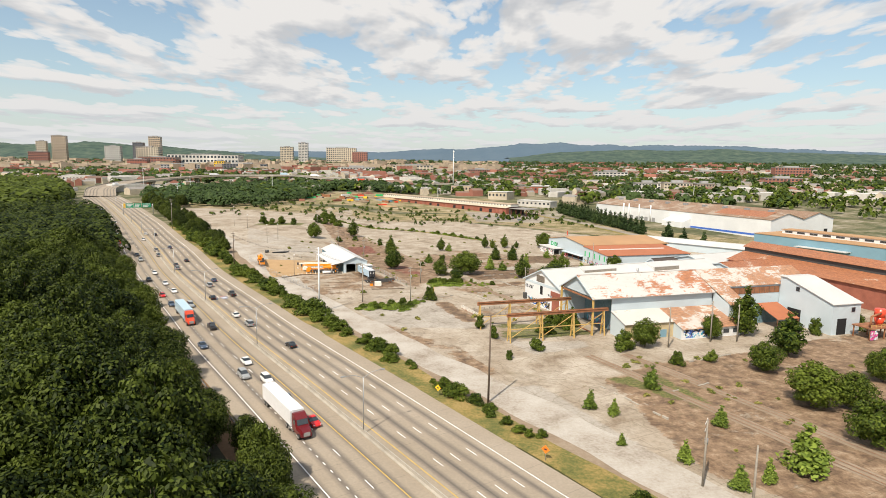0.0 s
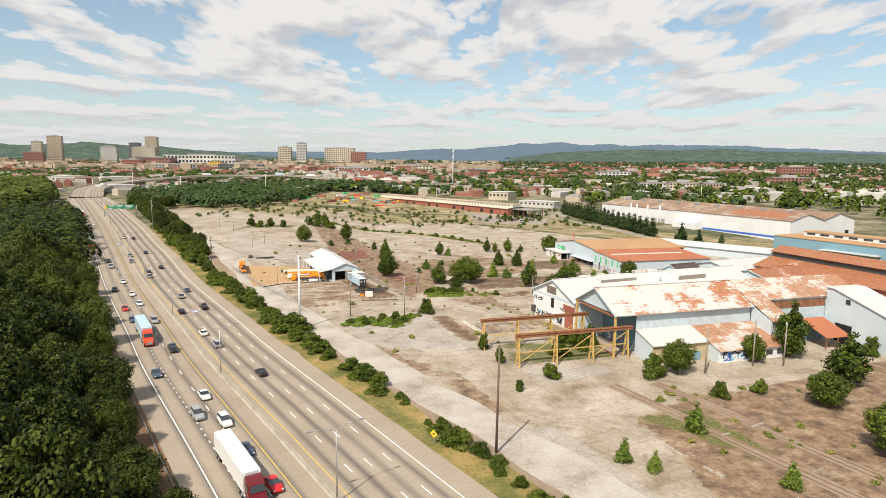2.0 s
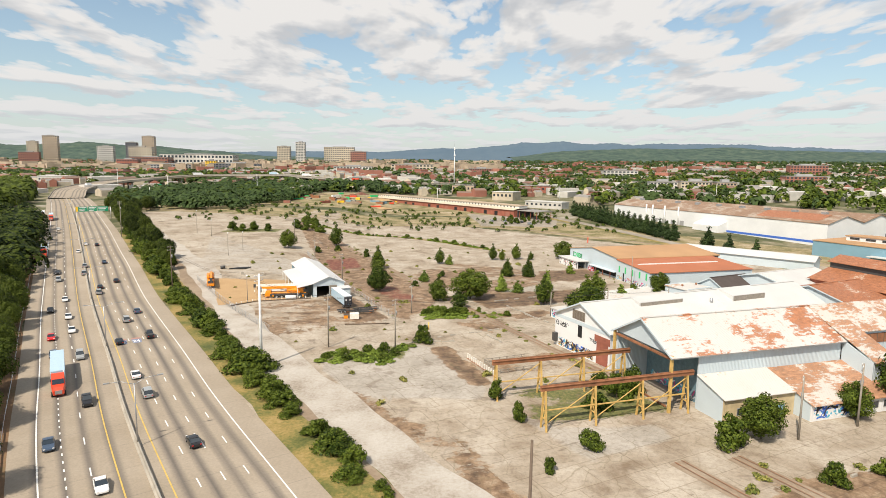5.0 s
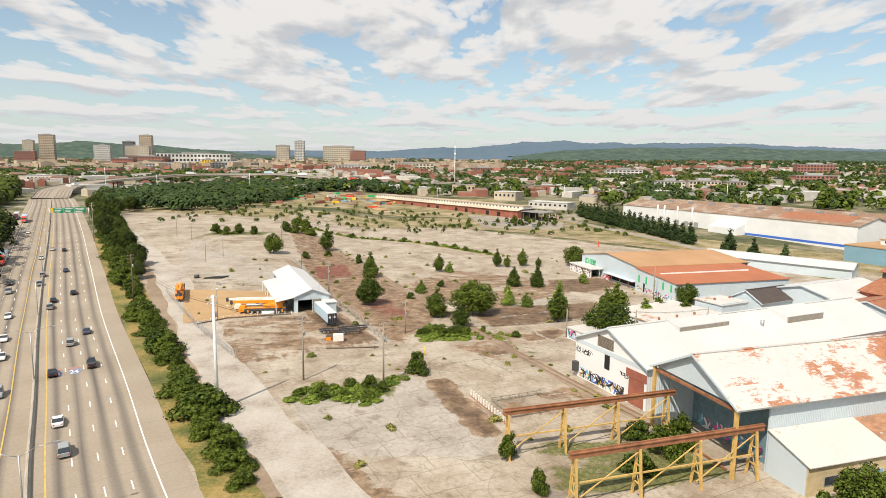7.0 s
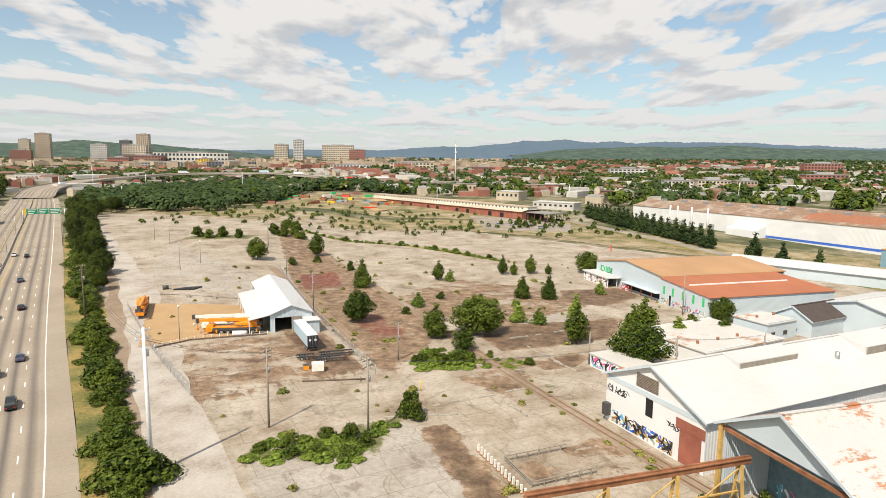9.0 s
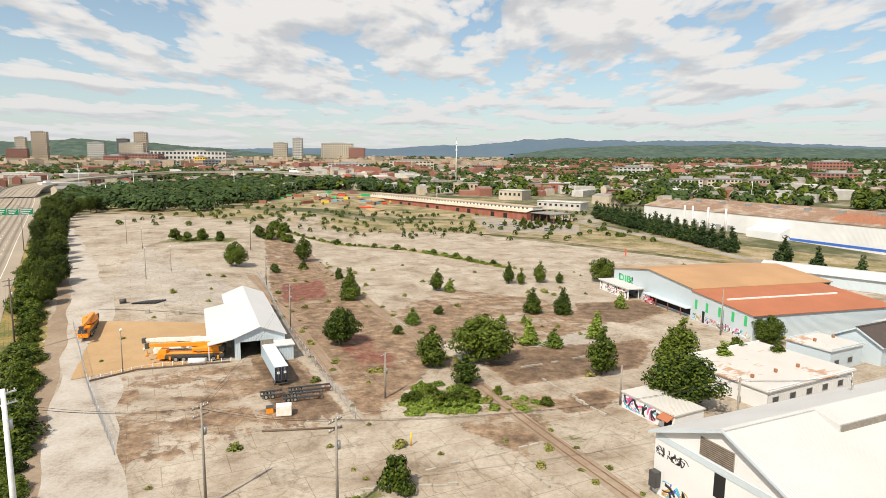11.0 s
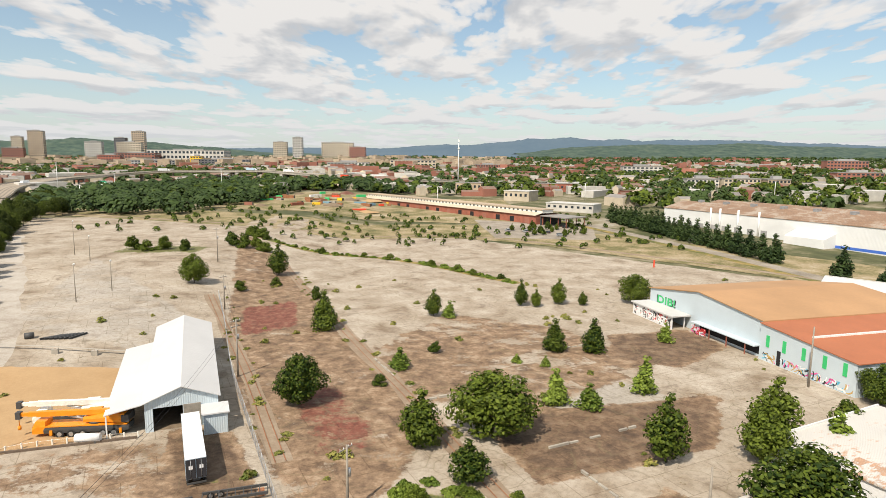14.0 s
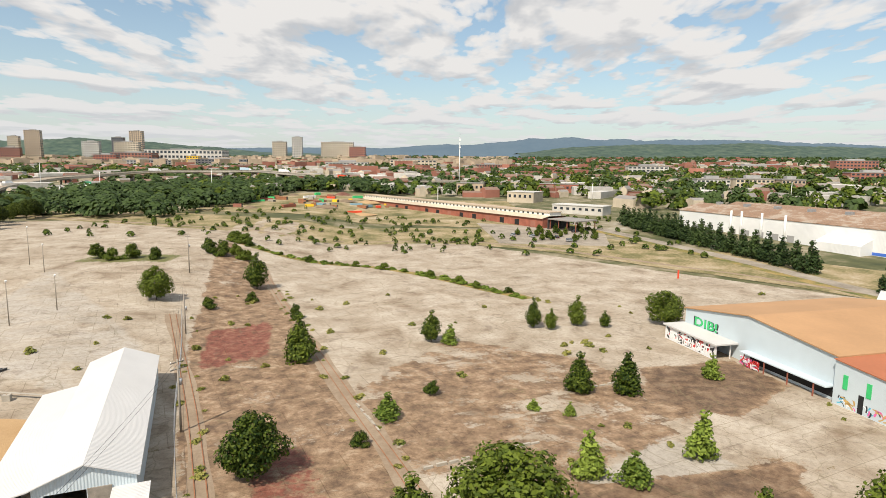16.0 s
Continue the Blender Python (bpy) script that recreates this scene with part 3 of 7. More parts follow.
def build_road():
    tagged(part("road", ribbon(ROAD, 0, ROAD_END, (-17.8, -14, -8, -4, 0, 4, 8, 12, 16, 20.2), 0.10), "road"), "worn tan concrete motorway with eight dark-streaked lanes", "road", kind="structure")
    for name, mat, o in (("edge_line", "white_line", -13.9), ("edge_line", "white_line", 15.95), ("edge_line", "yellow_line", -3.8), ("edge_line", "yellow_line", 2.1)):
        tagged(part(name, ribbon(ROAD, 0, ROAD_END, (o - 0.11, o + 0.11), 0.116), mat), "worn painted edge line along the motorway", "road marking", kind="structure")
    for o in (5.58, 9.05, 12.5, -7.2, -10.5):
        bm = bmesh.new()
        s = 1.0
        while s < ROAD_END - 4 and s < 760:
            short = o == -10.5
            a, b = s, s + (1.0 if short else 3.05)
            (p, r, d), (q, r2, d2) = ROAD.at(a), ROAD.at(b)
            v = [p + r * (o - 0.1), p + r * (o + 0.1), q + r2 * (o + 0.1), q + r2 * (o - 0.1)]
            bm.faces.new([bm.verts.new((k.x, k.y, gz(k.x, k.y) + 0.118)) for k in v])
            s += 3.0 if short else 12.19
        bm.normal_update()
        if bm.faces[:][0].normal.z < 0:
            bmesh.ops.reverse_faces(bm, faces=bm.faces[:])
        tagged(part("lane_line", bm, "white_line"), "row of white painted lane dashes", "road marking", kind="structure")
    # median barrier with its sloped foot, and the guard rail on posts along the wood
    bm = bmesh.new()
    n = int(ROAD_END / 8)
    prof = ((-0.4, 0.1), (-0.38, 0.2), (-0.16, 0.45), (-0.1, 0.95), (0.1, 0.95), (0.16, 0.45), (0.38, 0.2), (0.4, 0.1))
    last = None
    for k in range(n + 1):
        p, r, d = ROAD.at(ROAD_END * k / n)
        row = [bm.verts.new((*(p + r * o).xy, gz(*(p + r * o).xy) + z)) for o, z in prof]
        if last:
            for i in range(len(prof) - 1):
                bm.faces.new((last[i], last[i + 1], row[i + 1], row[i]))
        last = row
    bmesh.ops.recalc_face_normals(bm, faces=bm.faces[:])
    tagged(part("median_barrier", bm, "concrete"), "grimy concrete barrier between the carriageways", "barrier", kind="structure")
    rail = thing("guard_rail", Matrix(), "grey steel guard rail on posts beside the wood", "guard rail", kind="structure")
    part("rail", ribbon(ROAD, 60, 700, (-18.75, -18.68, -18.62, -18.7), (0.45, 0.52, 0.68, 0.78), 6), "galv", rail)
    p0 = None
    for k in range(120):
        p, r, d = ROAD.at(70 + 4.0 * k)
        q = p + r * -18.85
        if p0 is None:
            o = part("post", boxed((-0.07, 0.07, -0.09, 0.09, -0.3, 0.72)), "grey_timber", rail)
            p0 = o.data
            o.matrix_basis = pose(q.x, q.y, gz(q.x, q.y), 0, 0, math.degrees(math.atan2(d.y, d.x)))
        else:
            o = new("post", p0)
            o.parent = rail
            o.matrix_basis = pose(q.x, q.y, gz(q.x, q.y), 0, 0, math.degrees(math.atan2(d.y, d.x)))
    tagged(part("verge", ribbon(ROAD, 0, 640, (20.2, 23, 27.5, 32), (0.06, 0.08, 0.05, 0.03), 6, wave=1.2), "grass"), "yellow-green grass verge beside the motorway", "verge", kind="structure")
    tagged(part("forest_floor", ribbon(ROAD, 150, 640, (-190, -150, -100, -60, -22.5), 0.02, 8), "forest_floor"), "leaf litter under the wood, coloured dark for shade", "ground", kind="structure")
    tagged(part("bank", ribbon(ROAD, 0, 640, (-23.5, -20.0, -17.8), (0.05, 0.07, 0.09), 6, wave=1.0), "bank"), "bare reddish earth bank below the trees", "bank", kind="structure")


build_road()


LAYER = [0.0]


def lift():
    """Each sheet on the yard lies a little above the one before."""
    LAYER[0] += 0.003
    return LAYER[0]


def patch(name, corners, mat, label, category="ground", nu=14, nv=14, off=0.03, wave=0.8):
    off = max(0.03 + lift(), off if name == "sand_bed" else 0)
    return tagged(part(name, quilt(corners, nu, nv, off, wave), mat), label, category, kind="structure")


# what lies on the yard's concrete, as stretches of the plan: channel, weight, outline
ZONES = [
    (0, 1.15, [(7, 265), (15, 275), (34, 281), (50, 285), (41, 264), (13, 252)]), (0, 1.1, [(40, 325), (61, 331), (66, 317), (49, 301), (36, 307)]),
    (0, 1.2, [(-45, 265), (-35, 265), (-18, 236), (-28, 232)]), (0, 1.2, [(-4, 207), (0, 209), (10, 183), (6, 182)]), (0, 1.1, [(20, 238), (24, 247), (30, 251), (33, 248), (28, 242)]),
    (0, 0.72, [(38, 132), (55, 146), (79, 154), (134, 183), (150, 150), (140, 60), (90, 60), (45, 88), (42, 103)]),
    (0, 0.7, [(-110, 470), (-99, 461), (-64, 404), (-26, 322), (-6, 280), (-4, 259), (-9, 243), (-14, 233), (-38, 278), (-62, 333)]),
    (0, 0.56, [(-6, 280), (-20, 310), (0, 345), (30, 330), (45, 300), (8, 270)]), (0, 0.5, [(-69, 248), (-42, 269), (-27, 231), (-48, 213)]),
    (0, 0.5, [(9, 200), (30, 208), (34, 196), (14, 188)]), (0, 0.5, [(0, 232), (14, 252), (24, 240), (12, 222)]), (0, 0.55, [(10, 130), (0, 150), (-30, 180), (-26, 186), (6, 152), (14, 136)]),
    (1, 1.0, [(-61, 344), (-50, 356), (-42, 328), (-53, 319)]), (1, 0.52, [(-24, 292), (-10, 262), (-18, 254), (-32, 285)]), (1, 0.42, [(60, 128), (72, 132), (74, 124), (62, 120)]),
    (2, 1.0, [(-30, 193), (-10, 211), (-5, 209), (9, 180), (7, 175), (-18, 174)]), (2, 0.9, [(13, 125), (22, 128), (35, 102), (41, 88), (27, 88), (17, 110)]), (2, 0.8, [(10, 172), (24, 150), (40, 158), (40, 164), (20, 162)]),
    (2, 1.3, [(14, 273), (33, 292), (41, 284), (22, 276)]), (2, 0.55, [(-140, 400), (-70, 330), (-62, 300), (-110, 310)]),
    (3, 0.9, [(-9, 247), (3, 250), (3, 239), (-4, 240)]), (3, 0.62, [(39, 133), (51, 138), (58, 119), (54, 116)]), (3, 0.72, [(13, 178), (19, 163), (45, 171), (38, 186)]), (3, 0.9, [(-31, 193), (-12, 201), (-9, 211), (-29, 200)]),
    (3, 0.7, [(-140, 424), (-106, 428), (-107, 412), (-139, 408)]), (3, 0.45, [(10, 246), (22, 222), (26, 224), (13, 250)]),
]


def inside(x, y, pts):
    """Distance into (+) or out of (-) an outline."""
    hit, best = False, 1e9
    for (ax, ay), (bx, by) in zip(pts, pts[1:] + pts[:1]):
        if (ay > y) != (by > y) and x < ax + (y - ay) * (bx - ax) / (by - ay):
            hit = not hit
        dx, dy = bx - ax, by - ay
        t = min(1.0, max(0.0, ((x - ax) * dx + (y - ay) * dy) / (dx * dx + dy * dy)))
        best = min(best, math.hypot(x - ax - t * dx, y - ay - t * dy))
    return best if hit else -best


def lay_zones(ob):
    """Write the yard's dirt, rust, bleached and overgrown stretches to its vertices."""
    me = ob.data
    at = me.color_attributes.new("zones", "FLOAT_COLOR", "POINT")
    spans = [(c, w, o, min(p[0] for p in o) - 4, max(p[0] for p in o) + 4, min(p[1] for p in o) - 4, max(p[1] for p in o) + 4) for c, w, o in ZONES]
    for v, d in zip(me.vertices, at.data):
        x, y = v.co.x, v.co.y
        k = [0.14, 0.0, 0.0, 0.0]
        for c, w, o, x0, x1, y0, y1 in spans:
            if x0 < x < x1 and y0 < y < y1:
                k[c] = max(k[c], w * S(inside(x, y, o), -2.5, 2.0))
        d.color = k


def build_yard():
    # the concrete yard, wider than all that stands on it
    lay_zones(patch("yard", [(-10, 118), (150, -20), (215, 330), (-20, 520)], "lot", "cracked and stained concrete yard of a derelict works", "pavement", 100, 180, 0.03, 1.5))
    lay_zones(patch("yard", [(-8, 116), (-17, 522), (-150, 560), (-256, 524)], "lot", "bleached concrete yard sloping up to its terrace", "pavement", 160, 100, 0.032, 1.2))
    # pale gravel way along the verge
    way = Line([(80, 30), (44, 80), (22, 112), (-12, 160), (-34, 190), (-52, 218), (-70, 248), (-95, 290), (-128, 340), (-165, 390), (-210, 450)])
    tagged(part("gravel_way", ribbon(way, 0, way.length, (-7.0, -3, 1.0, 3.4), 0.04 + lift(), 3, wave=2.2), "gravel"), "pale gravel way along the edge of the yard", "track", kind="structure")
    tagged(part("dirt_edge", ribbon(way, 0, way.length - 60, (-10.5, -8.5, -6.6), 0.04 + lift(), 4, wave=1.6), "tan_soil"), "dark bare soil strip beside the gravel way", "soil", kind="structure")
    patch("sand_bed", [(-76, 250), (-53, 263), (-63, 292), (-94, 288)], "sand", "yellow sand bed inside the crane yard", "sand", 30, 30, 0.13, 0.7)
    # sunken tracks across the yard
    for pts in ([(-78, 430), (-20, 307), (-7.5, 281), (8, 247), (20, 222), (42, 180)], [(48, 152), (72, 108), (100, 56)], [(-24, 256), (-45, 298), (-76, 355)], [(38, 150), (62, 106), (88, 58)]):
        ln = Line(pts)
        tagged(part("track_bed", ribbon(ln, 0, ln.length, (-1.7, 0, 1.7), 0.045 + lift() * 0.5, 3, wave=0.9), "tan_soil"), "brown silted track bed across the yard", "track", kind="structure")
        for o in (-0.75, 0.75):
            tagged(part("rail_strip", ribbon(ln, 0, ln.length, (o - 0.07, o + 0.07), 0.2, 3), "rust"), "rusted rail set into the yard", "rail", kind="structure")
    hedge = Line([(-104, 470), (-80, 452), (-50, 442), (-22, 430), (15, 396), (22, 388)])
    tagged(part("weed_strip", ribbon(hedge, 0, hedge.length, (-2.2, 0, 2.2), 0.06, 5, wave=1.5), "grass"), "overgrown strip across the concrete", "verge", kind="structure")
    # dry meadow between the yard and the town road
    berm = Line([(-300, 560), (-218, 532), (-88, 492), (5, 500), (90, 440), (133, 398), (190, 340), (240, 290)])
    tagged(part("meadow", ribbon(berm, 0, berm.length, (-60, -40, -20, 0), 0.05, 10, wave=2), "scrub"), "dry yellow-green meadow beyond the yard", "meadow", kind="structure")
    tagged(part("field_track", ribbon(berm, 0, berm.length, (-9.5, -6.5), 0.075, 8, wave=0.8), "tan_soil"), "pale dirt track along the meadow", "track", kind="structure")
    lane = Line([(60, 640), (78, 580), (122, 468), (148, 384), (185, 300), (215, 240)])
    tagged(part("lane", ribbon(lane, 0, lane.length, (-4, 0, 4), 0.09, 8), "asphalt"), "grey asphalt lane beside a row of trees", "road", kind="structure")
    tagged(part("verge", ribbon(lane, 0, lane.length, (4, 9), 0.07, 8, wave=1), "grass"), "yellow grass verge below the row of trees", "verge", kind="structure")
    patch("scrap_yard", [(-190, 600), (60, 560), (40, 760), (-160, 780)], "scrub", "dusty yard of scrap and machines", "yard", 20, 20, 0.06, 3)
    patch("car_park", [(20, 505), (75, 500), (85, 560), (10, 590)], "asphalt", "empty asphalt car park", "car park", 10, 10, 0.08, 0.5)
    # retaining wall of the terrace
    tagged(part("retaining_wall", quilt([(-100, 297), (-70, 299), (-70, 299.5), (-100, 297.5)], 12, 1, 0.9), "concrete"), "low stained concrete retaining wall", "wall", kind="structure")


build_yard()


# ---- plants ----
def leaf_cloud(bm, lobes, count, size, rnd, droop=0.3):
    """Small folded leaf sprays scattered through the shells of the given lobes (centre, radii)."""
    tot = sum(l[1][0] * l[1][2] for l in lobes)
    for c, r in lobes:
        for _ in range(int(count * r[0] * r[2] / tot)):
            u = Vector((rnd.gauss(0, 1), rnd.gauss(0, 1), rnd.gauss(0, 1))).normalized()
            k = rnd.uniform(0.62, 1.06)
            p = Vector(c) + Vector((u.x * r[0], u.y * r[1], u.z * r[2])) * k
            n = (u + Vector((rnd.uniform(-0.6, 0.6), rnd.uniform(-0.6, 0.6), rnd.uniform(-0.2, 0.7)))).normalized()
            t = n.orthogonal().normalized()
            t.rotate(Matrix.Rotation(rnd.uniform(0, 6.28), 3, n))
            b = n.cross(t)
            s = size * rnd.uniform(0.6, 1.35)
            v = [bm.verts.new(p + q) for q in (-t * s, b * s * 0.6 - n * s * 0.15, t * s - n * s * droop, -b * s * 0.6 - n * s * 0.15)]
            bm.faces.new(v[:3])
            bm.faces.new((v[0], v[2], v[3]))


def make_tree(name, height, width, leaf, shape, label, seed, count=1300, size=None, category="tree", trunk=0.16):
    rnd = random.Random(seed)
    ob = thing(name, Matrix(), label, category)
    lobes, limbs = [], []
    base = {"round": 0.06, "oval": 0.02, "cone": 0.0, "bush": 0.0, "wood": 0.25}[shape]
    n = {"round": 22, "oval": 30, "cone": 34, "bush": 11, "wood": 18}[shape]
    for i in range(n):
        f = (i + 0.5) / n
        z = base + (1 - base) * (0.1 + 0.82 * f)
        spread = {"round": math.sqrt(max(0.05, 1 - (2 * f - 0.9) ** 2)), "oval": math.sin(math.pi * min(0.97, f * 0.8 + 0.22)), "cone": (1.04 - f) ** 0.75, "bush": 1 - 0.6 * f, "wood": math.sqrt(max(0.06, 1 - (1.55 * f - 0.5) ** 2))}[shape]
        a = i * 2.4 + rnd.uniform(-0.4, 0.4) if shape in ("round", "wood") else rnd.uniform(0, 6.28)
        rr = width / 2 * spread * (rnd.uniform(0.45, 0.66) if shape in ("round", "wood", "bush") else rnd.uniform(0.3, 0.5))
        c = (math.cos(a) * rr, math.sin(a) * rr, z * height)
        w = width / 2 * max(0.2, spread) * (rnd.uniform(0.36, 0.56) if shape in ("round", "wood") else rnd.uniform(0.5, 0.68))
        lobes.append((c, (w, w, min(w * 0.85, height * 0.2))))
        if i % 2 == 0:
            limbs.append(((0, 0, max(0.1, z * height * 0.55)), (c[0] * 0.85, c[1] * 0.85, c[2]), 0.05 * height / 10, 0.02))
    if shape != "bush":
        lobes.append(((0, 0, height * 0.93), (width * 0.14, width * 0.14, height * 0.08)))
    bm = bmesh.new()
    leaf_cloud(bm, lobes, count, size or 0.055 * (height + width) / 2 + 0.12, rnd)
    part("crown", bm, leaf, ob)
    part("trunk", tubes(((0, 0, -0.3), (0.05, 0, height * 0.45), trunk * height / 10, trunk * height / 18), ((0.05, 0, height * 0.45), (0, 0.05, height * 0.85), trunk * height / 18, 0.03), *limbs), "bark", ob)
    return ob


USED = set()


def put_tree(proto, m, group="", label=""):
    """The first one is moved to its place, the others are copies."""
    if proto.name not in USED:
        USED.add(proto.name)
        proto.matrix_basis = m
        ob = proto
    else:
        k = proto.scale
        ob = copy_thing(proto, m @ Matrix.Diagonal((1 / k.x, 1 / k.y, 1 / k.z, 1)))
    return tagged(ob, label, "", group)


def scaled(x, y, rz, sx, sz, dz=0.0):
    return pose(x, y, gz(x, y) + dz, 0, 0, rz) @ Matrix.Diagonal((sx, sx, sz, 1))


T_ROUND = [make_tree("broadleaf_tree", 10, 10, "leaf", "round", "full green broadleaf tree growing through the concrete", 11 + k, 6500, 0.27) for k in range(2)]
T_OVAL = [make_tree("young_tree", 8, 5.0, "leaf", "oval", "slender young green tree rooted in the yard", 21 + k, 3600, 0.21) for k in range(2)]
T_CONE = [make_tree("pyramidal_tree", 7, 5.2, "leaf", "cone", "pyramid-shaped young tree rooted in the yard", 31 + k, 3400, 0.22) for k in range(2)]
T_LIGHT = [make_tree("sapling", 4.5, 3.0, "leaf_light", "cone", "bright green sapling in a crack of the yard", 41 + k, 1500, 0.18) for k in range(2)]
T_BUSH = [make_tree("bush", 3.2, 5.0, "leaf", "bush", "dense green bush beside the fence", 51 + k, 2000, 0.19, "bush") for k in range(3)]
T_LOW = [make_tree("green_thicket", 1.6, 5.0, "leaf_light", "bush", "bright green low thicket spreading over the concrete", 91 + k, 900, 0.3, "thicket") for k in range(2)]
T_WEED = [make_tree("weed_clump", 1.0, 2.4, "weed", "bush", "yellow-green clump of weeds in a joint", 61 + k, 160, 0.26, "weeds") for k in range(2)]
T_WOOD = [make_tree("woodland_tree", 14, 13.5, "leaf_wood", "wood", "tall dark green tree at the edge of the wood", 71 + k, 9000, 0.30) for k in range(4)]
T_ROW = [make_tree("hedgerow_tree", 12, 8, "leaf_dark", "cone", "dark green cone-shaped tree in a planted row", 81 + k, 1300, 0.5) for k in range(2)]


def crown_size(proto):
    """Width and top of a tree's crown, as built."""
    co = [v.co for ob in proto.children if ob.name.startswith("crown") for v in ob.data.vertices]
    return max(2 * sorted(max(abs(c.x), abs(c.y)) for c in co)[int(len(co) * 0.985)], 0.5), sorted(c.z for c in co)[int(len(co) * 0.995)]


def plant_yard():
    rnd = random.Random(3)
    rows = [(T_ROUND, 7, 266, 13.5, 10.5), (T_OVAL, -4, 262, 6.5, 9), (T_ROUND, -27, 277, 8.6, 9), (T_CONE, -33.5, 325, 6.8, 10), (T_BUSH, -44, 359, 4, 4.2),
            (T_ROUND, -86, 366, 8.5, 9.5), (T_OVAL, -66, 392, 7.5, 11.5), (T_OVAL, 32, 259, 6.2, 10.2), (T_CONE, 23.6, 311, 5.4, 7.4), (T_CONE, 32.6, 311, 5.6, 7.6),
            (T_OVAL, 20, 355, 4.2, 8), (T_OVAL, 24.5, 354, 3.6, 5.4), (T_OVAL, 32, 358, 5, 8), (T_OVAL, 39, 357, 3, 4.4), (T_ROUND, 43.5, 244, 13, 9.6), (T_OVAL, 46.5, 260, 7, 10), (T_OVAL, 51, 266, 7.5, 10.5), (T_LIGHT, 59, 263, 6.5, 6.5),
            (T_BUSH, 66, 271, 7, 5), (T_LIGHT, 19, 280, 5, 6.4), (T_LIGHT, 24.8, 278, 4.8, 4.6), (T_ROUND, 56, 361, 10, 9), (T_BUSH, -6.6, 212, 5.5, 5), (T_OVAL, -6, 341, 5, 7.5), (T_LIGHT, -1.5, 340, 4.5, 4.6),
            (T_LIGHT, 52, 320, 4.2, 5), (T_LIGHT, -11, 297, 4.5, 4.4), (T_BUSH, -4, 308, 4, 2.6), (T_BUSH, -14, 287, 3, 2.2), (T_OVAL, 3, 252, 5.5, 6), (T_ROUND, 79, 283, 7, 7.4), (T_LIGHT, 37, 286, 5, 7), (T_LIGHT, 20, 300, 2.2, 2.4), (T_LIGHT, 14, 302, 2.4, 2),
            (T_LIGHT, 61, 91, 7.5, 8), (T_LIGHT, 42, 93, 2.6, 4), (T_LIGHT, 33, 99, 1.8, 2.2), (T_BUSH, 17, 146, 2.6, 2.4), (T_BUSH, 25, 154, 4.4, 3.4), (T_ROUND, 78, 119, 11, 9.5), (T_ROUND, 86, 118, 7.5, 7.8), (T_OVAL, 92, 154, 9, 11.5), (T_ROUND, 79, 141, 8, 7.2), (T_OVAL, 89.5, 173, 8.5, 14.5), (T_ROUND, 78, 169, 6, 7), (T_ROUND, 55.6, 159, 7.5, 8),
            (T_BUSH, 49, 156, 7, 5.4), (T_ROUND, 79, 101, 9, 8.6), (T_ROUND, 104, 135, 8, 8), (T_LIGHT, 54.4, 108, 3, 4), (T_BUSH, 59, 144, 4.2, 3.6), (T_LIGHT, 47.4, 127.5, 4, 5.4), (T_BUSH, 69, 147, 4, 3.2), (T_LIGHT, 31, 115, 3, 4), (T_LIGHT, 35, 112, 2.6, 3.4),
            (T_LIGHT, 47.5, 85, 3.2, 3.8), (T_LIGHT, 53, 87, 2.6, 4.2), (T_BUSH, 35, 176, 6, 5.5), (T_BUSH, 39, 179, 5, 6), (T_BUSH, 30, 171, 6, 3), (T_BUSH, 33, 182, 5, 3.6), (T_BUSH, 10.5, 174, 4, 4.6), (T_BUSH, 14, 164, 2.6, 4),
            (T_ROUND, 66, 232, 9, 7.5), (T_OVAL, 72, 266, 5, 6), (T_BUSH, 112, 176, 5, 5), (T_BUSH, 128, 182, 6, 5), (T_LIGHT, 120, 150, 5, 5), (T_LIGHT, 100, 108, 5, 4)]
    for kinds, x, y, w, h in rows:
        p = rnd.choice(kinds)
        cw, ch = crown_size(p)
        put_tree(p, scaled(x, y, rnd.uniform(0, 360), w / cw, h / ch))
    # shrubs along the yard's fence, taller towards the town
    for s in range(180, 640, 3):
        p, r, d = ROAD.at(s)
        if p.y < 40:
            continue
        big = 0.3 + 1.1 * noise.noise((s * 0.06, 2.2, 0)) + 0.5 * S(p.y, 140, 200) - 0.25 * S(-p.y, -110, -60)
        q = p + r * (26.0 + rnd.uniform(-1.8, 1.9)) + d * rnd.uniform(-1.5, 1.5)
        if p.y < 395 and big > -0.05:
            k = max(0.3, min(1.9, (0.5 + big) * rnd.uniform(0.7, 1.25)))
            put_tree(rnd.choice(T_BUSH), scaled(q.x, q.y, rnd.uniform(0, 360), k * rnd.uniform(0.9, 1.35), k * rnd.uniform(0.7, 1.1)), "shrubs along the fence")
    for k in range(120):
        s = rnd.uniform(ROAD.near(-125, 285)[0], ROAD.near(-300, 560)[0] + 70)
        p, r, d = ROAD.at(s)
        far = 34 + 26 * S(p.y, 430, 520)
        q = p + r * rnd.uniform(25, far)
        h = rnd.uniform(6, 10) + 3 * S(p.y, 330, 420)
        put_tree(rnd.choice(T_WOOD if k % 3 else T_ROUND), scaled(q.x, q.y, rnd.uniform(0, 360), h / 14 * 0.8, h / 14), "trees between motorway and yard")
    hedge = Line([(-104, 470), (-80, 452), (-50, 442), (-22, 430), (15, 396), (22, 388)])
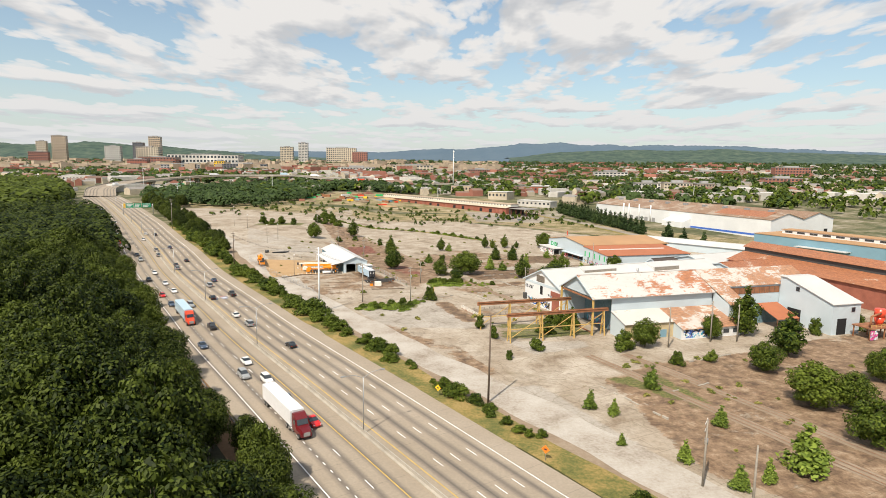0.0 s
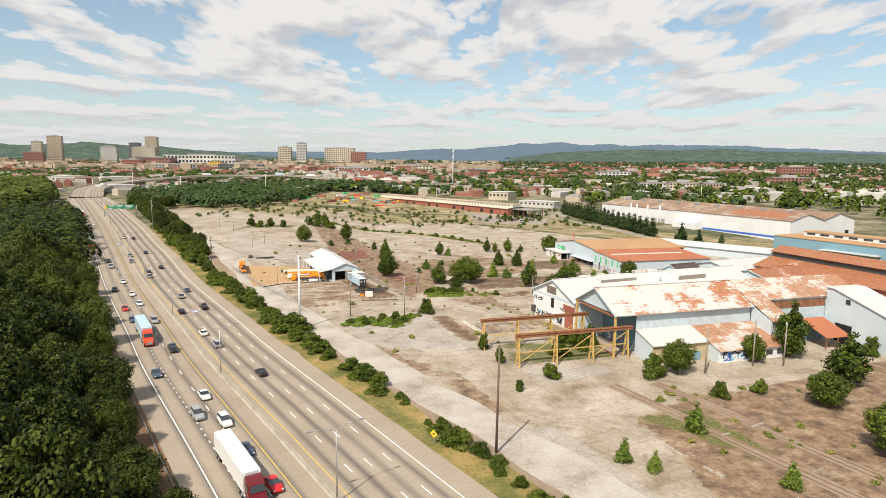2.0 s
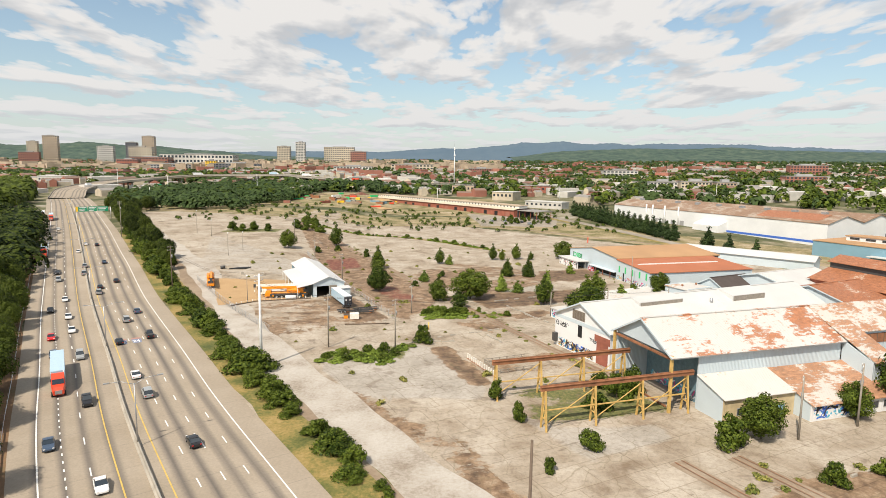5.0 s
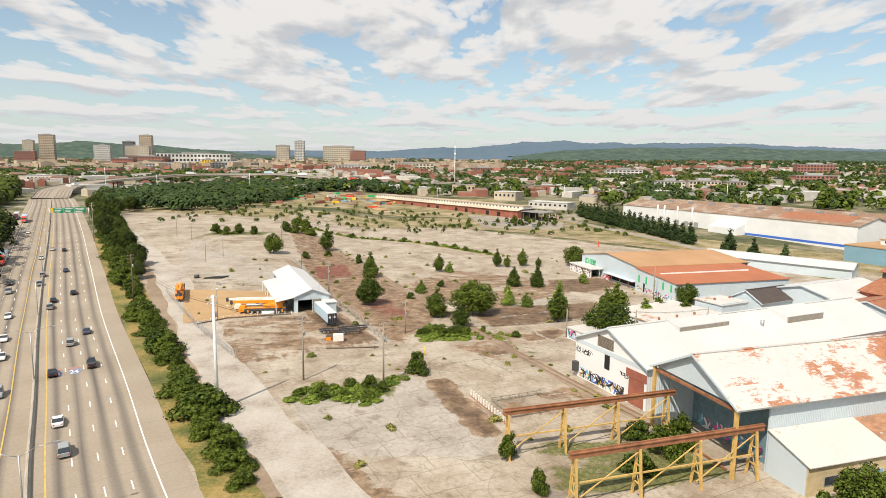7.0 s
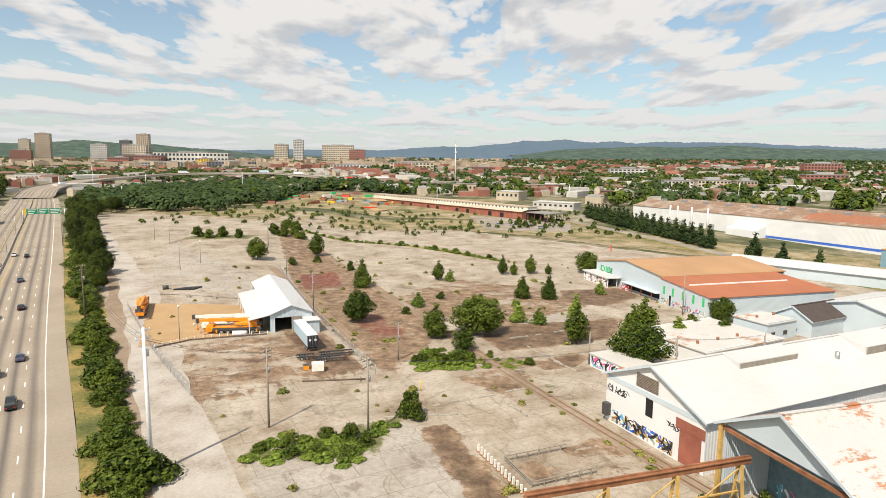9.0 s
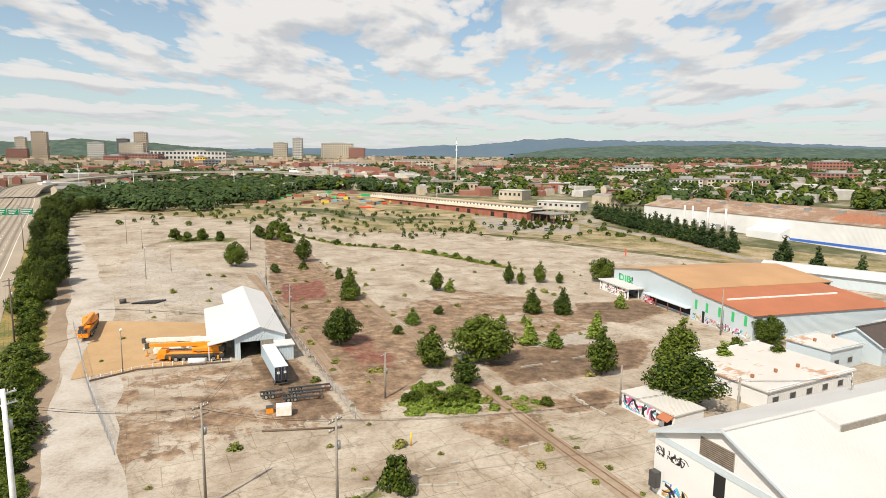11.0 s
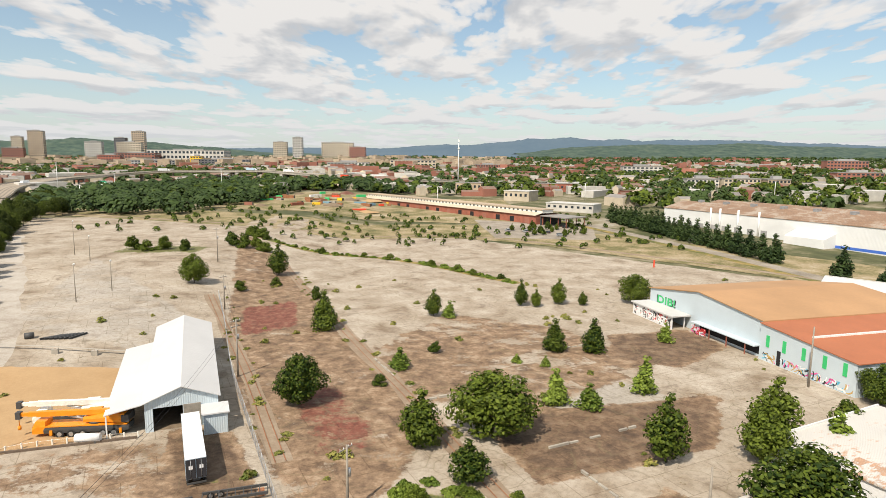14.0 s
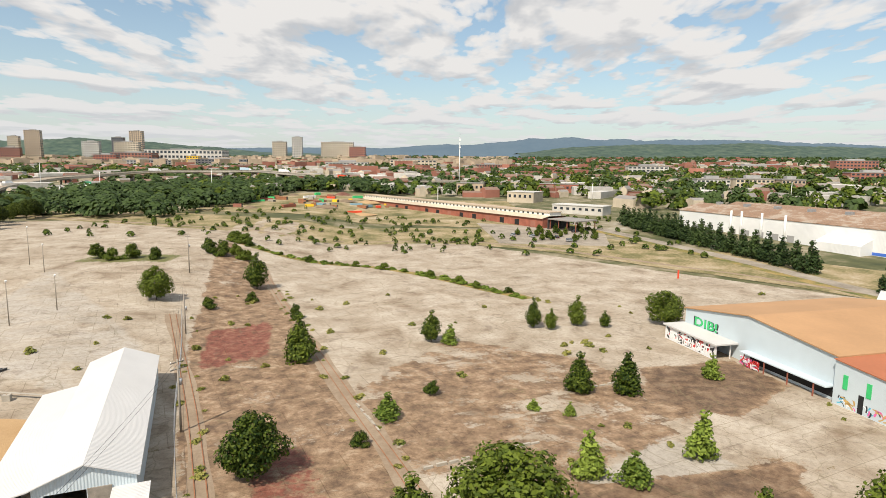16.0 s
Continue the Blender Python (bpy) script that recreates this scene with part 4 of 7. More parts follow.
    for k in range(64):
        p, r, d = hedge.at(hedge.length * k / 64)
        z = rnd.uniform(0.35, 0.8) * (1.7 if k < 8 else 1.0)
        put_tree(rnd.choice(T_BUSH if k < 9 or k % 5 == 0 else T_LOW), scaled(p.x + rnd.uniform(-1.5, 1.5), p.y + rnd.uniform(-1.5, 1.5), rnd.uniform(0, 360), z * 1.25, z * 1.1), "bushes of the hedge strip")
    for x, y, k in ((-134, 416, 1.5), (-127, 414, 1.2), (-122, 418, 1.5), (-113, 418, 1.2), (-100, 436, 1.6), (-94, 434, 1.6), (-88, 432, 1.5), (-83, 430, 1.2), (-70, 364, .9), (-62, 376, .8)):
        put_tree(rnd.choice(T_BUSH), scaled(x, y, rnd.uniform(0, 360), k, k * 1.2), "bushes on the planting island")
    # the overgrown strip and green patch in the middle of the yard
    for a, b, n, k in (((-30, 196), (-12, 205), 40, 0.7), ((-12, 205), (-9, 212), 6, 0.5), ((-9, 243), (4, 239), 40, 0.8), ((-6, 248), (4, 250), 10, 0.7), ((8, 247), (18, 240), 8, 0.5)):
        for i in range(n):
            x = a[0] + (b[0] - a[0]) * rnd.random() + rnd.uniform(-1.8, 1.8)
            y = a[1] + (b[1] - a[1]) * rnd.random() + rnd.uniform(-1.8, 1.8)
            put_tree(rnd.choice(T_LOW if rnd.random() < 0.75 else T_BUSH), scaled(x, y, rnd.uniform(0, 360), k * rnd.uniform(0.7, 1.2), k * rnd.uniform(0.5, 1.2)), "overgrowth in the yard")
    for i in range(200):
        x, y = rnd.uniform(-90, 120), rnd.uniform(80, 400)
        if ROAD.near(x, y)[1] < 36 or (25 < x < 140 and 150 < y < 250) or (-75 < x < -38 and 222 < y < 312):
            continue
        k = rnd.uniform(0.4, 1.2)
        put_tree(rnd.choice(T_WEED), scaled(x, y, rnd.uniform(0, 360), k, k), "weeds in the joints")
    for pts in ([(-60, 395), (-20, 307), (-7.5, 281), (8, 247), (20, 222), (36, 190)], [(48, 152), (72, 108), (88, 80)], [(-24, 256), (-45, 298), (-60, 325)]):
        ln = Line(pts)
        for i in range(int(ln.length / 4)):
            p, r, d = ln.at(rnd.uniform(0, ln.length))
            q = p + r * rnd.choice((-1.9, 1.9, 0.2)) * rnd.uniform(0.7, 1.3)
            k = rnd.uniform(0.35, 0.9)
            put_tree(rnd.choice(T_WEED), scaled(q.x, q.y, rnd.uniform(0, 360), k * 1.2, k * 0.7), "weeds along the tracks")
    # the planted row before the long warehouse
    for k in range(26):
        x, y = lime_row(k / 25)
        s = rnd.uniform(0.92, 1.15)
        put_tree(rnd.choice(T_ROW), scaled(x, y, rnd.uniform(0, 360), s * 1.2, s * 1.02), "row of trees before the warehouse")


def lime_row(f):
    """Places along the planted row; its last trees stand wider apart."""
    pts = ((0, 104, 588), (0.3, 114, 540), (0.55, 123, 503), (0.88, 139, 440), (0.92, 146, 404), (0.96, 149, 384), (1.0, 154, 364))
    for (a, x0, y0), (b, x1, y1) in zip(pts, pts[1:]):
        if f <= b:
            return x0 + (x1 - x0) * (f - a) / (b - a), y0 + (y1 - y0) * (f - a) / (b - a)


DEEP = []


def plant_wood():
    """The wood along the motorway, its crowns closing over one another."""
    rnd = random.Random(8)
    count = 0
    for s in range(200, 690, 8):
        p, r, d = ROAD.at(s)
        for o in range(-23, -200, -9):
            q = p + r * (o + rnd.uniform(-3, 3)) + d * rnd.uniform(-3, 3)
            if q.y < 20 or q.x < -0.9 * q.y - 120:
                continue
            edge = 0.68 if o == -23 else 1.0
            k = edge * rnd.uniform(0.7, 1.25)
            if s < 520 and o > (-100 if s < 380 else -60) and count < 290:
                put_tree(rnd.choice(T_WOOD), scaled(q.x, q.y, rnd.uniform(0, 360), k, k * rnd.uniform(0.78, 1.32)), "trees of the wood")
                count += 1
            else:
                DEEP.append((q.x, q.y, k))


plant_yard()
plant_wood()


# ---- the works ----
SITE = pose(43.57, 169.84, 0, 0, 0, 18.5)
BACK = pose(42.3, 166.5, 0, 0, 0, 28.6)


def roof_slope(parent, p, q, r, s, mat, thick=0.18, label=""):
    """A roof sheet with the corners p, q (eave) and r, s (ridge)."""
    bm = slabbed([p, q, r, s], (0, 0, thick))
    return part("roof", bm, mat, parent, label)


def gable_hall(name, m, length, width, eave, peak, walls, roof, label, over=0.6, open_front=False, category="building", skip=()):
    """A long hall: x along its ridge, y across; its front gable at x = 0."""
    ob = thing(name, m, label, category)
    t, mid = 0.25, width / 2
    if not open_front:
        part("wall", slabbed([(0, 0, 0), (0, width, 0), (0, width, eave), (0, mid, peak), (0, 0, eave)], (t, 0, 0)), walls, ob)
    else:
        dz = eave - 0.3
        part("gable", slabbed([(0, 0, eave - 0.2), (0, width, eave - 0.2), (0, width, eave), (0, mid, peak), (0, 0, eave)], (t, 0, 0)), walls, ob)
    part("wall", slabbed([(length, 0, 0), (length, width, 0), (length, width, eave), (length, mid, peak), (length, 0, eave)], (-t, 0, 0)), walls, ob)
    if "right" not in skip:
        part("wall", boxed((t, length - t, 0, t, 0, eave)), walls, ob)
    if "left" not in skip:
        part("wall", boxed((t, length - t, width - t, width, 0, eave)), walls, ob)
    k = (peak - eave) / mid
    lo = eave - over * k
    roof_slope(ob, (-over, -over, lo), (length + over, -over, lo), (length + over, mid, peak), (-over, mid, peak), roof)
    roof_slope(ob, (-over, mid, peak), (length + over, mid, peak), (length + over, width + over, lo), (-over, width + over, lo), roof)
    part("ridge_cap", bars([((-over, mid, peak + 0.2), (length + over, mid, peak + 0.2), 0.6, 0.14)]), roof, ob)
    for y in (-over, width + over):
        part("gutter", bars([((-over, y, lo + 0.05), (length + over, y, lo + 0.05), 0.16, 0.2)]), "galv", ob)
    for a, b in (((-over, -over, lo), (-over, mid, peak)), ((-over, mid, peak), (-over, width + over, lo))):
        part("verge_board", bars([(a, b, 0.1, 0.35)]), "wall_blue", ob)
    return ob


def graffiti(parent, x0, x1, z0, z1, y, colours, seed, axis="x", n=26):
    """Spray-painted letter-like strokes on a wall: strokes of varied weight over a coloured ground."""
    rnd = random.Random(seed)
    for ci, col in enumerate(colours):
        bm = bmesh.new()
        for _ in range(n // len(colours) + 1):
            u, w = rnd.uniform(x0, x1), rnd.uniform(z0, z1)
            a = rnd.choice((0, 90, 60, 120, 30, 150)) + rnd.uniform(-15, 15)
            l, k = rnd.uniform(0.25, 0.6) * (z1 - z0), rnd.uniform(0.08, 0.22) * (z1 - z0)
            ca, sa = math.cos(radians(a)), math.sin(radians(a))
            pts = []
            for i in range(10):
                f = i / 9 * 2 - 1
                bend = 0.3 * l * (1 - f * f)
                pts.append((u + f * l * ca - bend * sa, w + f * l * sa + bend * ca))
            for (ua, wa), (ub, wb) in zip(pts, pts[1:]):
                dx, dz = ub - ua, wb - wa
                q = math.hypot(dx, dz) or 1
                nx, nz = -dz / q * k / 2, dx / q * k / 2
                vs = [(ua + nx, wa + nz), (ub + nx, wb + nz), (ub - nx, wb - nz), (ua - nx, wa - nz)]
                vs = [(min(x1, max(x0, p)), min(z1, max(z0, r))) for p, r in vs]
                o = y - 0.004 * (ci + 1) if y <= 0 else y + 0.004 * (ci + 1)
                pp = [(p, o, r) if axis == "x" else (o, p, r) for p, r in vs]
                try:
                    bm.faces.new([bm.verts.new(p) for p in pp])
                except ValueError:
                    pass
        part("graffiti", bm, col, parent, "sprayed graffiti strokes")["kind"] = "stuff"


def window(parent, x, y, z, w, h, axis="y", depth=0.08, frame="galv", panes=2, out=-1):
    """A window with frame, sill and panes set on a wall face; axis: the wall's normal."""
    def bx(a0, a1, b0, b1, z0, z1):
        return (min(a0, a1), max(a0, a1), min(b0, b1), max(b0, b1), z0, z1) if axis == "y" else (min(b0, b1), max(b0, b1), min(a0, a1), max(a0, a1), z0, z1)
    o = y
    bm = bmesh.new()
    for a in ((x, x + 0.09, z, z + h), (x + w - 0.09, x + w, z, z + h), (x + 0.09, x + w - 0.09, z, z + 0.09), (x + 0.09, x + w - 0.09, z + h - 0.09, z + h)):
        box(bm, *bx(a[0], a[1], o, o + out * depth, a[2], a[3]))
    f = part("window", bm, frame, parent)
    for i in range(panes):
        a, b = x + 0.09 + (w - 0.18) * i / panes, x + 0.09 + (w - 0.18) * (i + 1) / panes - 0.04
        part("pane", boxed(bx(a, b, o, o + out * depth * 0.5, z + 0.09, z + h - 0.09)), "glass", f)
    return f


def build_works():
    # open-ended crane hall
    hall = gable_hall("crane_hall", SITE, 42, 18.9, 11.3, 16.2, "wall_blue", "roof_worn", "pale blue crane hall with rust-streaked white roof and open end", 0.9, True, skip=("right",))
    part("wall", boxed((6.0, 41.75, 0, 0.25, 0, 11.3)), "wall_blue", hall)
    part("inner_wall", boxed((8, 8.2, 0.3, 18.6, 0, 11.2)), "wall_inner", hall, "teal inner sheet wall, toned dark for shade, behind the open end")
    part("column", boxed((-0.7, -0.2, -0.5, 0.0, 0, 11.3)), "ochre", hall)
    part("column", boxed((-0.7, -0.2, 18.6, 19.1, 0, 11.3)), "ochre", hall)
    part("portal_beam", bars([((-0.3, 0, 10.6), (-0.3, 18.9, 10.6), 0.3, 0.5), ((3, 0, 11), (3, 18.9, 11), 0.25, 0.4), ((-0.3, 0.1, 10.9), (6, 0.1, 10.9), 0.25, 0.4)]), "rust", hall)
    part("door_track", bars([((0.6, 2, 0.3), (0.6, 17, 0.3), 0.3, 0.3)]), "rust", hall)
    graffiti(hall, 6.2, 14.0, 0.2, 2.8, -0.012, ["red_paint", "blue_paint", "white_paint", "black_paint"], 4, n=60)
    graffiti(hall, 1.0, 17.5, 0.2, 2.4, 7.98 - 0.0, ["aqua_paint", "white_paint", "pink_paint"], 5, axis="y", n=40)
    # lean-to along its long wall
    lean = thing("lean_to", SITE @ pose(6.0, -7.2, 0), "low white lean-to against the crane hall", "building")
    L = 16.5
    part("wall", boxed((0, L, 0, 0.25, 0, 4.6)), "t_ochre", lean, "ochre-stained front wall")
    part("wall", slabbed([(0, 0.25, 0), (0, 7.1, 0), (0, 7.1, 6.7), (0, 0.25, 4.65)], (0.25, 0, 0)), "wall_blue", lean)
    roof_slope(lean, (-0.3, -0.5, 4.55), (L, -0.5, 4.55), (L, 7.15, 6.9), (-0.3, 7.15, 6.9), "roof_pale", 0.12)
    for x in (3, 8):
        window(lean, x, 0.0, 1.2, 2.6, 1.5)
    part("door", boxed((12, 14.2, -0.06, 0.0, 0.1, 2.4)), "wall_teal", lean)
    low = thing("lean_to", SITE @ pose(22.6, -11.0, 0), "long lean-to under a rusted sheet roof with sprayed front", "building")
    L = 21
    part("wall", boxed((0, L, 0, 0.25, 0, 3.2)), "wall_white", low)
    part("wall", slabbed([(0, 0.25, 0), (0, 10.9, 0), (0, 10.9, 6.6), (0, 0.25, 3.2)], (0.25, 0, 0)), "wall_blue", low)
    part("wall", slabbed([(L, 0.25, 0), (L, 10.9, 0), (L, 10.9, 6.6), (L, 0.25, 3.2)], (-0.25, 0, 0)), "wall_blue", low)
    roof_slope(low, (-0.2, -0.6, 3.1), (L + 0.3, -0.6, 3.1), (L + 0.3, 10.95, 6.75), (-0.2, 10.95, 6.75), "roof_patch", 0.12)
    graffiti(low, 0.6, 13, 0.4, 2.9, -0.012, ["aqua_paint", "white_paint", "blue_paint", "black_paint"], 6, n=80)
    for x in (14.5, 18):
        window(low, x, 0.0, 1.0, 2.2, 1.4)
    # rear part of the crane hall: first a low eave, then a high one over a strip of sheeted windows
    rear = thing("rear_hall", SITE @ pose(42.3, 0, 0), "rust-stained rear hall with broken pale roof", "building")
    part("wall", boxed((0, 6.5, -7.0, -6.75, 0, 8.4)), "wall_blue", rear)
    part("wall", slabbed([(0, -6.75, 0), (0, 0, 0), (0, 0, 11.2), (0, -6.75, 8.4)], (0.25, 0, 0)), "wall_blue", rear)
    part("wall", boxed((6.5, 40, 1.4, 1.65, 0, 11.9)), "wall_blue", rear)
    part("window_band", boxed((7.5, 27.5, 1.3, 1.4, 9.3, 11.4)), "rust", rear, "rusted strip of sheeted-over windows")
    for k in range(11):
        part("mullion", boxed((7.5 + 2 * k, 7.62 + 2 * k, 1.24, 1.3, 9.3, 11.4)), "timber", rear)
    part("wall", boxed((0, 40, 18.65, 18.9, 0, 11.3)), "wall_blue", rear)
    part("wall", slabbed([(40, 1.65, 0), (40, 18.65, 0), (40, 18.65, 11.3), (40, 9.45, 16.2), (40, 1.65, 12)], (-0.25, 0, 0)), "wall_blue", rear)
    roof_slope(rear, (0, -7.6, 8.3), (6.5, -7.6, 8.3), (6.5, 9.45, 16.2), (0, 9.45, 16.2), "roof_patch")
    roof_slope(rear, (6.55, 0.9, 12.0), (40.6, 0.9, 12.0), (40.6, 9.45, 16.3), (6.55, 9.45, 16.3), "roof_patch")
    roof_slope(rear, (0, 9.45, 16.3), (40.6, 9.45, 16.3), (40.6, 19.8, 11.0), (0, 19.8, 11.0), "roof_worn")
    # square tower block with stairs and red roof lean-to
    tow = thing("mill_block", SITE @ pose(70, -18.5, 0), "pale blue sheeted mill block with a dark doorway", "building")
    part("body", slabbed([(0, 0, 0), (0, 19.5, 0), (0, 19.5, 14.6), (0, 17, 14.6), (0, 0, 9.4)], (11, 0, 0)), "wall_blue", tow)
    part("roof", slabbed([(-0.4, -0.4, 9.35), (-0.4, 17, 14.65), (-0.4, 19.8, 14.65), (-0.4, 19.8, 14.85), (-0.4, 17, 14.85), (-0.4, -0.4, 9.55)], (11.8, 0, 0)), "roof_white", tow)
    # doorways are black plates, their inner darkness painted on the wall
    part("doorway", boxed((2.0, 5.6, -0.05, 0.0, 0, 5.0)), "black", tow)
    part("doorway", boxed((-0.05, 0.0, 11.0, 16.0, 0, 5.2)), "black", tow)
    window(tow, 7.2, 0.0, 6.8, 1.6, 1.5)
    window(tow, 12.0, 0.0, 10.9, 1.5, 1.5, "x")
    red = thing("red_roof_shed", SITE @ pose(59, -9.5, 0), "small shed with faded red sheet roof", "shed")
    roof_slope(red, (0, 0, 3.2), (8.6, 0, 3.2), (8.6, 9, 6.4), (0, 9, 6.4), "roof_red", 0.12)
    for x in (0.2, 4.2, 8.2):
        part("post", boxed((x, x + 0.2, 0.2, 0.4, 0, 3.25)), "rust", red)
    # back wall toned dark, shade of the red roof put into its colour
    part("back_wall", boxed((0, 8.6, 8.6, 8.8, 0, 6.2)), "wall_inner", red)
    plat = thing("loading_platform", SITE @ pose(76, -26, 0), "rusted loading platform cluttered with pipes and a red hopper", "platform")
    part("deck", boxed((0, 12, 0, 6, 3.4, 3.7)), "rust", plat)
    for x in (0.3, 6, 11.4):
        for y in (0.3, 5.4):
            part("post", boxed((x, x + 0.3, y, y + 0.3, 0, 3.4)), "rust", plat)
    part("hopper", tubes(((7, 3, 3.7), (7, 3, 6.0), 0.9, 1.5), ((7, 3, 6.0), (7, 3, 8.6), 1.5, 1.5)), "cab_red", plat, "red steel hopper")
    part("pipe", tubes(((1, 1, 3.9), (1, 1, 7), 0.3), ((1, 1, 7), (6, 2, 7.5), 0.3), ((9, 2, 3.8), (11, 4, 6.5), 0.35)), "rust", plat)
    part("railing", bars([((0, 0, 4.7), (12, 0, 4.7), 0.08), ((0, 0, 4.2), (12, 0, 4.2), 0.06)] + [((x, 0, 3.6), (x, 0, 4.75), 0.08) for x in range(0, 13, 2)]), "ochre", plat)
    graffiti(plat, 0, 3.0, 0.2, 3.0, -0.0, ["aqua_paint", "white_paint", "pink_paint"], 9, n=24)
    # white gabled hall with monitors
    hall1 = gable_hall("gabled_hall", pose(37.9, 193.9, 0, 0, 0, 25.5), 76, 22.0, 8.7, 13.4, "wall_white", "roof_white", "long white gabled works hall with graffiti on its end", 0.7)
    part("louvre", boxed((-0.07, 0.0, 9.6, 14.6, 8.9, 11.2)), "grey_timber", hall1, "brown slatted gable louvre")
    part("louvre_slats", bars([((-0.09, 9.7, 9.0 + 0.25 * i), (-0.09, 14.5, 9.0 + 0.25 * i), 0.05, 0.1) for i in range(9)]), "timber", hall1)
    part("doorway", boxed((-0.04, 0.0, 10.6, 12.2, 4.6, 7.6)), "black", hall1, "broken dark upper doorway")
    part("doorway", boxed((-0.04, 0.0, 0.6, 4.8, 0.1, 5.6)), "brick", hall1, "brown roller door")
    part("air_unit", boxed((-1.0, 0.0, 20.6, 21.8, 1.2, 3.4)), "darkgrey", hall1)
    part("brick_pier", boxed((-0.1, 0.02, 0.0, 5.6, 5.4, 7.0)), "brick", hall1)
    part("upper_fascia", boxed((-0.06, 0.0, 0.4, 21.6, 7.7, 8.6)), "wall_blue", hall1, "pale blue band under the gable")
    graffiti(hall1, 6.0, 20.3, 0.3, 2.6, -0.004, ["aqua_paint", "white_paint", "blue_paint", "ochre", "black_paint"], 11, axis="y", n=110)
    graffiti(hall1, 16.0, 21.8, 5.6, 6.9, -0.004, ["black_paint"], 12, axis="y", n=26)
    graffiti(hall1, 3.6, 7.6, 4.6, 5.6, -0.004, ["black_paint"], 13, axis="y", n=12)
    # red lettering bars above the yard side are too worn to read
    for x0, x1, w, h in ((15, 29.5, 7.4, 1.0), (45.5, 58, 5.6, 1.5)):
        mon = part("roof_monitor", slabbed([(x0, w, 8.6 + 0.427 * w), (x0, w + 0.05, 8.8 + 0.427 * w + h), (x0, 11.0, 13.75), (x0, 11.0, 13.3)], (x1 - x0, 0, 0)), "roof_white", hall1, "raised white roof monitor")
        part("monitor_louvre", boxed((x0 + 0.3, x1 - 0.3, w - 0.08, w - 0.002, 8.85 + 0.427 * w, 8.7 + 0.427 * w + h)), "grey_timber", mon)
    part("roof_vent", tubes(((38, 6, 10.8), (38, 6, 12.6), 0.4)), "galv", hall1)
    # small flat-roofed office with graffiti, in front of the big tree
    off = thing("flat_roofed_office", pose(31.8, 242.2, 0, 0, 0, -61), "low flat-roofed block covered in graffiti", "building")
    part("wall", boxed((0, 12, 0, 0.25, 0, 2.9), (0, 12, 6.75, 7, 0, 2.9), (0, 0.25, 0.25, 6.75, 0, 2.9), (11.75, 12, 0.25, 6.75, 0, 2.9)), "wall_white", off)
    part("roof", boxed((-0.2, 12.2, -0.2, 7.2, 2.9, 3.15)), "roof_pale", off)
    graffiti(off, 0.3, 8.0, 0.3, 2.6, -0.004, ["aqua_paint", "white_paint", "pink_paint", "black_paint"], 15, n=44)
    window(off, 8.1, 0.0, 1.0, 1.2, 1.2)
    part("awning", slabbed([(9.5, 0, 2.8), (11.9, 0, 2.8), (11.9, -1.6, 2.1), (9.5, -1.6, 2.1)], (0, 0, 0.08)), "roof_red", off, "small red awning")
    part("doorway", boxed((9.9, 11.5, -0.03, 0.0, 0.05, 2.0)), "black", off)
    # low white buildings between the halls
    for m, lx, ly, h, roof, wall, lab in ((pose(57.6, 241.5, 0, 0, 0, 28.6), 27, 21, 3.6, "roof_pale", "wall_white", "low white flat-roofed block with peeling roof"),
                                        (pose(82, 263.5, 0, 0, 0, 28.6), 12, 10, 4.6, "roof_pale", "wall_blue", "small pale block with a shallow roof"),):
        b = thing("low_block", m, lab, "building")
        part("wall", boxed((0, lx, 0, 0.3, 0, h), (0, lx, ly - 0.3, ly, 0, h), (0, 0.3, 0.3, ly - 0.3, 0, h), (lx - 0.3, lx, 0.3, ly - 0.3, 0, h)), wall, b)
        part("roof", boxed((-0.3, lx + 0.3, -0.3, ly + 0.3, h, h + 0.25)), roof, b)
        part("parapet", bars([((0, 0, h + 0.4), (lx, 0, h + 0.4), 0.25, 0.35), ((0, ly, h + 0.4), (lx, ly, h + 0.4), 0.25, 0.35)]), wall, b)
        for k in range(3):
            part("roof_vent", tubes(((4 + 7 * k, 6, h), (4 + 7 * k, 6, h + 0.9), 0.35)), "rust", b)
        for k in range(int(lx / 5)):
            window(b, 1.5 + 5 * k, 0.0, 1.2, 1.8, 1.3)
    dark = gable_hall("dark_roofed_house", pose(96, 268, 0, 0, 0, 28.6), 18, 11, 4.6, 7.6, "wall_blue", "roof_dark", "pale blue house with a dark shingle roof", 0.5)
    window(dark, 4.6, 0.0, 2.6, 1.2, 1.4, "x")
    gable_hall("white_roofed_hall", pose(116, 262, 0, 0, 0, 28.6), 32, 24, 6.5, 9.5, "wall_blue", "roof_white", "broad hall under a weathered white roof", 0.6)
    gable_hall("white_roofed_hall", BACK @ pose(100, 24, 0), 26, 24, 7.0, 10.5, "wall_blue", "roof_rust", "broad hall under a weathered rust-red roof", 0.6)
    # long sawtooth-roofed mill with rust roofs in two tiers
    mill = thing("rusted_mill", pose(128, 272, 0, 0, 0, -70), "long rust-roofed mill with a dark clerestory", "building")
    L = 120
    part("wall", boxed((0, L, 0, 0.3, 0, 8.6), (0, L, 27.7, 28, 0, 8.6)), "brick", mill)
    part("wall", boxed((0, 0.3, 0.3, 27.7, 0, 8.6), (L - 0.3, L, 0.3, 27.7, 0, 8.6)), "roof_rust", mill)
    roof_slope(mill, (-0.5, -0.8, 8.2), (L, -0.8, 8.2), (L, 9, 11.6), (-0.5, 9, 11.6), "roof_rust")
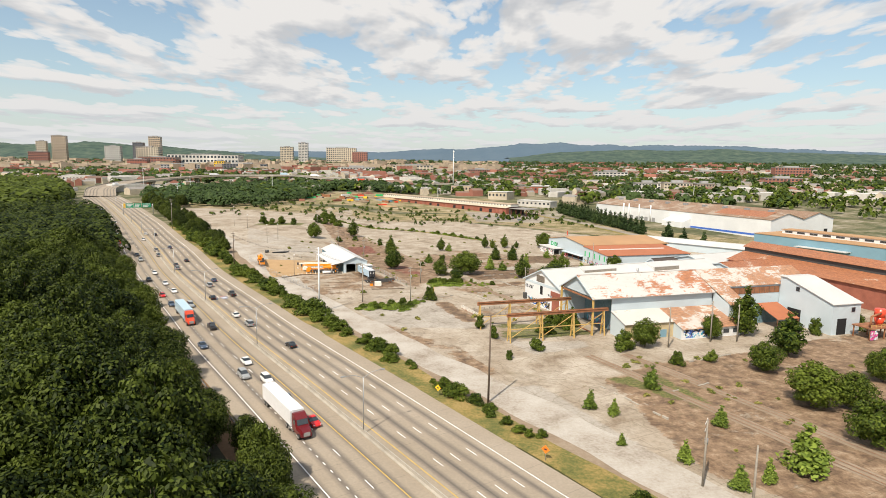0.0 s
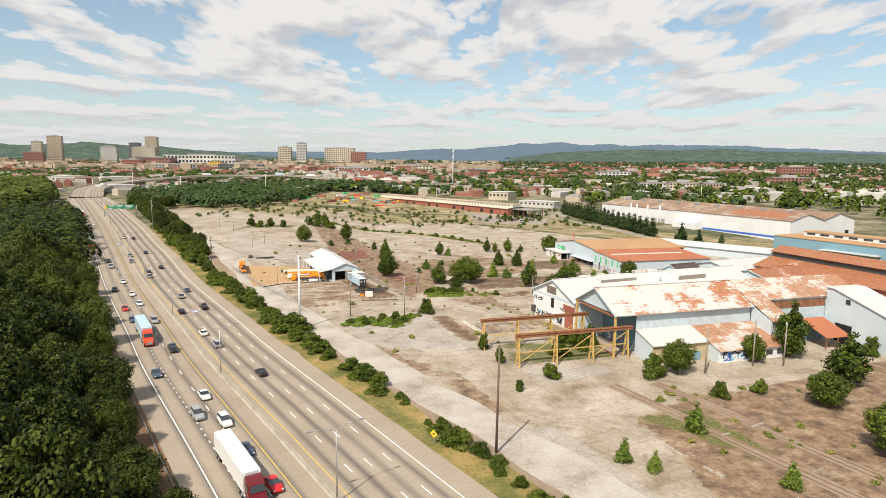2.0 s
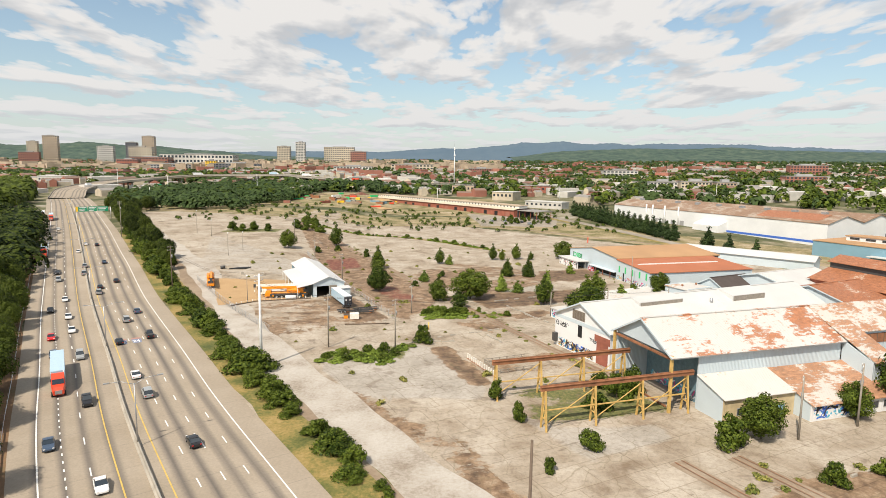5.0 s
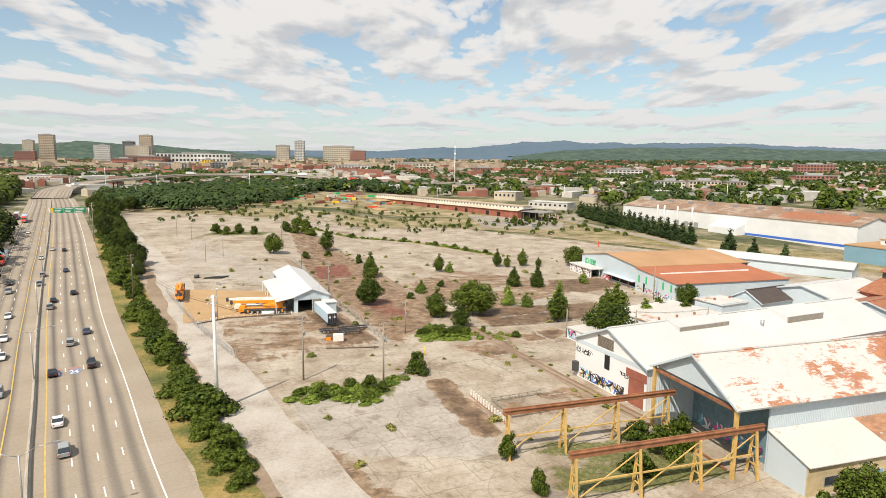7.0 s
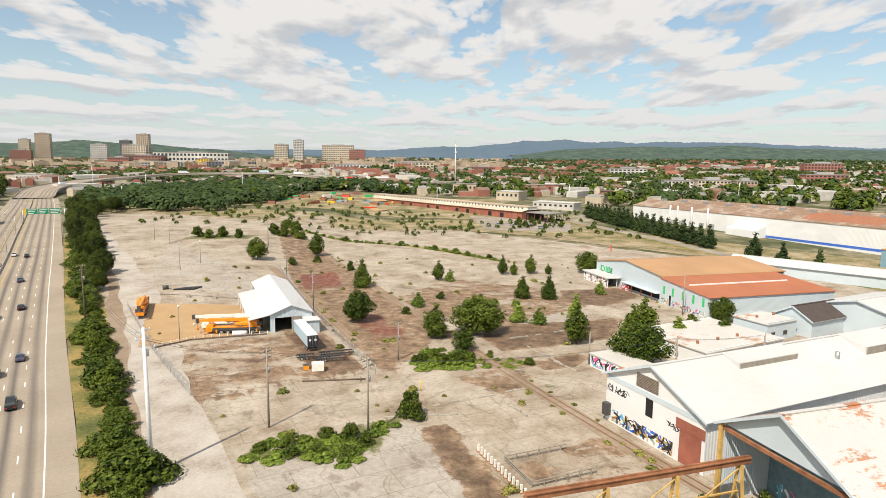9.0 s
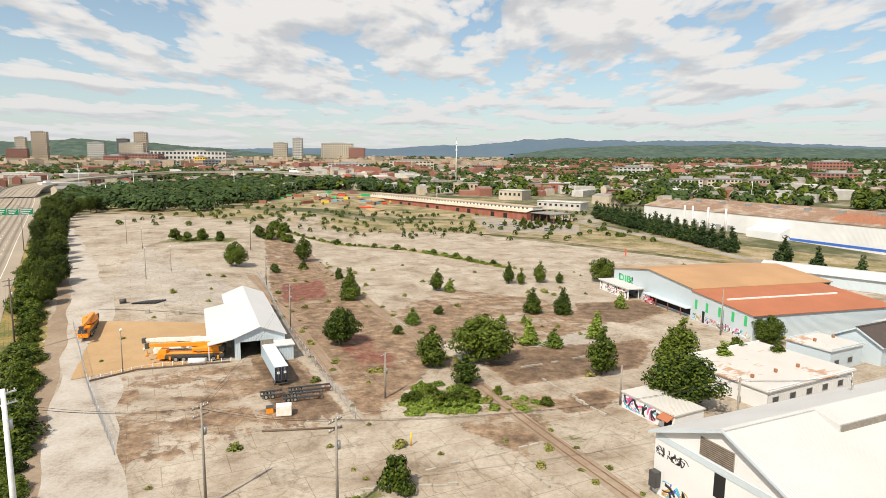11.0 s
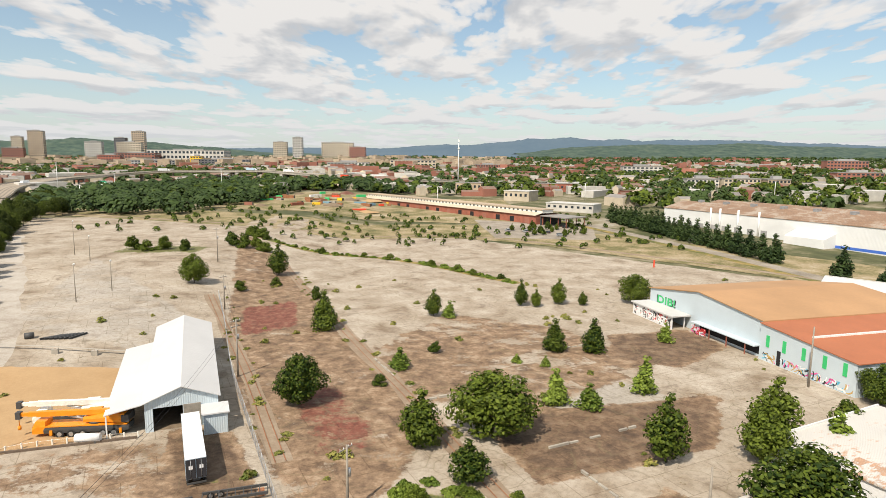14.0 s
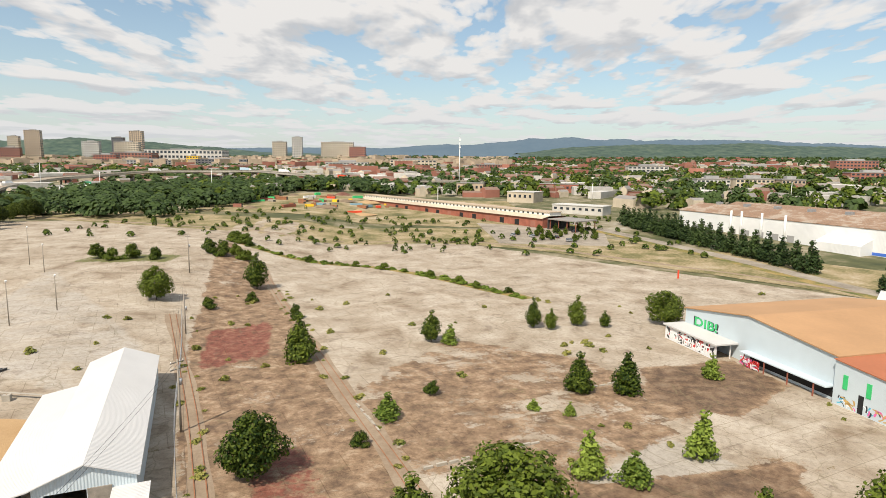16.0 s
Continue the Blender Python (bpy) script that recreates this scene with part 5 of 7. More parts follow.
    part("clerestory", boxed((0, L, 9, 9.3, 11.2, 14.0), (0, L, 18.7, 19, 11.2, 14.0), (0, 0.3, 9.3, 18.7, 8, 14)), "darkgrey", mill, "dark clerestory of broken glass")
    roof_slope(mill, (-0.6, 8.2, 13.8), (L, 8.2, 13.8), (L, 14, 16), (-0.6, 14, 16), "roof_rust")
    roof_slope(mill, (-0.6, 14, 16), (L, 14, 16), (L, 19.8, 13.8), (-0.6, 19.8, 13.8), "roof_rust")
    roof_slope(mill, (-0.5, 19, 11.6), (L, 19, 11.6), (L, 28.8, 8.2), (-0.5, 28.8, 8.2), "roof_rust")
    # blue-walled tan-roofed works behind
    blue = thing("blue_works", pose(196, 388, 0, 0, 0, -62), "long blue-walled works under a flat tan roof", "building")
    part("wall", boxed((0, 110, 0, 0.3, 0, 8.2), (0, 110, 54.7, 55, 0, 8.2), (0, 0.3, 0.3, 54.7, 0, 8.2), (109.7, 110, 0.3, 54.7, 0, 8.2)), "wall_teal", blue)
    part("roof", boxed((-0.3, 110.3, -0.3, 55.3, 8.2, 8.6)), "roof_tan", blue)
    part("clerestory", boxed((8, 100, 16, 26, 8.6, 11.0)), "wall_white", blue)
    part("clerestory_roof", boxed((7.5, 100.5, 15.5, 26.5, 11.0, 11.3)), "roof_tan", blue)
    for k in range(11):
        window(blue, 10 + 8 * k, 16.0, 9.2, 5.0, 1.3)
    part("loading_canopy", boxed((30, 60, -5, 0, 3.6, 4.0)), "roof_white", blue)


build_works()


def build_gantry():
    """Ochre crane runway: two rusted girders on braced trestles running out of the hall."""
    g = thing("crane_runway", Matrix(), "ochre steel crane runway with rusted girders", "gantry")
    u, v = Vector((0.479, -0.878, 0)), Vector((0.878, 0.479, 0))
    for a, b in (((10.3, 174.4), (39.6, 184.3)), ((18.1, 160.8), (48.0, 170.9))):
        A, B = Vector((*a, 0)), Vector((*b, 0))
        d = (B - A).normalized()
        n = Vector((-d.y, d.x, 0))
        top = 7.6
        part("girder", bars([(A - d * 0.8 + Vector((0, 0, top)), B + Vector((0, 0, top)), 0.55, 0.7), (A - d * 0.8 + Vector((0, 0, top + 0.45)), B + Vector((0, 0, top + 0.45)), 0.9, 0.12), (A - d * 0.8 + Vector((0, 0, top + 0.6)), B + Vector((0, 0, top + 0.6)), 0.15, 0.2)]), "rust", g, "rusted runway girder")
        legs = []
        for k in range(4):
            c = A + (B - A) * (k / 3.15)
            legs.append(c)
            for s in (-1, 1):
                part("leg", bars([(c + n * s * 1.1, c + n * s * 0.3 + Vector((0, 0, top - 0.3)), 0.3), ]), "ochre", g)
            part("brace", bars([(c + n * (-0.85) + Vector((0, 0, 2.2)), c + n * 0.85 + Vector((0, 0, 2.2)), 0.15), (c + n * (-0.55) + Vector((0, 0, 4.8)), c + n * 0.55 + Vector((0, 0, 4.8)), 0.15), (c + n * -1 + Vector((0, 0, 0.5)), c + n * 0.6 + Vector((0, 0, 4.6)), 0.1)]), "ochre", g)
        for p, q in zip(legs, legs[1:]):
            part("tie", bars([(p + Vector((0, 0, 3.6)), q + Vector((0, 0, 3.6)), 0.2), (p + Vector((0, 0, 0.8)), q + Vector((0, 0, 6.8)), 0.14)]), "ochre", g)
    # row of short posts and a low frame on the slab
    for k in range(14):
        p = Vector((5.2, 200, 0)).lerp(Vector((11.2, 187.2, 0)), k / 13)
        b = thing("bollard", pose(p.x, p.y, 0.03, 0, 0, 28.6), "short cream-painted post standing on the slab", "post", "row of posts")
        part("shaft", boxed((-0.15, 0.15, -0.15, 0.15, 0, 1.25)), "cream", b)
        part("foot", boxed((-0.3, 0.3, -0.3, 0.3, 0, 0.1)), "rust", b)
    fr = thing("pit_railing", pose(12.4, 189.6, 0.03, 0, 0, 24), "low weathered railing round a sunken pit", "railing")
    for x0, y0, x1, y1 in ((0, 0, 11, 0), (0, 8, 11, 8), (0, 0, 0, 8)):
        part("rail", bars([((x0, y0, 0.9), (x1, y1, 0.9), 0.12), ((x0, y0, 0.45), (x1, y1, 0.45), 0.1)]), "grey_timber", fr)
    for x in range(0, 12, 2):
        for y in (0, 8):
            part("post", boxed((x - 0.08, x + 0.08, y - 0.08, y + 0.08, 0, 1.0)), "grey_timber", fr)


build_gantry()


def text_part(name, body, size, m, mat, parent, ext=0.004, label=""):
    cu = bpy.data.curves.new(name, "FONT")
    cu.body, cu.size, cu.extrude = body, size, ext
    cu.offset = 0.02 * size
    tmp = bpy.data.objects.new(name, cu)
    me = bpy.data.meshes.new_from_object(tmp)
    bpy.data.objects.remove(tmp)
    me.materials.clear()
    me.materials.append(M[mat])
    ob = new(name, me)
    ob.parent, ob.matrix_basis = parent, m
    if label:
        ob["label"] = label
    return ob


def build_depot():
    """The tan and orange roofed depot with the green tag on its gable."""
    m = pose(70.0, 309.0, 0, 0, 0, 17.0)
    d = thing("roofed_depot", m, "long pale blue depot with tan and orange roofs", "building")
    # x along the ridge to the east, y north along the front
    part("wall", slabbed([(0, 0, 0), (0, 43, 0), (0, 43, 7.2), (0, 22, 10.4), (0, 0, 8.4)], (0.3, 0, 0)), "wall_blue", d)
    part("wall", boxed((0.3, 50, 42.7, 43, 0, 7.1)), "wall_blue", d)
    part("wall", slabbed([(50, 0, 0), (50, 43, 0), (50, 43, 7.2), (50, 22, 10.4), (50, 0, 8.4)], (-0.3, 0, 0)), "wall_blue", d)
    part("roof", slabbed([(-0.4, -0.2, 8.45), (-0.4, 22, 10.5), (-0.4, 43.4, 7.25), (-0.4, 43.4, 7.5), (-0.4, 22, 10.75), (-0.4, -0.2, 8.7)], (51, 0, 0)), "roof_tan", d, "tan membrane roof")
    front = part("front_block", slabbed([(-1.0, -24, 0), (-1.0, -0.2, 0), (-1.0, -0.2, 8.2), (-1.0, -24, 6.6)], (0.3, 0, 0)), "wall_blue", d)
    part("wall", boxed((-0.7, 46, -24, -23.7, 0, 6.5)), "wall_blue", d)
    part("wall", slabbed([(46, -23.7, 0), (46, -0.2, 0), (46, -0.2, 8.0), (46, -23.7, 6.5)], (-0.3, 0, 0)), "wall_blue", d)
    part("wall", boxed((-0.7, 0.0, -0.5, -0.2, 0, 8.1)), "wall_blue", d)
    part("roof", slabbed([(-1.3, -24.4, 6.55), (-1.3, -0.1, 8.25), (-1.3, -0.1, 8.45), (-1.3, -24.4, 6.75)], (47.6, 0, 0)), "roof_red", d, "orange-brown roof")
    part("roof_pipe", bars([((2, -11, 7.85), (40, -11, 7.85), 0.4, 0.4)]), "white_steel", d)
    for y in (-2.5, -7, -12, -17, -21.5):
        part("shutter", boxed((-1.1, -1.0, y - 0.45, y + 0.45, 3.4, 6.0)), "green_paint", d, "tall green shutter")
    # door and dock darkness is painted: black plates on the closed front
    part("doorway", boxed((-1.04, -1.0, -6.2, -5.2, 0.1, 3.4)), "black", d)
    part("dock_opening", boxed((-0.05, 0.0, 0.5, 21, 0.6, 2.6)), "black", d, "long dark loading dock")
    part("dock_canopy", boxed((-2.2, 0.0, 0.3, 22, 2.7, 2.95)), "wall_blue", d)
    for y in (3, 9, 15, 20.5):
        part("dock_post", boxed((-2.0, -1.8, y, y + 0.2, 0, 2.7)), "brick", d)
    graffiti(d, -23.5, -1.0, 0.2, 2.0, -1.004, ["aqua_paint", "pink_paint", "white_paint", "black_paint", "ochre"], 21, axis="y", n=70)
    graffiti(d, 16, 21.5, 0.2, 2.2, -0.012 - 2.2, ["pink_paint", "white_paint", "red_paint"], 22, axis="y", n=34)
    # white canopy block with its graffiti front
    c = thing("canopy_block", m @ pose(-5.6, 25.0, 0), "white flat-roofed canopy block sprayed with tall letters", "building")
    part("wall", boxed((0, 0.3, 0, 18, 0, 3.4), (0.3, 5.5, 17.7, 18, 0, 3.4)), "wall_white", c)
    part("roof", boxed((-0.5, 5.55, -0.5, 18.4, 3.4, 3.75)), "roof_white", c)
    part("post", boxed((4, 4.2, 0.2, 0.4, 0, 3.4)), "white_steel", c)
    turn = Matrix(((0, 0, -1, 0), (-1, 0, 0, 0), (0, 1, 0, 0), (0, 0, 0, 1)))
    graffiti(c, 0.4, 17.5, 0.3, 3.1, -0.004, ["red_paint", "white_paint", "black_paint"], 23, axis="y", n=60)
    text_part("letters", "NAIL JERUSET", 2.75, Matrix.Translation((-0.03, 17.7, 0.55)) @ Matrix.Diagonal((1, 0.93, 1, 1)) @ turn, "white_paint", c, 0.01, "tall white sprayed letters")
    text_part("tag", "DIB!", 3.1, Matrix.Translation((-0.02, 40.1, 3.95)) @ turn @ Matrix.Diagonal((1.62, 1, 1, 1)), "black_paint", d, 0.006, "black outline of the tag")
    text_part("tag", "DIB!", 2.8, Matrix.Translation((-0.045, 39.7, 4.08)) @ turn @ Matrix.Diagonal((1.62, 1, 1, 1)), "green_paint", d, 0.01, "green sprayed tag letters")
    # long low white-roofed store behind
    gable_hall("long_store", pose(121, 374, 0, 0, 0, -42), 60, 12, 4.5, 6.5, "wall_blue", "roof_white", "long low store under a white roof", 0.6)


build_depot()


def build_shed():
    """White-roofed crane shed: an open lean-to on its west side, sliding door, annex and trailer."""
    m = pose(-48.2, 264.2, 0, 0, 0, 24.5)
    s = thing("white_shed", m, "white-roofed metal shed with an open sliding door", "shed")
    W, L = 11.0, 47.0
    part("wall", boxed((0, 1.2, 0, 0.2, 0, 5.0), (5.6, W, 0, 0.2, 0, 5.0), (1.2, 5.6, 0, 0.2, 3.9, 5.0)), "wall_blue", s)
    part("gable", slabbed([(0, 0, 5.0), (W, 0, 5.0), (W / 2, 0, 7.1)], (0, 0.2, 0)), "wall_blue", s)
    part("gable", slabbed([(0, L, 5.0), (W, L, 5.0), (W / 2, L, 7.1)], (0, -0.2, 0)), "wall_blue", s)
    part("wall", boxed((0, W, L - 0.2, L, 0, 5.0)), "wall_blue", s)
    part("wall", boxed((W - 0.2, W, 0.2, L - 0.2, 0, 5.0)), "wall_blue", s)
    # west wall in the darkened sheet: shade under the lean roof is in the colour
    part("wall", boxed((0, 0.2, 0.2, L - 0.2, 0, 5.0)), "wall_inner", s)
    part("sliding_door", boxed((5.7, 8.3, -0.16, -0.02, 0.1, 4.0)), "grey_timber", s, "weathered plank sliding door")
    part("inner_floor", boxed((0.3, W - 0.3, 0.3, L - 0.3, 0.0, 0.06)), "silt", s)
    e = 5.0 - 0.4 * 0.38
    part("roof", slabbed([(-0.4, -0.6, e), (W / 2, -0.6, 7.15), (W / 2, L + 0.6, 7.15), (-0.4, L + 0.6, e)], (0, 0, 0.14)), "roof_shed", s)
    part("roof", slabbed([(W / 2, -0.6, 7.15), (W + 0.4, -0.6, e), (W + 0.4, L + 0.6, e), (W / 2, L + 0.6, 7.15)], (0, 0, 0.14)), "roof_shed", s)
    part("lean_roof", slabbed([(-5.6, -0.6, 3.9), (-0.4, -0.6, e), (-0.4, L - 12, e), (-5.6, L - 12, 3.9)], (0, 0, 0.14)), "roof_shed", s)
    for y in range(0, 36, 7):
        part("post", boxed((-5.5, -5.3, y, y + 0.2, 0, 3.95)), "white_steel", s)
    part("annex", boxed((8.6, 12.2, -4.2, -0.1, 0, 3.4)), "wall_blue", s)
    part("annex_roof", boxed((8.3, 12.5, -4.5, 0.0, 3.4, 3.6)), "roof_shed", s)
    # ramp and ballast
    return s


build_shed()


# ---- distance: hills, town, viaduct ----
def build_hills():
    def ridge(name, y0, xs, tops, depth, mat, label, seed):
        bm = bmesh.new()
        rows = []
        n = 480
        for j, (dy, k) in enumerate(((-1.0, 0.0), (-0.55, 0.45), (-0.2, 0.85), (0, 1.0), (0.5, 0.7))):
            row = []
            for i in range(n + 1):
                x = xs[0] + (xs[1] - xs[0]) * i / n
                f = i / n * (len(tops) - 1)
                a = int(min(f, len(tops) - 2))
                h = tops[a] + (tops[a + 1] - tops[a]) * S(f - a, 0, 1)
                h *= 1 + 0.10 * noise.noise((x * 0.006, seed, j * 0.6)) + 0.05 * noise.noise((x * 0.03, seed, j)) + 0.03 * noise.noise((x * 0.11, seed, j))
                y = y0 + dy * depth
                base = gz(x, y) - 8
                row.append(bm.verts.new((x, y, base + (h + 0.0) * k + 8 * k)))
            rows.append(row)
        for a, b in zip(rows, rows[1:]):
            for i in range(n):
                bm.faces.new((a[i], a[i + 1], b[i + 1], b[i])).smooth = True
        tagged(part(name, bm, mat), label, "hill", kind="structure")
    ridge("far_hill", 4450, (-3600, 3600), [95, 70, 60, 54, 60, 56, 84, 128, 112, 118, 100, 84, 76], 500, "hill_far", "ridge on the horizon, coloured blue for haze", 1.0)
    ridge("hill", 3650, (300, 3600), [30, 62, 78, 74, 80, 68, 64, 62, 58, 62, 58], 600, "hill", "wooded green ridge behind the town", 2.0)
    ridge("hill", 3500, (-3600, -700), [90, 112, 98, 84, 102, 84, 60, 30, 20], 500, "hill", "wooded green hill behind the towers", 3.0)


build_hills()


def far_trees(name, zone, count, seed, leaf, size, label, cards=34, card=0.24):
    """Crowns too far off to count: uneven clumps of leaf sprays."""
    rnd = random.Random(seed)
    bm_v, bm_f = [], []
    for _ in range(count):
        x, y = zone(rnd)
        z = gz(x, y)
        w, h = rnd.uniform(0.7, 1.3) * size, rnd.uniform(0.8, 1.25) * size
        for _k in range(cards):
            u = Vector((rnd.gauss(0, 1), rnd.gauss(0, 1), abs(rnd.gauss(0, 1)))).normalized()
            p = Vector((x + u.x * w * 0.55, y + u.y * w * 0.55, z + h * (0.25 + 0.75 * u.z)))
            s = w * card * rnd.uniform(0.65, 1.35)
            n = (u + Vector((rnd.uniform(-0.5, 0.5), rnd.uniform(-0.5, 0.5), rnd.uniform(0, 0.6)))).normalized()
            t = n.orthogonal().normalized()
            b = n.cross(t)
            k0 = len(bm_v)
            bm_v += [tuple(p - t * s), tuple(p + b * s * 0.8), tuple(p + t * s), tuple(p - b * s * 0.8 - n * s * 0.3)]
            bm_f.append((k0, k0 + 1, k0 + 2, k0 + 3))
    me = bpy.data.meshes.new(name)
    me.from_pydata(bm_v, [], bm_f)
    me.materials.append(M[leaf])
    tagged(new(name, me), label, "trees", kind="stuff")


def zone_of(x0, x1, y0, y1, keep=None):
    def f(rnd):
        while True:
            y = y0 + (y1 - y0) * rnd.random() ** 1.0
            x = rnd.uniform(x0, x1) * (y / y1 if x0 < -400 else 1)
            if keep is None or keep(x, y):
                return x, y
    return f


def clear(x, y):
    """Not on the yard, the motorway, the warehouse or the scrap yard."""
    if -560 < x < -150 and 350 < y < 1100:
        s, o = ROAD.near(x, y)
        if -30 < o < 32:
            return False
    if 120 < x < 340 and 400 < y < 680:
        return False
    return not (-165 < x < 130 and y < 800)


def in_patch(x, y):
    return noise.noise((x * 0.006, y * 0.004, 4.4)) > -0.12


deep_at = iter(list(DEEP))
far_trees("deep_wood", lambda r: next(deep_at)[:2], len(DEEP), 21, "leaf_wood", 14, "closed canopy of the wood behind its first trees", 300, 0.055)
far_trees("town_trees", zone_of(-1750, 1750, 640, 2300, lambda x, y: clear(x, y) and in_patch(x, y)), 1900, 1, "leaf", 10.5, "green street trees between the roofs of the town")
far_trees("town_trees", zone_of(-1750, 1750, 640, 2300, lambda x, y: clear(x, y) and in_patch(x + 90, y)), 2100, 17, "leaf_dark", 11, "dark street trees between the roofs of the town")
far_trees("town_trees", zone_of(-2700, 2700, 2100, 3400), 1900, 2, "leaf_dark", 14, "distant dark trees in front of the hills")
far_trees("town_trees", zone_of(150, 700, 560, 1400, lambda x, y: clear(x, y)), 300, 3, "leaf", 12, "green trees behind the long warehouse", 60, 0.16)
far_trees("embankment_trees", zone_of(-330, -70, 700, 880, lambda x, y: y > 715 - 0.1 * (x + 330) and (x < -210 or y > 800) and clear(x, y)), 460, 4, "leaf_dark", 10, "dense dark trees below the viaduct", 50, 0.17)
far_trees("embankment_trees", zone_of(-335, -165, 545, 800, lambda x, y: clear(x, y) and x < -165 - 0.2 * max(0, 640 - y)), 420, 5, "leaf_dark", 10, "dark trees on the slope below the motorway", 60, 0.15)
far_trees("west_wood", zone_of(-760, -330, 330, 900, lambda x, y: not -34 < ROAD.near(x, y)[1] < 34 and x < -0.4 * y - 150), 700, 7, "leaf_wood", 15, "closed canopy of the wood reaching west", 60, 0.14)
far_trees("meadow_bushes", zone_of(-200, 130, 470, 620), 280, 6, "leaf", 2.4, "small bushes in the dry meadow")


def block(bm, x, y, w, d, h, rz, z, roof_h=0.0):
    ca, sa = math.cos(rz), math.sin(rz)
    P = lambda u, v, k: bm.verts.new((x + u * ca - v * sa, y + u * sa + v * ca, z + k))
    b = [P(-w, -d, -2), P(w, -d, -2), P(w, d, -2), P(-w, d, -2)]
    t = [P(-w, -d, h), P(w, -d, h), P(w, d, h), P(-w, d, h)]
    for i in range(4):
        bm.faces.new((b[i], b[(i + 1) % 4], t[(i + 1) % 4], t[i])).material_index = 0
    if roof_h:
        r0, r1 = P(-w, 0, h + roof_h), P(w, 0, h + roof_h)
        for f in ((t[0], t[1], r1, r0), (t[2], t[3], r0, r1)):
            bm.faces.new(f).material_index = 1
        bm.faces.new((t[1], t[2], r1)).material_index = 0
        bm.faces.new((t[3], t[0], r0)).material_index = 0
    else:
        bm.faces.new(t).material_index = 1


def town(name, zone, count, seed, wall, roof, w, h, gable, label):
    rnd = random.Random(seed)
    bm = bmesh.new()
    for _ in range(count):
        x, y = zone(rnd)
        a = rnd.choice((0.5, 2.07, 0.1, 0.9)) + rnd.uniform(-0.1, 0.1)
        ww, hh = rnd.uniform(0.5, 1.5) * w, rnd.uniform(0.6, 1.3) * h
        block(bm, x, y, ww, ww * rnd.uniform(0.35, 0.8), hh, a, gz(x, y), hh * 0.35 if gable else 0)
    tagged(part(name, bm, (wall, roof)), label, "houses", kind="stuff")


for key, c, r in (("t_white", (0.52, 0.50, 0.46), 0.7), ("t_cream", (0.5, 0.43, 0.33), 0.8), ("t_brick", (0.29, 0.12, 0.085), 0.85), ("t_grey", (0.3, 0.3, 0.3), 0.8), ("t_roofgrey", (0.24, 0.225, 0.21), 0.8), ("t_roofbrown", (0.2, 0.13, 0.1), 0.85), ("t_roofwhite", (0.56, 0.55, 0.52), 0.6), ("t_tan", (0.42, 0.33, 0.24), 0.8), ("t_dark", (0.12, 0.12, 0.13), 0.7)):
    M[key] = plain("town_" + key, c, r, world=True, vary=0.3, scale=0.012, grain=0.2)
free = lambda x, y: clear(x, y)
town("town_houses", zone_of(-2000, 2000, 700, 2600, free), 900, 11, "t_cream", "t_roofgrey", 8, 7, True, "small houses of the town with grey roofs")
town("town_houses", zone_of(-2050, 2050, 760, 2700, free), 700, 12, "t_brick", "t_roofbrown", 9, 7, True, "red brick houses of the town")
town("town_sheds", zone_of(-2200, 2200, 720, 2900, free), 900, 13, "t_white", "t_roofwhite", 15, 7, False, "low white commercial roofs of the town")
town("town_sheds", zone_of(-2300, 1500, 1200, 3000, free), 420, 14, "t_brick", "t_roofgrey", 14, 12, False, "brick blocks nearer the centre")
town("town_sheds", zone_of(-2300, 200, 1600, 3000, free), 520, 15, "t_tan", "t_roofwhite", 15, 17, False, "pale office blocks near the centre")


def tower(x, y, w, d, h, rz, wall, label, storeys, bays, name="office_tower", dz=0.0):
    """A town building with a grid of real window openings on its faces."""
    z = gz(x, y) - 3 + dz
    ob = thing(name, pose(x, y, z, 0, 0, rz), label, "building")
    part("wall", boxed((-w / 2, w / 2, -d / 2, d / 2, 0, h)), wall, ob)
    part("roof", boxed((-w / 2 - 0.4, w / 2 + 0.4, -d / 2 - 0.4, d / 2 + 0.4, h, h + 1.2)), "t_roofgrey", ob)
    part("plant_room", boxed((-w * 0.2, w * 0.2, -d * 0.2, d * 0.2, h + 1.2, h + 4.5)), "t_grey", ob)
    sh = h / storeys
    nb = max(2, int(bays * d / w))
    bm = bmesh.new()
    for k in range(storeys):
        z0 = k * sh + sh * 0.3
        for i in range(bays):
            a = -w / 2 + w * (i + 0.2) / bays
            box(bm, a, a + w / bays * 0.6, -d / 2 - 0.15, -d / 2, z0, z0 + sh * 0.5)
        for i in range(nb):
            a = -d / 2 + d * (i + 0.2) / nb
            box(bm, w / 2, w / 2 + 0.15, a, a + d / nb * 0.6, z0, z0 + sh * 0.5)
    part("window_grid", bm, "glass", ob)["kind"] = "stuff"


tower(-1665, 2500, 52, 36, 118, 20, "t_tan", "tall brown office tower of the town centre", 18, 7)
tower(-1735, 2490, 36, 30, 95, 20, "t_cream", "cream office tower beside a taller one", 12, 6)
tower(-1700, 2420, 70, 30, 52, 20, "t_brick", "broad red brick office block", 8, 10)
tower(-1290, 2560, 46, 34, 118, 12, "t_tan", "tan hotel tower of the town centre", 15, 6)
tower(-1330, 2500, 40, 32, 92, 12, "t_dark", "dark glass office tower of the centre", 14, 6)
tower(-1250, 2420, 84, 34, 74, 12, "t_cream", "pale office slab with dark window bands", 9, 9)
tower(-1450, 2520, 60, 34, 78, 15, "t_white", "white office block of the town centre", 9, 8)
tower(-690, 2700, 40, 30, 96, 5, "t_white", "white apartment tower of the town", 14, 6)
tower(-770, 2720, 56, 30, 78, 5, "t_cream", "cream apartment block of the town", 10, 8)
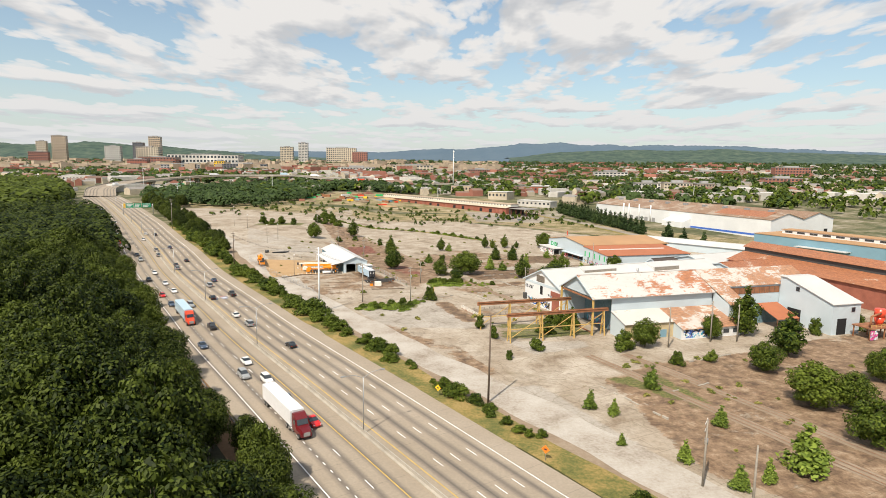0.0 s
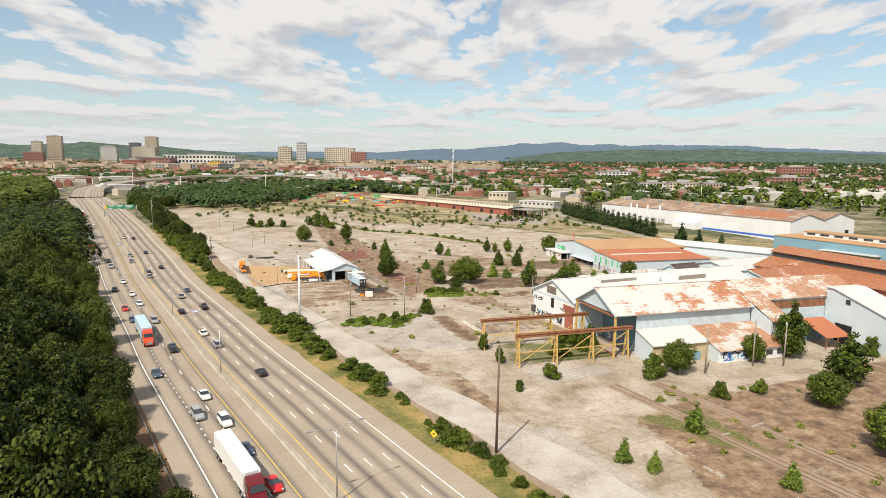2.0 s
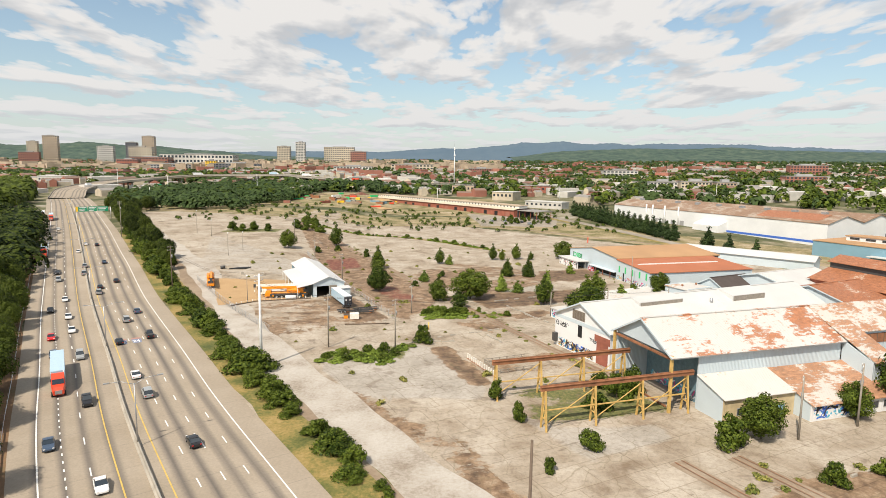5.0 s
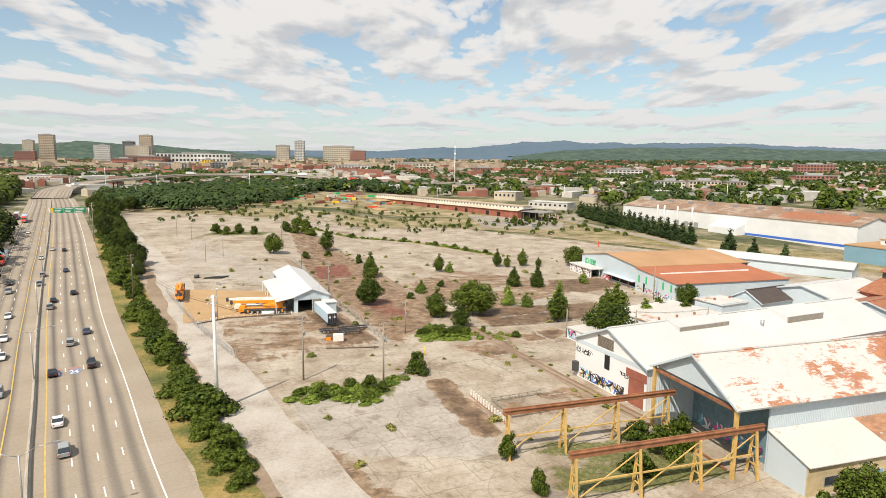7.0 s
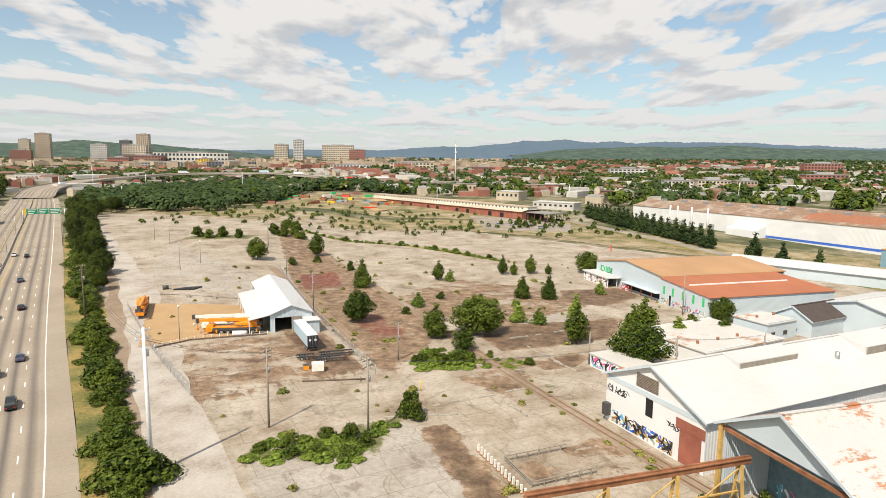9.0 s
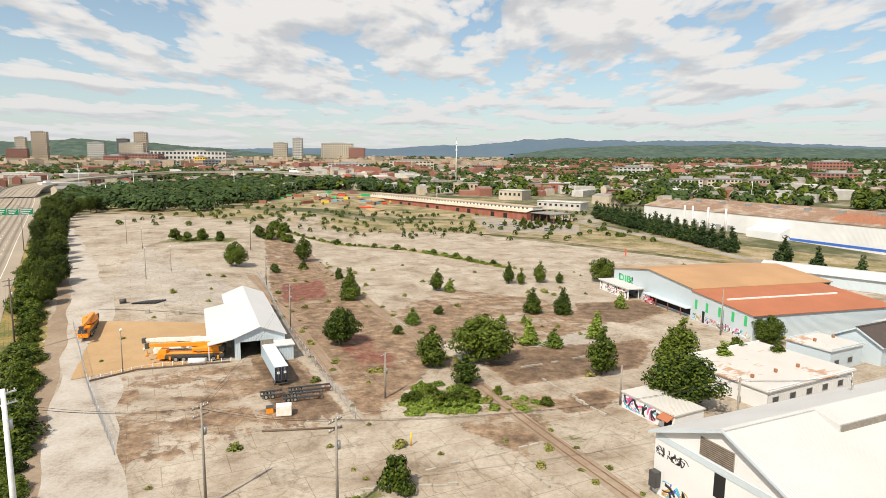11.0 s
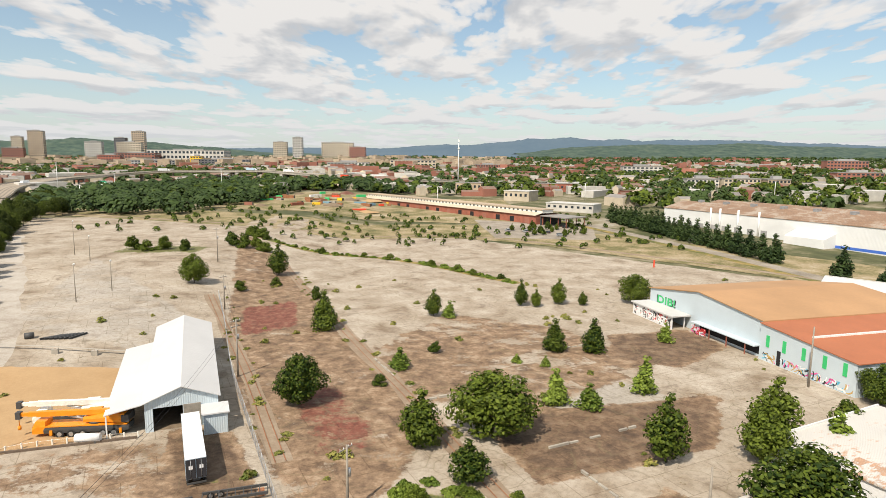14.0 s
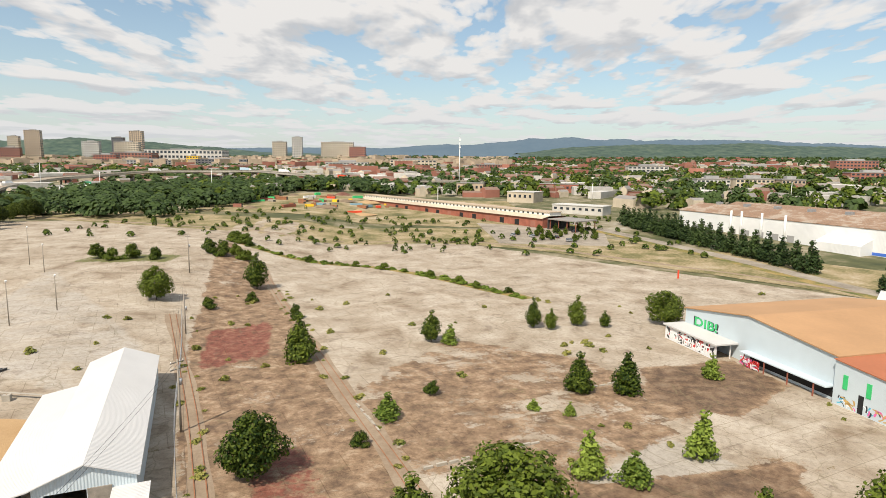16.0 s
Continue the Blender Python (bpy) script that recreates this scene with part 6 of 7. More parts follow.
tower(-480, 2500, 120, 40, 72, 4, "t_cream", "broad pale hospital block with many windows", 9, 14)
tower(-400, 2480, 60, 40, 55, 4, "t_brick", "red brick wing of a hospital", 7, 8)
tower(-650, 1640, 26, 24, 30, 10, "yellow_sign", "yellow-fronted parking building of the town", 5, 4)
tower(-590, 1650, 130, 26, 22, 10, "t_dark", "dark glazed low office block", 4, 16)
tower(-760, 1640, 110, 26, 20, 10, "t_grey", "grey glazed low office block", 4, 14)
tower(-960, 1800, 56, 34, 32, 12, "brick", "red brick warehouse block of the town", 4, 8)
tower(-900, 2150, 240, 90, 44, 8, "t_white", "long white arena with a shallow roof", 3, 20, "arena")
tower(-1020, 2050, 120, 60, 36, 8, "t_brick", "red brick hall beside the arena", 4, 12, "arena_hall")
tower(-250, 1500, 90, 30, 18, 4, "t_white", "white low office block of the town", 3, 12)
tower(-120, 1650, 110, 40, 20, 4, "t_cream", "cream low office block of the town", 3, 12)
tower(60, 1600, 60, 26, 16, 3, "t_brick", "red brick school building of the town", 3, 10)
tower(330, 1300, 70, 24, 20, -4, "t_white", "white apartment building with a pink end", 4, 9, "apartment_building")
tower(286, 905, 36, 20, 16, -6, "t_white", "white apartment building with many windows", 4, 8, "apartment_building")
tower(325, 890, 40, 20, 17, -6, "t_cream", "cream apartment building with many windows", 4, 9, "apartment_building")
tower(357, 872, 24, 22, 17, -6, "t_tan", "tan apartment building with many windows", 4, 6, "apartment_building")
tower(560, 1050, 60, 24, 18, -8, "t_brick", "red brick apartment building with windows", 4, 10, "apartment_building")
tower(820, 1500, 80, 30, 26, -10, "t_brick", "red brick school building of the town", 4, 12, "school_building")
tower(700, 1650, 200, 70, 12, -6, "t_white", "long white distribution shed with flat roof", 2, 20, "distribution_shed")


def build_warehouse():
    """The very long white warehouse with a brown twin-pitched roof."""
    m = pose(140, 590, gz(140, 590) - 3.2, 0, 0, -64)
    w = thing("long_warehouse", m, "very long white warehouse with a weathered brown roof", "building")
    L, W, e, pk = 189, 68, 12.6, 17.0
    for a, b, mid in ((0, W / 2, W / 4), (W / 2, W, 3 * W / 4)):
        part("gable", slabbed([(L, a, -4), (L, b, -4), (L, b, e), (L, mid, pk), (L, a, e)], (-0.4, 0, 0)), "wall_white", w)
        part("gable", slabbed([(0, a, -4), (0, b, -4), (0, b, e), (0, mid, pk), (0, a, e)], (0.4, 0, 0)), "wall_white", w)
        roof_slope(w, (-0.6, a - 0.3, e), (L + 0.6, a - 0.3, e), (L + 0.6, mid, pk), (-0.6, mid, pk), "roof_brown", 0.3)
        roof_slope(w, (-0.6, mid, pk), (L + 0.6, mid, pk), (L + 0.6, b - 0.0, e), (-0.6, b - 0.0, e), "roof_brown", 0.3)
    part("wall", boxed((0.4, L - 0.4, 0, 0.4, -4, e)), "wall_white", w)
    part("wall", boxed((0.4, L - 0.4, W - 0.4, W, -4, e)), "wall_white", w)
    part("blue_stripe", boxed((112, 186, -0.06, 0.0, 0.6, 2.0)), "blue_paint", w, "blue painted stripe along the wall")
    part("rust_patch_roof", slabbed([(L - 52, 0.5, e + 0.36), (L - 8, 0.5, e + 0.36), (L - 8, W / 4 - 1, pk + 0.3), (L - 52, W / 4 - 1, pk + 0.3)], (0, 0, 0.06)), "roof_rust", w, "rust-brown patched roof sheets")
    part("loading_annex", slabbed([(96, -9, 0), (96, 0, 0), (96, 0, 8), (96, -9, 5)], (22, 0, 0)), "wall_white", w)
    for k in range(9):
        part("roof_vent", boxed((14 + 20 * k, 17 + 20 * k, W / 4 - 1.5, W / 4 + 1.5, pk - 0.4, pk + 1.6)), "galv", w)
    for x in (40, 47, 60, 74):
        part("flue", tubes(((x, -1.0, 0), (x, -1.0, 15.5), 0.6)), "white_steel", w)
    for k in range(8):
        part("dock_door", boxed((12 + 9 * k, 16 + 9 * k, -0.1, 0.0, 0.6, 5)), "t_grey", w)
    part("doorway", boxed((L, L + 0.05, 16, 19, 0, 4)), "black", w)
    part("doorway", boxed((L, L + 0.05, 58, 62, 0, 5)), "black", w)


build_warehouse()


def build_viaduct():
    """The motorway climbs onto a viaduct on piers that crosses behind the yard."""
    ln = Line([(-405, 672), (-452, 765), (-446, 860), (-372, 935), (-256, 955), (-184, 945), (-118, 935), (-20, 960), (120, 1010)])
    marks = (0, 105, 200, 306, 424, 497, 564, 665, 814)
    tops = (9.0, 15.5, 22.0, 28.5, 29.9, 25.6, 20.9, 19.5, 19.5)

    def top(s):
        for k in range(len(marks) - 1):
            if s <= marks[k + 1]:
                return tops[k] + (tops[k + 1] - tops[k]) * S(s, marks[k], marks[k + 1]) * 0.3 + (tops[k + 1] - tops[k]) * 0.7 * (s - marks[k]) / (marks[k + 1] - marks[k])
        return tops[-1]
    v = thing("viaduct", Matrix(), "long concrete motorway viaduct on round piers", "bridge", kind="structure")
    part("deck", ribbon(ln, 0, ln.length, (-16, 16), 0, 10, height=top), "road", v)
    part("soffit", ribbon(ln, 0, ln.length, (-14, 14), -2.0, 10, height=top), "concrete", v)
    part("edge_beam", ribbon(ln, 0, ln.length, (14, 16, 16.1, 16.4), (-2.0, -1.2, 1.0, 1.0), 10, height=top), "concrete", v)
    part("edge_beam", ribbon(ln, 0, ln.length, (-16.4, -16.1, -16, -14), (1.0, 1.0, -1.2, -2.0), 10, height=top), "concrete", v)
    s = 60
    while s < ln.length - 10:
        p, r, d = ln.at(s)
        for o in (-9, 0, 9):
            q = p + r * o
            part("pier", tubes(((q.x, q.y, gz(q.x, q.y) - 2), (q.x, q.y, top(s) - 2.5), 0.9)), "concrete", v)
        a, b = p + r * -12, p + r * 12
        part("crosshead", bars([((a.x, a.y, top(s) - 2.9), (b.x, b.y, top(s) - 2.9), 1.6, 1.6)]), "concrete", v)
        s += 36
    # lorries and cars on the deck, nose along it
    for s, o, col, lab in ((120, 6, "trailer_white", "white"), (300, 6, "trailer_white", "white"), (410, 5, "trailer_blue", "pale blue"), (455, -6, "trailer_white", "white"), (540, 6, "cab_red", "red")):
        p, r, d = ln.at(s)
        q = p + r * o
        t = thing("box_lorry", pose(q.x, q.y, top(s) + 0.05, 0, 0, math.degrees(math.atan2(d.y, d.x))), lab + " box lorry driving on the viaduct", "truck", "lorries on the viaduct")
        part("box", boxed((-6, 5, -1.3, 1.3, 1.0, 4.0)), col, t)
        part("cab", hull(bmesh.new(), [(5.4, 1.2, 1.1, 0.6, 3.2), (6.6, 1.2, 1.0, 0.5, 3.0), (7.4, 1.1, 1.0, 0.5, 1.8), (8.2, 1.0, 0.9, 0.5, 1.5)]), "trailer_white", t)
        wheels(t, [(x, y) for x in (-4.5, 3.5, 7) for y in (-1, 1)], 0.5, 0.35)
    # grass cone of the slip road below it
    tagged(part("slip_lawn", blot(-330, 905, 70, 42, 20, 2.5, 0.2, 3, 48, 6), "grass"), "sunlit grass slope inside the slip road", "lawn", kind="structure")




# ---- poles, signs and vehicles ----
def utility_pole(x, y, h, label, mat="timber", arms=2, lean=0.0, r=0.17, name="utility_pole", rz=60):
    ob = thing(name, on(x, y, rz), label, "pole", "utility poles")
    part("mast", tubes(((0, 0, -0.5), (lean, 0, h), r * 1.25, r * 0.75)), mat, ob)
    for k in range(arms):
        z = h - 0.5 - 1.1 * k
        part("crossarm", bars([((-1.2, 0.15, z), (1.2, 0.15, z), 0.12, 0.14)]), mat, ob)
        for xx in (-1.05, -0.45, 0.45, 1.05):
            part("insulator", tubes(((xx, 0.15, z + 0.05), (xx, 0.15, z + 0.3), 0.06, 0.04, 6)), "white_steel", ob)
    if arms:
        part("transformer", tubes(((0.35, 0, h - 4.2), (0.35, 0, h - 3.2), 0.26)), "galv", ob)
    return ob


utility_pole(10.1, 117.0, 18.8, "tall dark timber pole beside the gravel way", arms=0, lean=0.25, r=0.2)
utility_pole(-42.4, 190.6, 22.0, "tall white steel pole at the yard's edge", "white_steel", 2, r=0.3)
utility_pole(-98.5, 264.5, 17.5, "dark timber pole at the yard's edge", arms=2, r=0.18)
for x, y, h, arms in ((-30.5, 207, 14, 2), (-13.1, 205, 13.5, 2), (-43, 290, 12, 2), (-66, 341, 10, 1), (31.8, 243.4, 7.6, 0), (70.4, 291, 12.3, 0), (-12, 244, 9, 1), (45, 226, 12, 2), (62, 226, 13, 2), (62, 159, 11.5, 1), (76, 165, 12, 2), (84, 166, 11, 1), (42, 85.5, 11, 2), (46, 78, 10.5, 0), (-92, 400, 13, 1), (-184, 384, 20, 2)):
    utility_pole(x, y, h, "weathered grey timber pole standing in the yard", "grey_timber", arms)
for x, y, h in ((-68.2, 254.5, 9), (-106, 336, 10.5), (-104, 350, 9), (-150, 403, 13), (-137, 392, 9)):
    ob = thing("yard_lamp", on(x, y), "thin floodlight pole standing in the yard", "lamp")
    part("mast", tubes(((0, 0, -0.3), (0, 0, h), 0.13, 0.09)), "grey_timber", ob)
    part("lamp_head", tubes(((0, 0, h), (0.1, 0, h + 0.25), 0.18, 0.3), ((0.1, 0, h + 0.25), (0.2, 0, h + 0.5), 0.3, 0.25)), "white_steel", ob)


def motorway_lamp(s, o, rz):
    p, r, d = ROAD.at(s)
    q = p + r * o
    ob = thing("street_lamp", on(q.x, q.y, math.degrees(math.atan2(r.y, r.x))), "tall galvanised motorway lamp on the median", "street lamp", "motorway lamps")
    part("mast", tubes(((0, 0, 0), (0, 0, 11), 0.13, 0.08)), "galv", ob)
    for k in (-1, 1):
        part("arm", tubes(((0, 0, 10.8), (k * 1.8, 0, 11.6), 0.05), ((k * 1.8, 0, 11.6), (k * 3.6, 0, 11.7), 0.05)), "galv", ob)
        part("lamp_head", boxed((min(k * 3.5, k * 4.4), max(k * 3.5, k * 4.4), -0.15, 0.15, 11.62, 11.8)), "galv", ob)


s0 = ROAD.near(-50, 151)[0]
for k in range(-1, 8):
    motorway_lamp(s0 + 62 * k, 0, 0)


def build_sign_gantry():
    s = ROAD.near(-262, 462)[0]
    p, r, d = ROAD.at(s)
    ob = thing("sign_gantry", on(p.x, p.y, math.degrees(math.atan2(r.y, r.x))), "overhead gantry with green motorway signs", "road sign")
    for x in (0.6, 22):
        part("post", tubes(((x, 0, -0.3), (x, 0, 8.5), 0.25)), "galv", ob)
    part("truss", bars([((0.6, 0, 7.6), (22, 0, 7.6), 0.2), ((0.6, 0, 6.4), (22, 0, 6.4), 0.2)] + [((0.6 + k * 2.14, 0, 6.4 + 1.2 * (k % 2)), (0.6 + (k + 1) * 2.14, 0, 7.6 - 1.2 * (k % 2)), 0.1) for k in range(10)]), "galv", ob)
    for x0, x1 in ((2.5, 8.0), (8.4, 13.6), (14.0, 20.5)):
        b = part("sign_board", boxed((x0, x1, -0.25, -0.15, 5.6, 9.0)), "green_sign", ob)
        for k in range(3):
            part("legend", boxed((x0 + 0.6, x1 - 0.6 - 0.7 * k, -0.262, -0.254, 8.1 - 1.0 * k, 8.5 - 1.0 * k)), "white_paint", b)
    part("exit_tab", boxed((0.9, 2.3, -0.25, -0.15, 5.6, 9.0)), "yellow_sign", ob)


build_sign_gantry()


def small_sign(x, y, mat, label, rz):
    ob = thing("warning_sign", on(x, y, rz), label, "road sign")
    part("post", tubes(((0, 0, -0.2), (0, 0, 2.4), 0.05)), "galv", ob)
    part("plate", slabbed([(0, -0.06, 1.3), (0.75, -0.06, 2.05), (0, -0.06, 2.8), (-0.75, -0.06, 2.05)], (0, -0.03, 0)), mat, ob)
    part("legend", boxed((-0.2, 0.2, -0.1, -0.094, 1.9, 2.2)), "black_paint", ob)


small_sign(-0.5, 119.5, "yellow_sign", "yellow diamond warning sign on the verge", -30)
small_sign(18.5, 92.5, "orange_sign", "orange diamond roadworks sign on the verge", -30)
p_, r_, d_ = ROAD.at(ROAD.near(-90, 200)[0])
for o in (3.9, 7.3):
    q_ = p_ + r_ * o + d_ * 4
    ob = tagged(thing("route_shield", on(q_.x, q_.y, math.degrees(math.atan2(d_.y, d_.x)) - 90, 0.122), "faded red and blue route shield painted on the lane", "road marking"), kind="structure")
    part("field", slabbed([(-0.95, -3.2, 0), (0.95, -3.2, 0), (1.2, 0.6, 0), (0.0, 0.6, 0), (-1.2, 0.6, 0)], (0, 0, 0.006)), "worn_blue", ob)
    part("crown", slabbed([(-1.2, 0.65, 0), (1.2, 0.65, 0), (1.0, 2.2, 0), (-1.0, 2.2, 0)], (0, 0, 0.006)), "worn_red", ob)
    text_part("numerals", "24", 2.4, Matrix.Translation((-1.0, -2.4, 0.012)) @ Matrix.Diagonal((0.72, 1.3, 1, 1)), "white_paint", ob, 0.002)


def wheels(ob, spots, r, w):
    for x, y in spots:
        wl = part("wheel", tubes(((x, y - w / 2, r), (x, y + w / 2, r), r, r, 14)), "rubber", ob)
        part("rim", tubes(((x, y - w / 2 - 0.01, r), (x, y + w / 2 + 0.01, r), r * 0.58, r * 0.58, 10)), "galv", wl)


def hull(bm, stations, inset=0.0):
    """A body lofted through cross sections: (x, half width low, half width high, z low, z high)."""
    last = None
    for x, a, b, z0, z1 in stations:
        zm = z0 + (z1 - z0) * 0.55
        row = [bm.verts.new(p) for p in ((x, -a * 0.94, z0), (x, -a, zm), (x, -b, z1), (x, b, z1), (x, a, zm), (x, a * 0.94, z0))]
        if last:
            for i in range(6):
                bm.faces.new((last[i], last[(i + 1) % 6], row[(i + 1) % 6], row[i]))
        else:
            bm.faces.new(row[::-1])
        last = row
    bm.faces.new(last)
    bmesh.ops.recalc_face_normals(bm, faces=bm.faces[:])
    return bm


def make_car(kind, paint, label):
    ob = thing({"sedan": "car", "suv": "suv", "pickup": "pickup_truck"}[kind], Matrix(), label, "car", "traffic on the motorway")
    L = {"sedan": 4.7, "suv": 4.8, "pickup": 5.7}[kind]
    h = {"sedan": 0.92, "suv": 1.08, "pickup": 1.1}[kind]
    top = {"sedan": 1.45, "suv": 1.78, "pickup": 1.85}[kind]
    f = L / 2
    part("body", hull(bmesh.new(), [(-f, 0.78, 0.7, 0.38, h - 0.12), (-f + 0.25, 0.88, 0.8, 0.28, h), (-f + 1.4, 0.92, 0.84, 0.26, h + 0.02), (f - 1.6, 0.92, 0.84, 0.26, h + 0.02), (f - 0.35, 0.88, 0.76, 0.28, h - 0.12), (f, 0.74, 0.62, 0.38, h - 0.3)]), paint, ob)
    a, b, c, d = {"sedan": (-f + 0.75, -f + 1.45, f - 2.35, f - 1.45), "suv": (-f + 0.1, -f + 0.45, f - 2.2, f - 1.4), "pickup": (-f + 2.1, -f + 2.25, f - 2.3, f - 1.6)}[kind]
    part("window", hull(bmesh.new(), [(a, 0.84, 0.80, h - 0.05, h + 0.02), (b, 0.8, 0.66, h - 0.05, top - 0.05), (c, 0.8, 0.66, h - 0.05, top - 0.05), (d, 0.84, 0.78, h - 0.05, h + 0.02)]), "glass", ob)
    part("cabin_roof", hull(bmesh.new(), [(b - 0.05, 0.68, 0.6, top - 0.06, top - 0.01), (b + 0.3, 0.7, 0.62, top - 0.06, top + 0.02), (c - 0.2, 0.7, 0.62, top - 0.06, top + 0.02), (c + 0.08, 0.68, 0.6, top - 0.06, top - 0.01)]), paint, ob)
    if kind == "pickup":
        part("load_bed", boxed((-f + 0.2, -f + 1.9, -0.7, 0.7, h + 0.02, h + 0.04)), "darkgrey", ob)
    for y in (-0.62, 0.62):
        part("headlight", boxed((f - 0.12, f - 0.01, y - 0.16, y + 0.16, 0.6, 0.74)), "white_steel", ob)
        part("tail_light", boxed((-f - 0.01, -f + 0.1, y - 0.14, y + 0.14, 0.66, 0.82)), "car_red", ob)
    wheels(ob, [(x, y) for x in (-f + 0.95, f - 0.95) for y in (-0.82, 0.82)], 0.34, 0.22)
    return ob


def make_truck(cab, trailer, label):
    ob = thing("semi_truck", Matrix(), label, "truck", "traffic on the motorway")
    part("trailer_box", boxed((-9.8, 6.3, -1.3, 1.3, 1.15, 4.1)), trailer, ob)
    part("trailer_roof", boxed((-9.75, 6.25, -1.25, 1.25, 4.1, 4.14)), "trailer_blue" if trailer == "trailer_blue" else "trailer_white", ob)
    part("chassis", boxed((-9.4, 9.6, -0.5, 0.5, 0.75, 1.1)), "darkgrey", ob)
    part("cab", hull(bmesh.new(), [(6.75, 1.22, 1.15, 0.9, 3.9), (7.4, 1.25, 1.1, 0.8, 3.95), (8.6, 1.25, 1.1, 0.7, 3.2), (9.0, 1.22, 1.05, 0.7, 2.15), (10.6, 1.05, 0.85, 0.6, 1.9), (11.0, 0.95, 0.8, 0.6, 1.5)]), cab, ob)
    part("windscreen", slabbed([(8.66, -1.0, 3.1), (8.66, 1.0, 3.1), (9.02, 1.0, 2.2), (9.02, -1.0, 2.2)], (0.03, 0, 0.02)), "glass", ob)
    for y in (-1.24, 1.24):
        part("side_window", boxed((7.5, 8.4, y - 0.03, y + 0.03, 2.2, 3.0)), "glass", ob)
        part("fuel_tank", tubes(((5.2, y * 0.8, 0.75), (6.8, y * 0.8, 0.75), 0.32)), "galv", ob)
        part("exhaust", tubes(((6.65, y * 0.85, 1.0), (6.65, y * 0.85, 4.2), 0.09)), "galv", ob)
    part("grille", boxed((10.98, 11.04, -0.6, 0.6, 0.75, 1.5)), "galv", ob)
    wheels(ob, [(x, y) for x in (-8.6, -7.3, 4.0, 5.3, 9.9) for y in (-1.08, 1.08)], 0.5, 0.4)
    return ob


build_viaduct()
CARS = {}


def drive(key, x, y, back=False, snap=None):
    s, o = ROAD.near(x, y)
    p, r, d = ROAD.at(s)
    q = p + r * (o if snap is None else snap)
    d = -d if back else d
    m = pose(q.x, q.y, gz(q.x, q.y) + 0.12, 0, 0, math.degrees(math.atan2(d.y, d.x)))
    if key not in CARS:
        kind, paint, lab = key
        CARS[key] = make_truck(paint, lab[0], lab[1]) if kind == "truck" else make_car(kind, paint, lab)
        CARS[key].matrix_basis = m
    else:
        copy_thing(CARS[key], m)


WHITE, BLACK, GREY, BLUE, RED = (("sedan", "car_white", "white sedan driving on the motorway"), ("sedan", "car_black", "black sedan driving on the motorway"), ("suv", "car_grey", "grey estate driving on the motorway"), ("sedan", "car_blue", "dark blue sedan driving on the motorway"), ("sedan", "car_red", "bright red sedan driving on the motorway"))
SUVW, PICK = ("suv", "car_white", "white off-roader driving on the motorway"), ("pickup", "car_black", "black pickup driving on the motorway")
TR_RED, TR_MAR = ("truck", "cab_red", ("trailer_blue", "orange-red lorry with a pale blue box trailer")), ("truck", "cab_maroon", ("trailer_white", "maroon lorry with a white box trailer"))
drive(TR_RED, -82.6, 179.6, True)
drive(PICK, -69.3, 168.2, True)
drive(GREY, -87.5, 194.7, True)
drive(BLUE, -94.6, 195.6, True)
drive(RED, -104.4, 209.1, True)
drive(WHITE, -103.6, 216.4, True)
drive(WHITE, -113.8, 230.5, True)
drive(BLACK, -124.1, 237.5, True)
drive(WHITE, -48.4, 138.0, True)
drive(GREY, -45.6, 128.4, True)
drive(SUVW, -39.4, 125.8, True)
drive(BLUE, -31.7, 115.1, True)
drive(RED, -23.8, 104.4, True)
drive(TR_MAR, -29.6, 106.5, True)
drive(BLUE, -64.3, 149.9, True)
drive(TR_RED, -189.0, 328.4, True)
drive(TR_MAR, -294.1, 477.9, True)
drive(TR_RED, -277.0, 462.0, True)
drive(GREY, -150.1, 280.1, True)
drive(WHITE, -129.3, 252.4, True)
drive(BLACK, -157.4, 290.5, True)
drive(WHITE, -235.1, 407.3, True)
drive(BLACK, -216.2, 372.6, True)
drive(GREY, -59.7, 172.6, False)
drive(PICK, -80.3, 213.2, False)
drive(BLACK, -84.9, 206.8, False)
drive(BLUE, -97.5, 238.8, False)
drive(GREY, -95.0, 228.2, False)
drive(BLACK, -41.3, 152.3, False)
drive(GREY, -124.7, 263.8, False)
drive(BLACK, -128.0, 280.5, False)
drive(BLUE, -150.6, 311.0, False)
drive(GREY, -153.8, 302.4, False)
drive(WHITE, -188.6, 358.8, False)
drive(BLACK, -181.8, 357.2, False)
drive(WHITE, -178.7, 337.2, False)
drive(WHITE, -67.7, 183.0, False)
drive(BLACK, -128.7, 271.3, False)
drive(GREY, -146.7, 290.5, False)



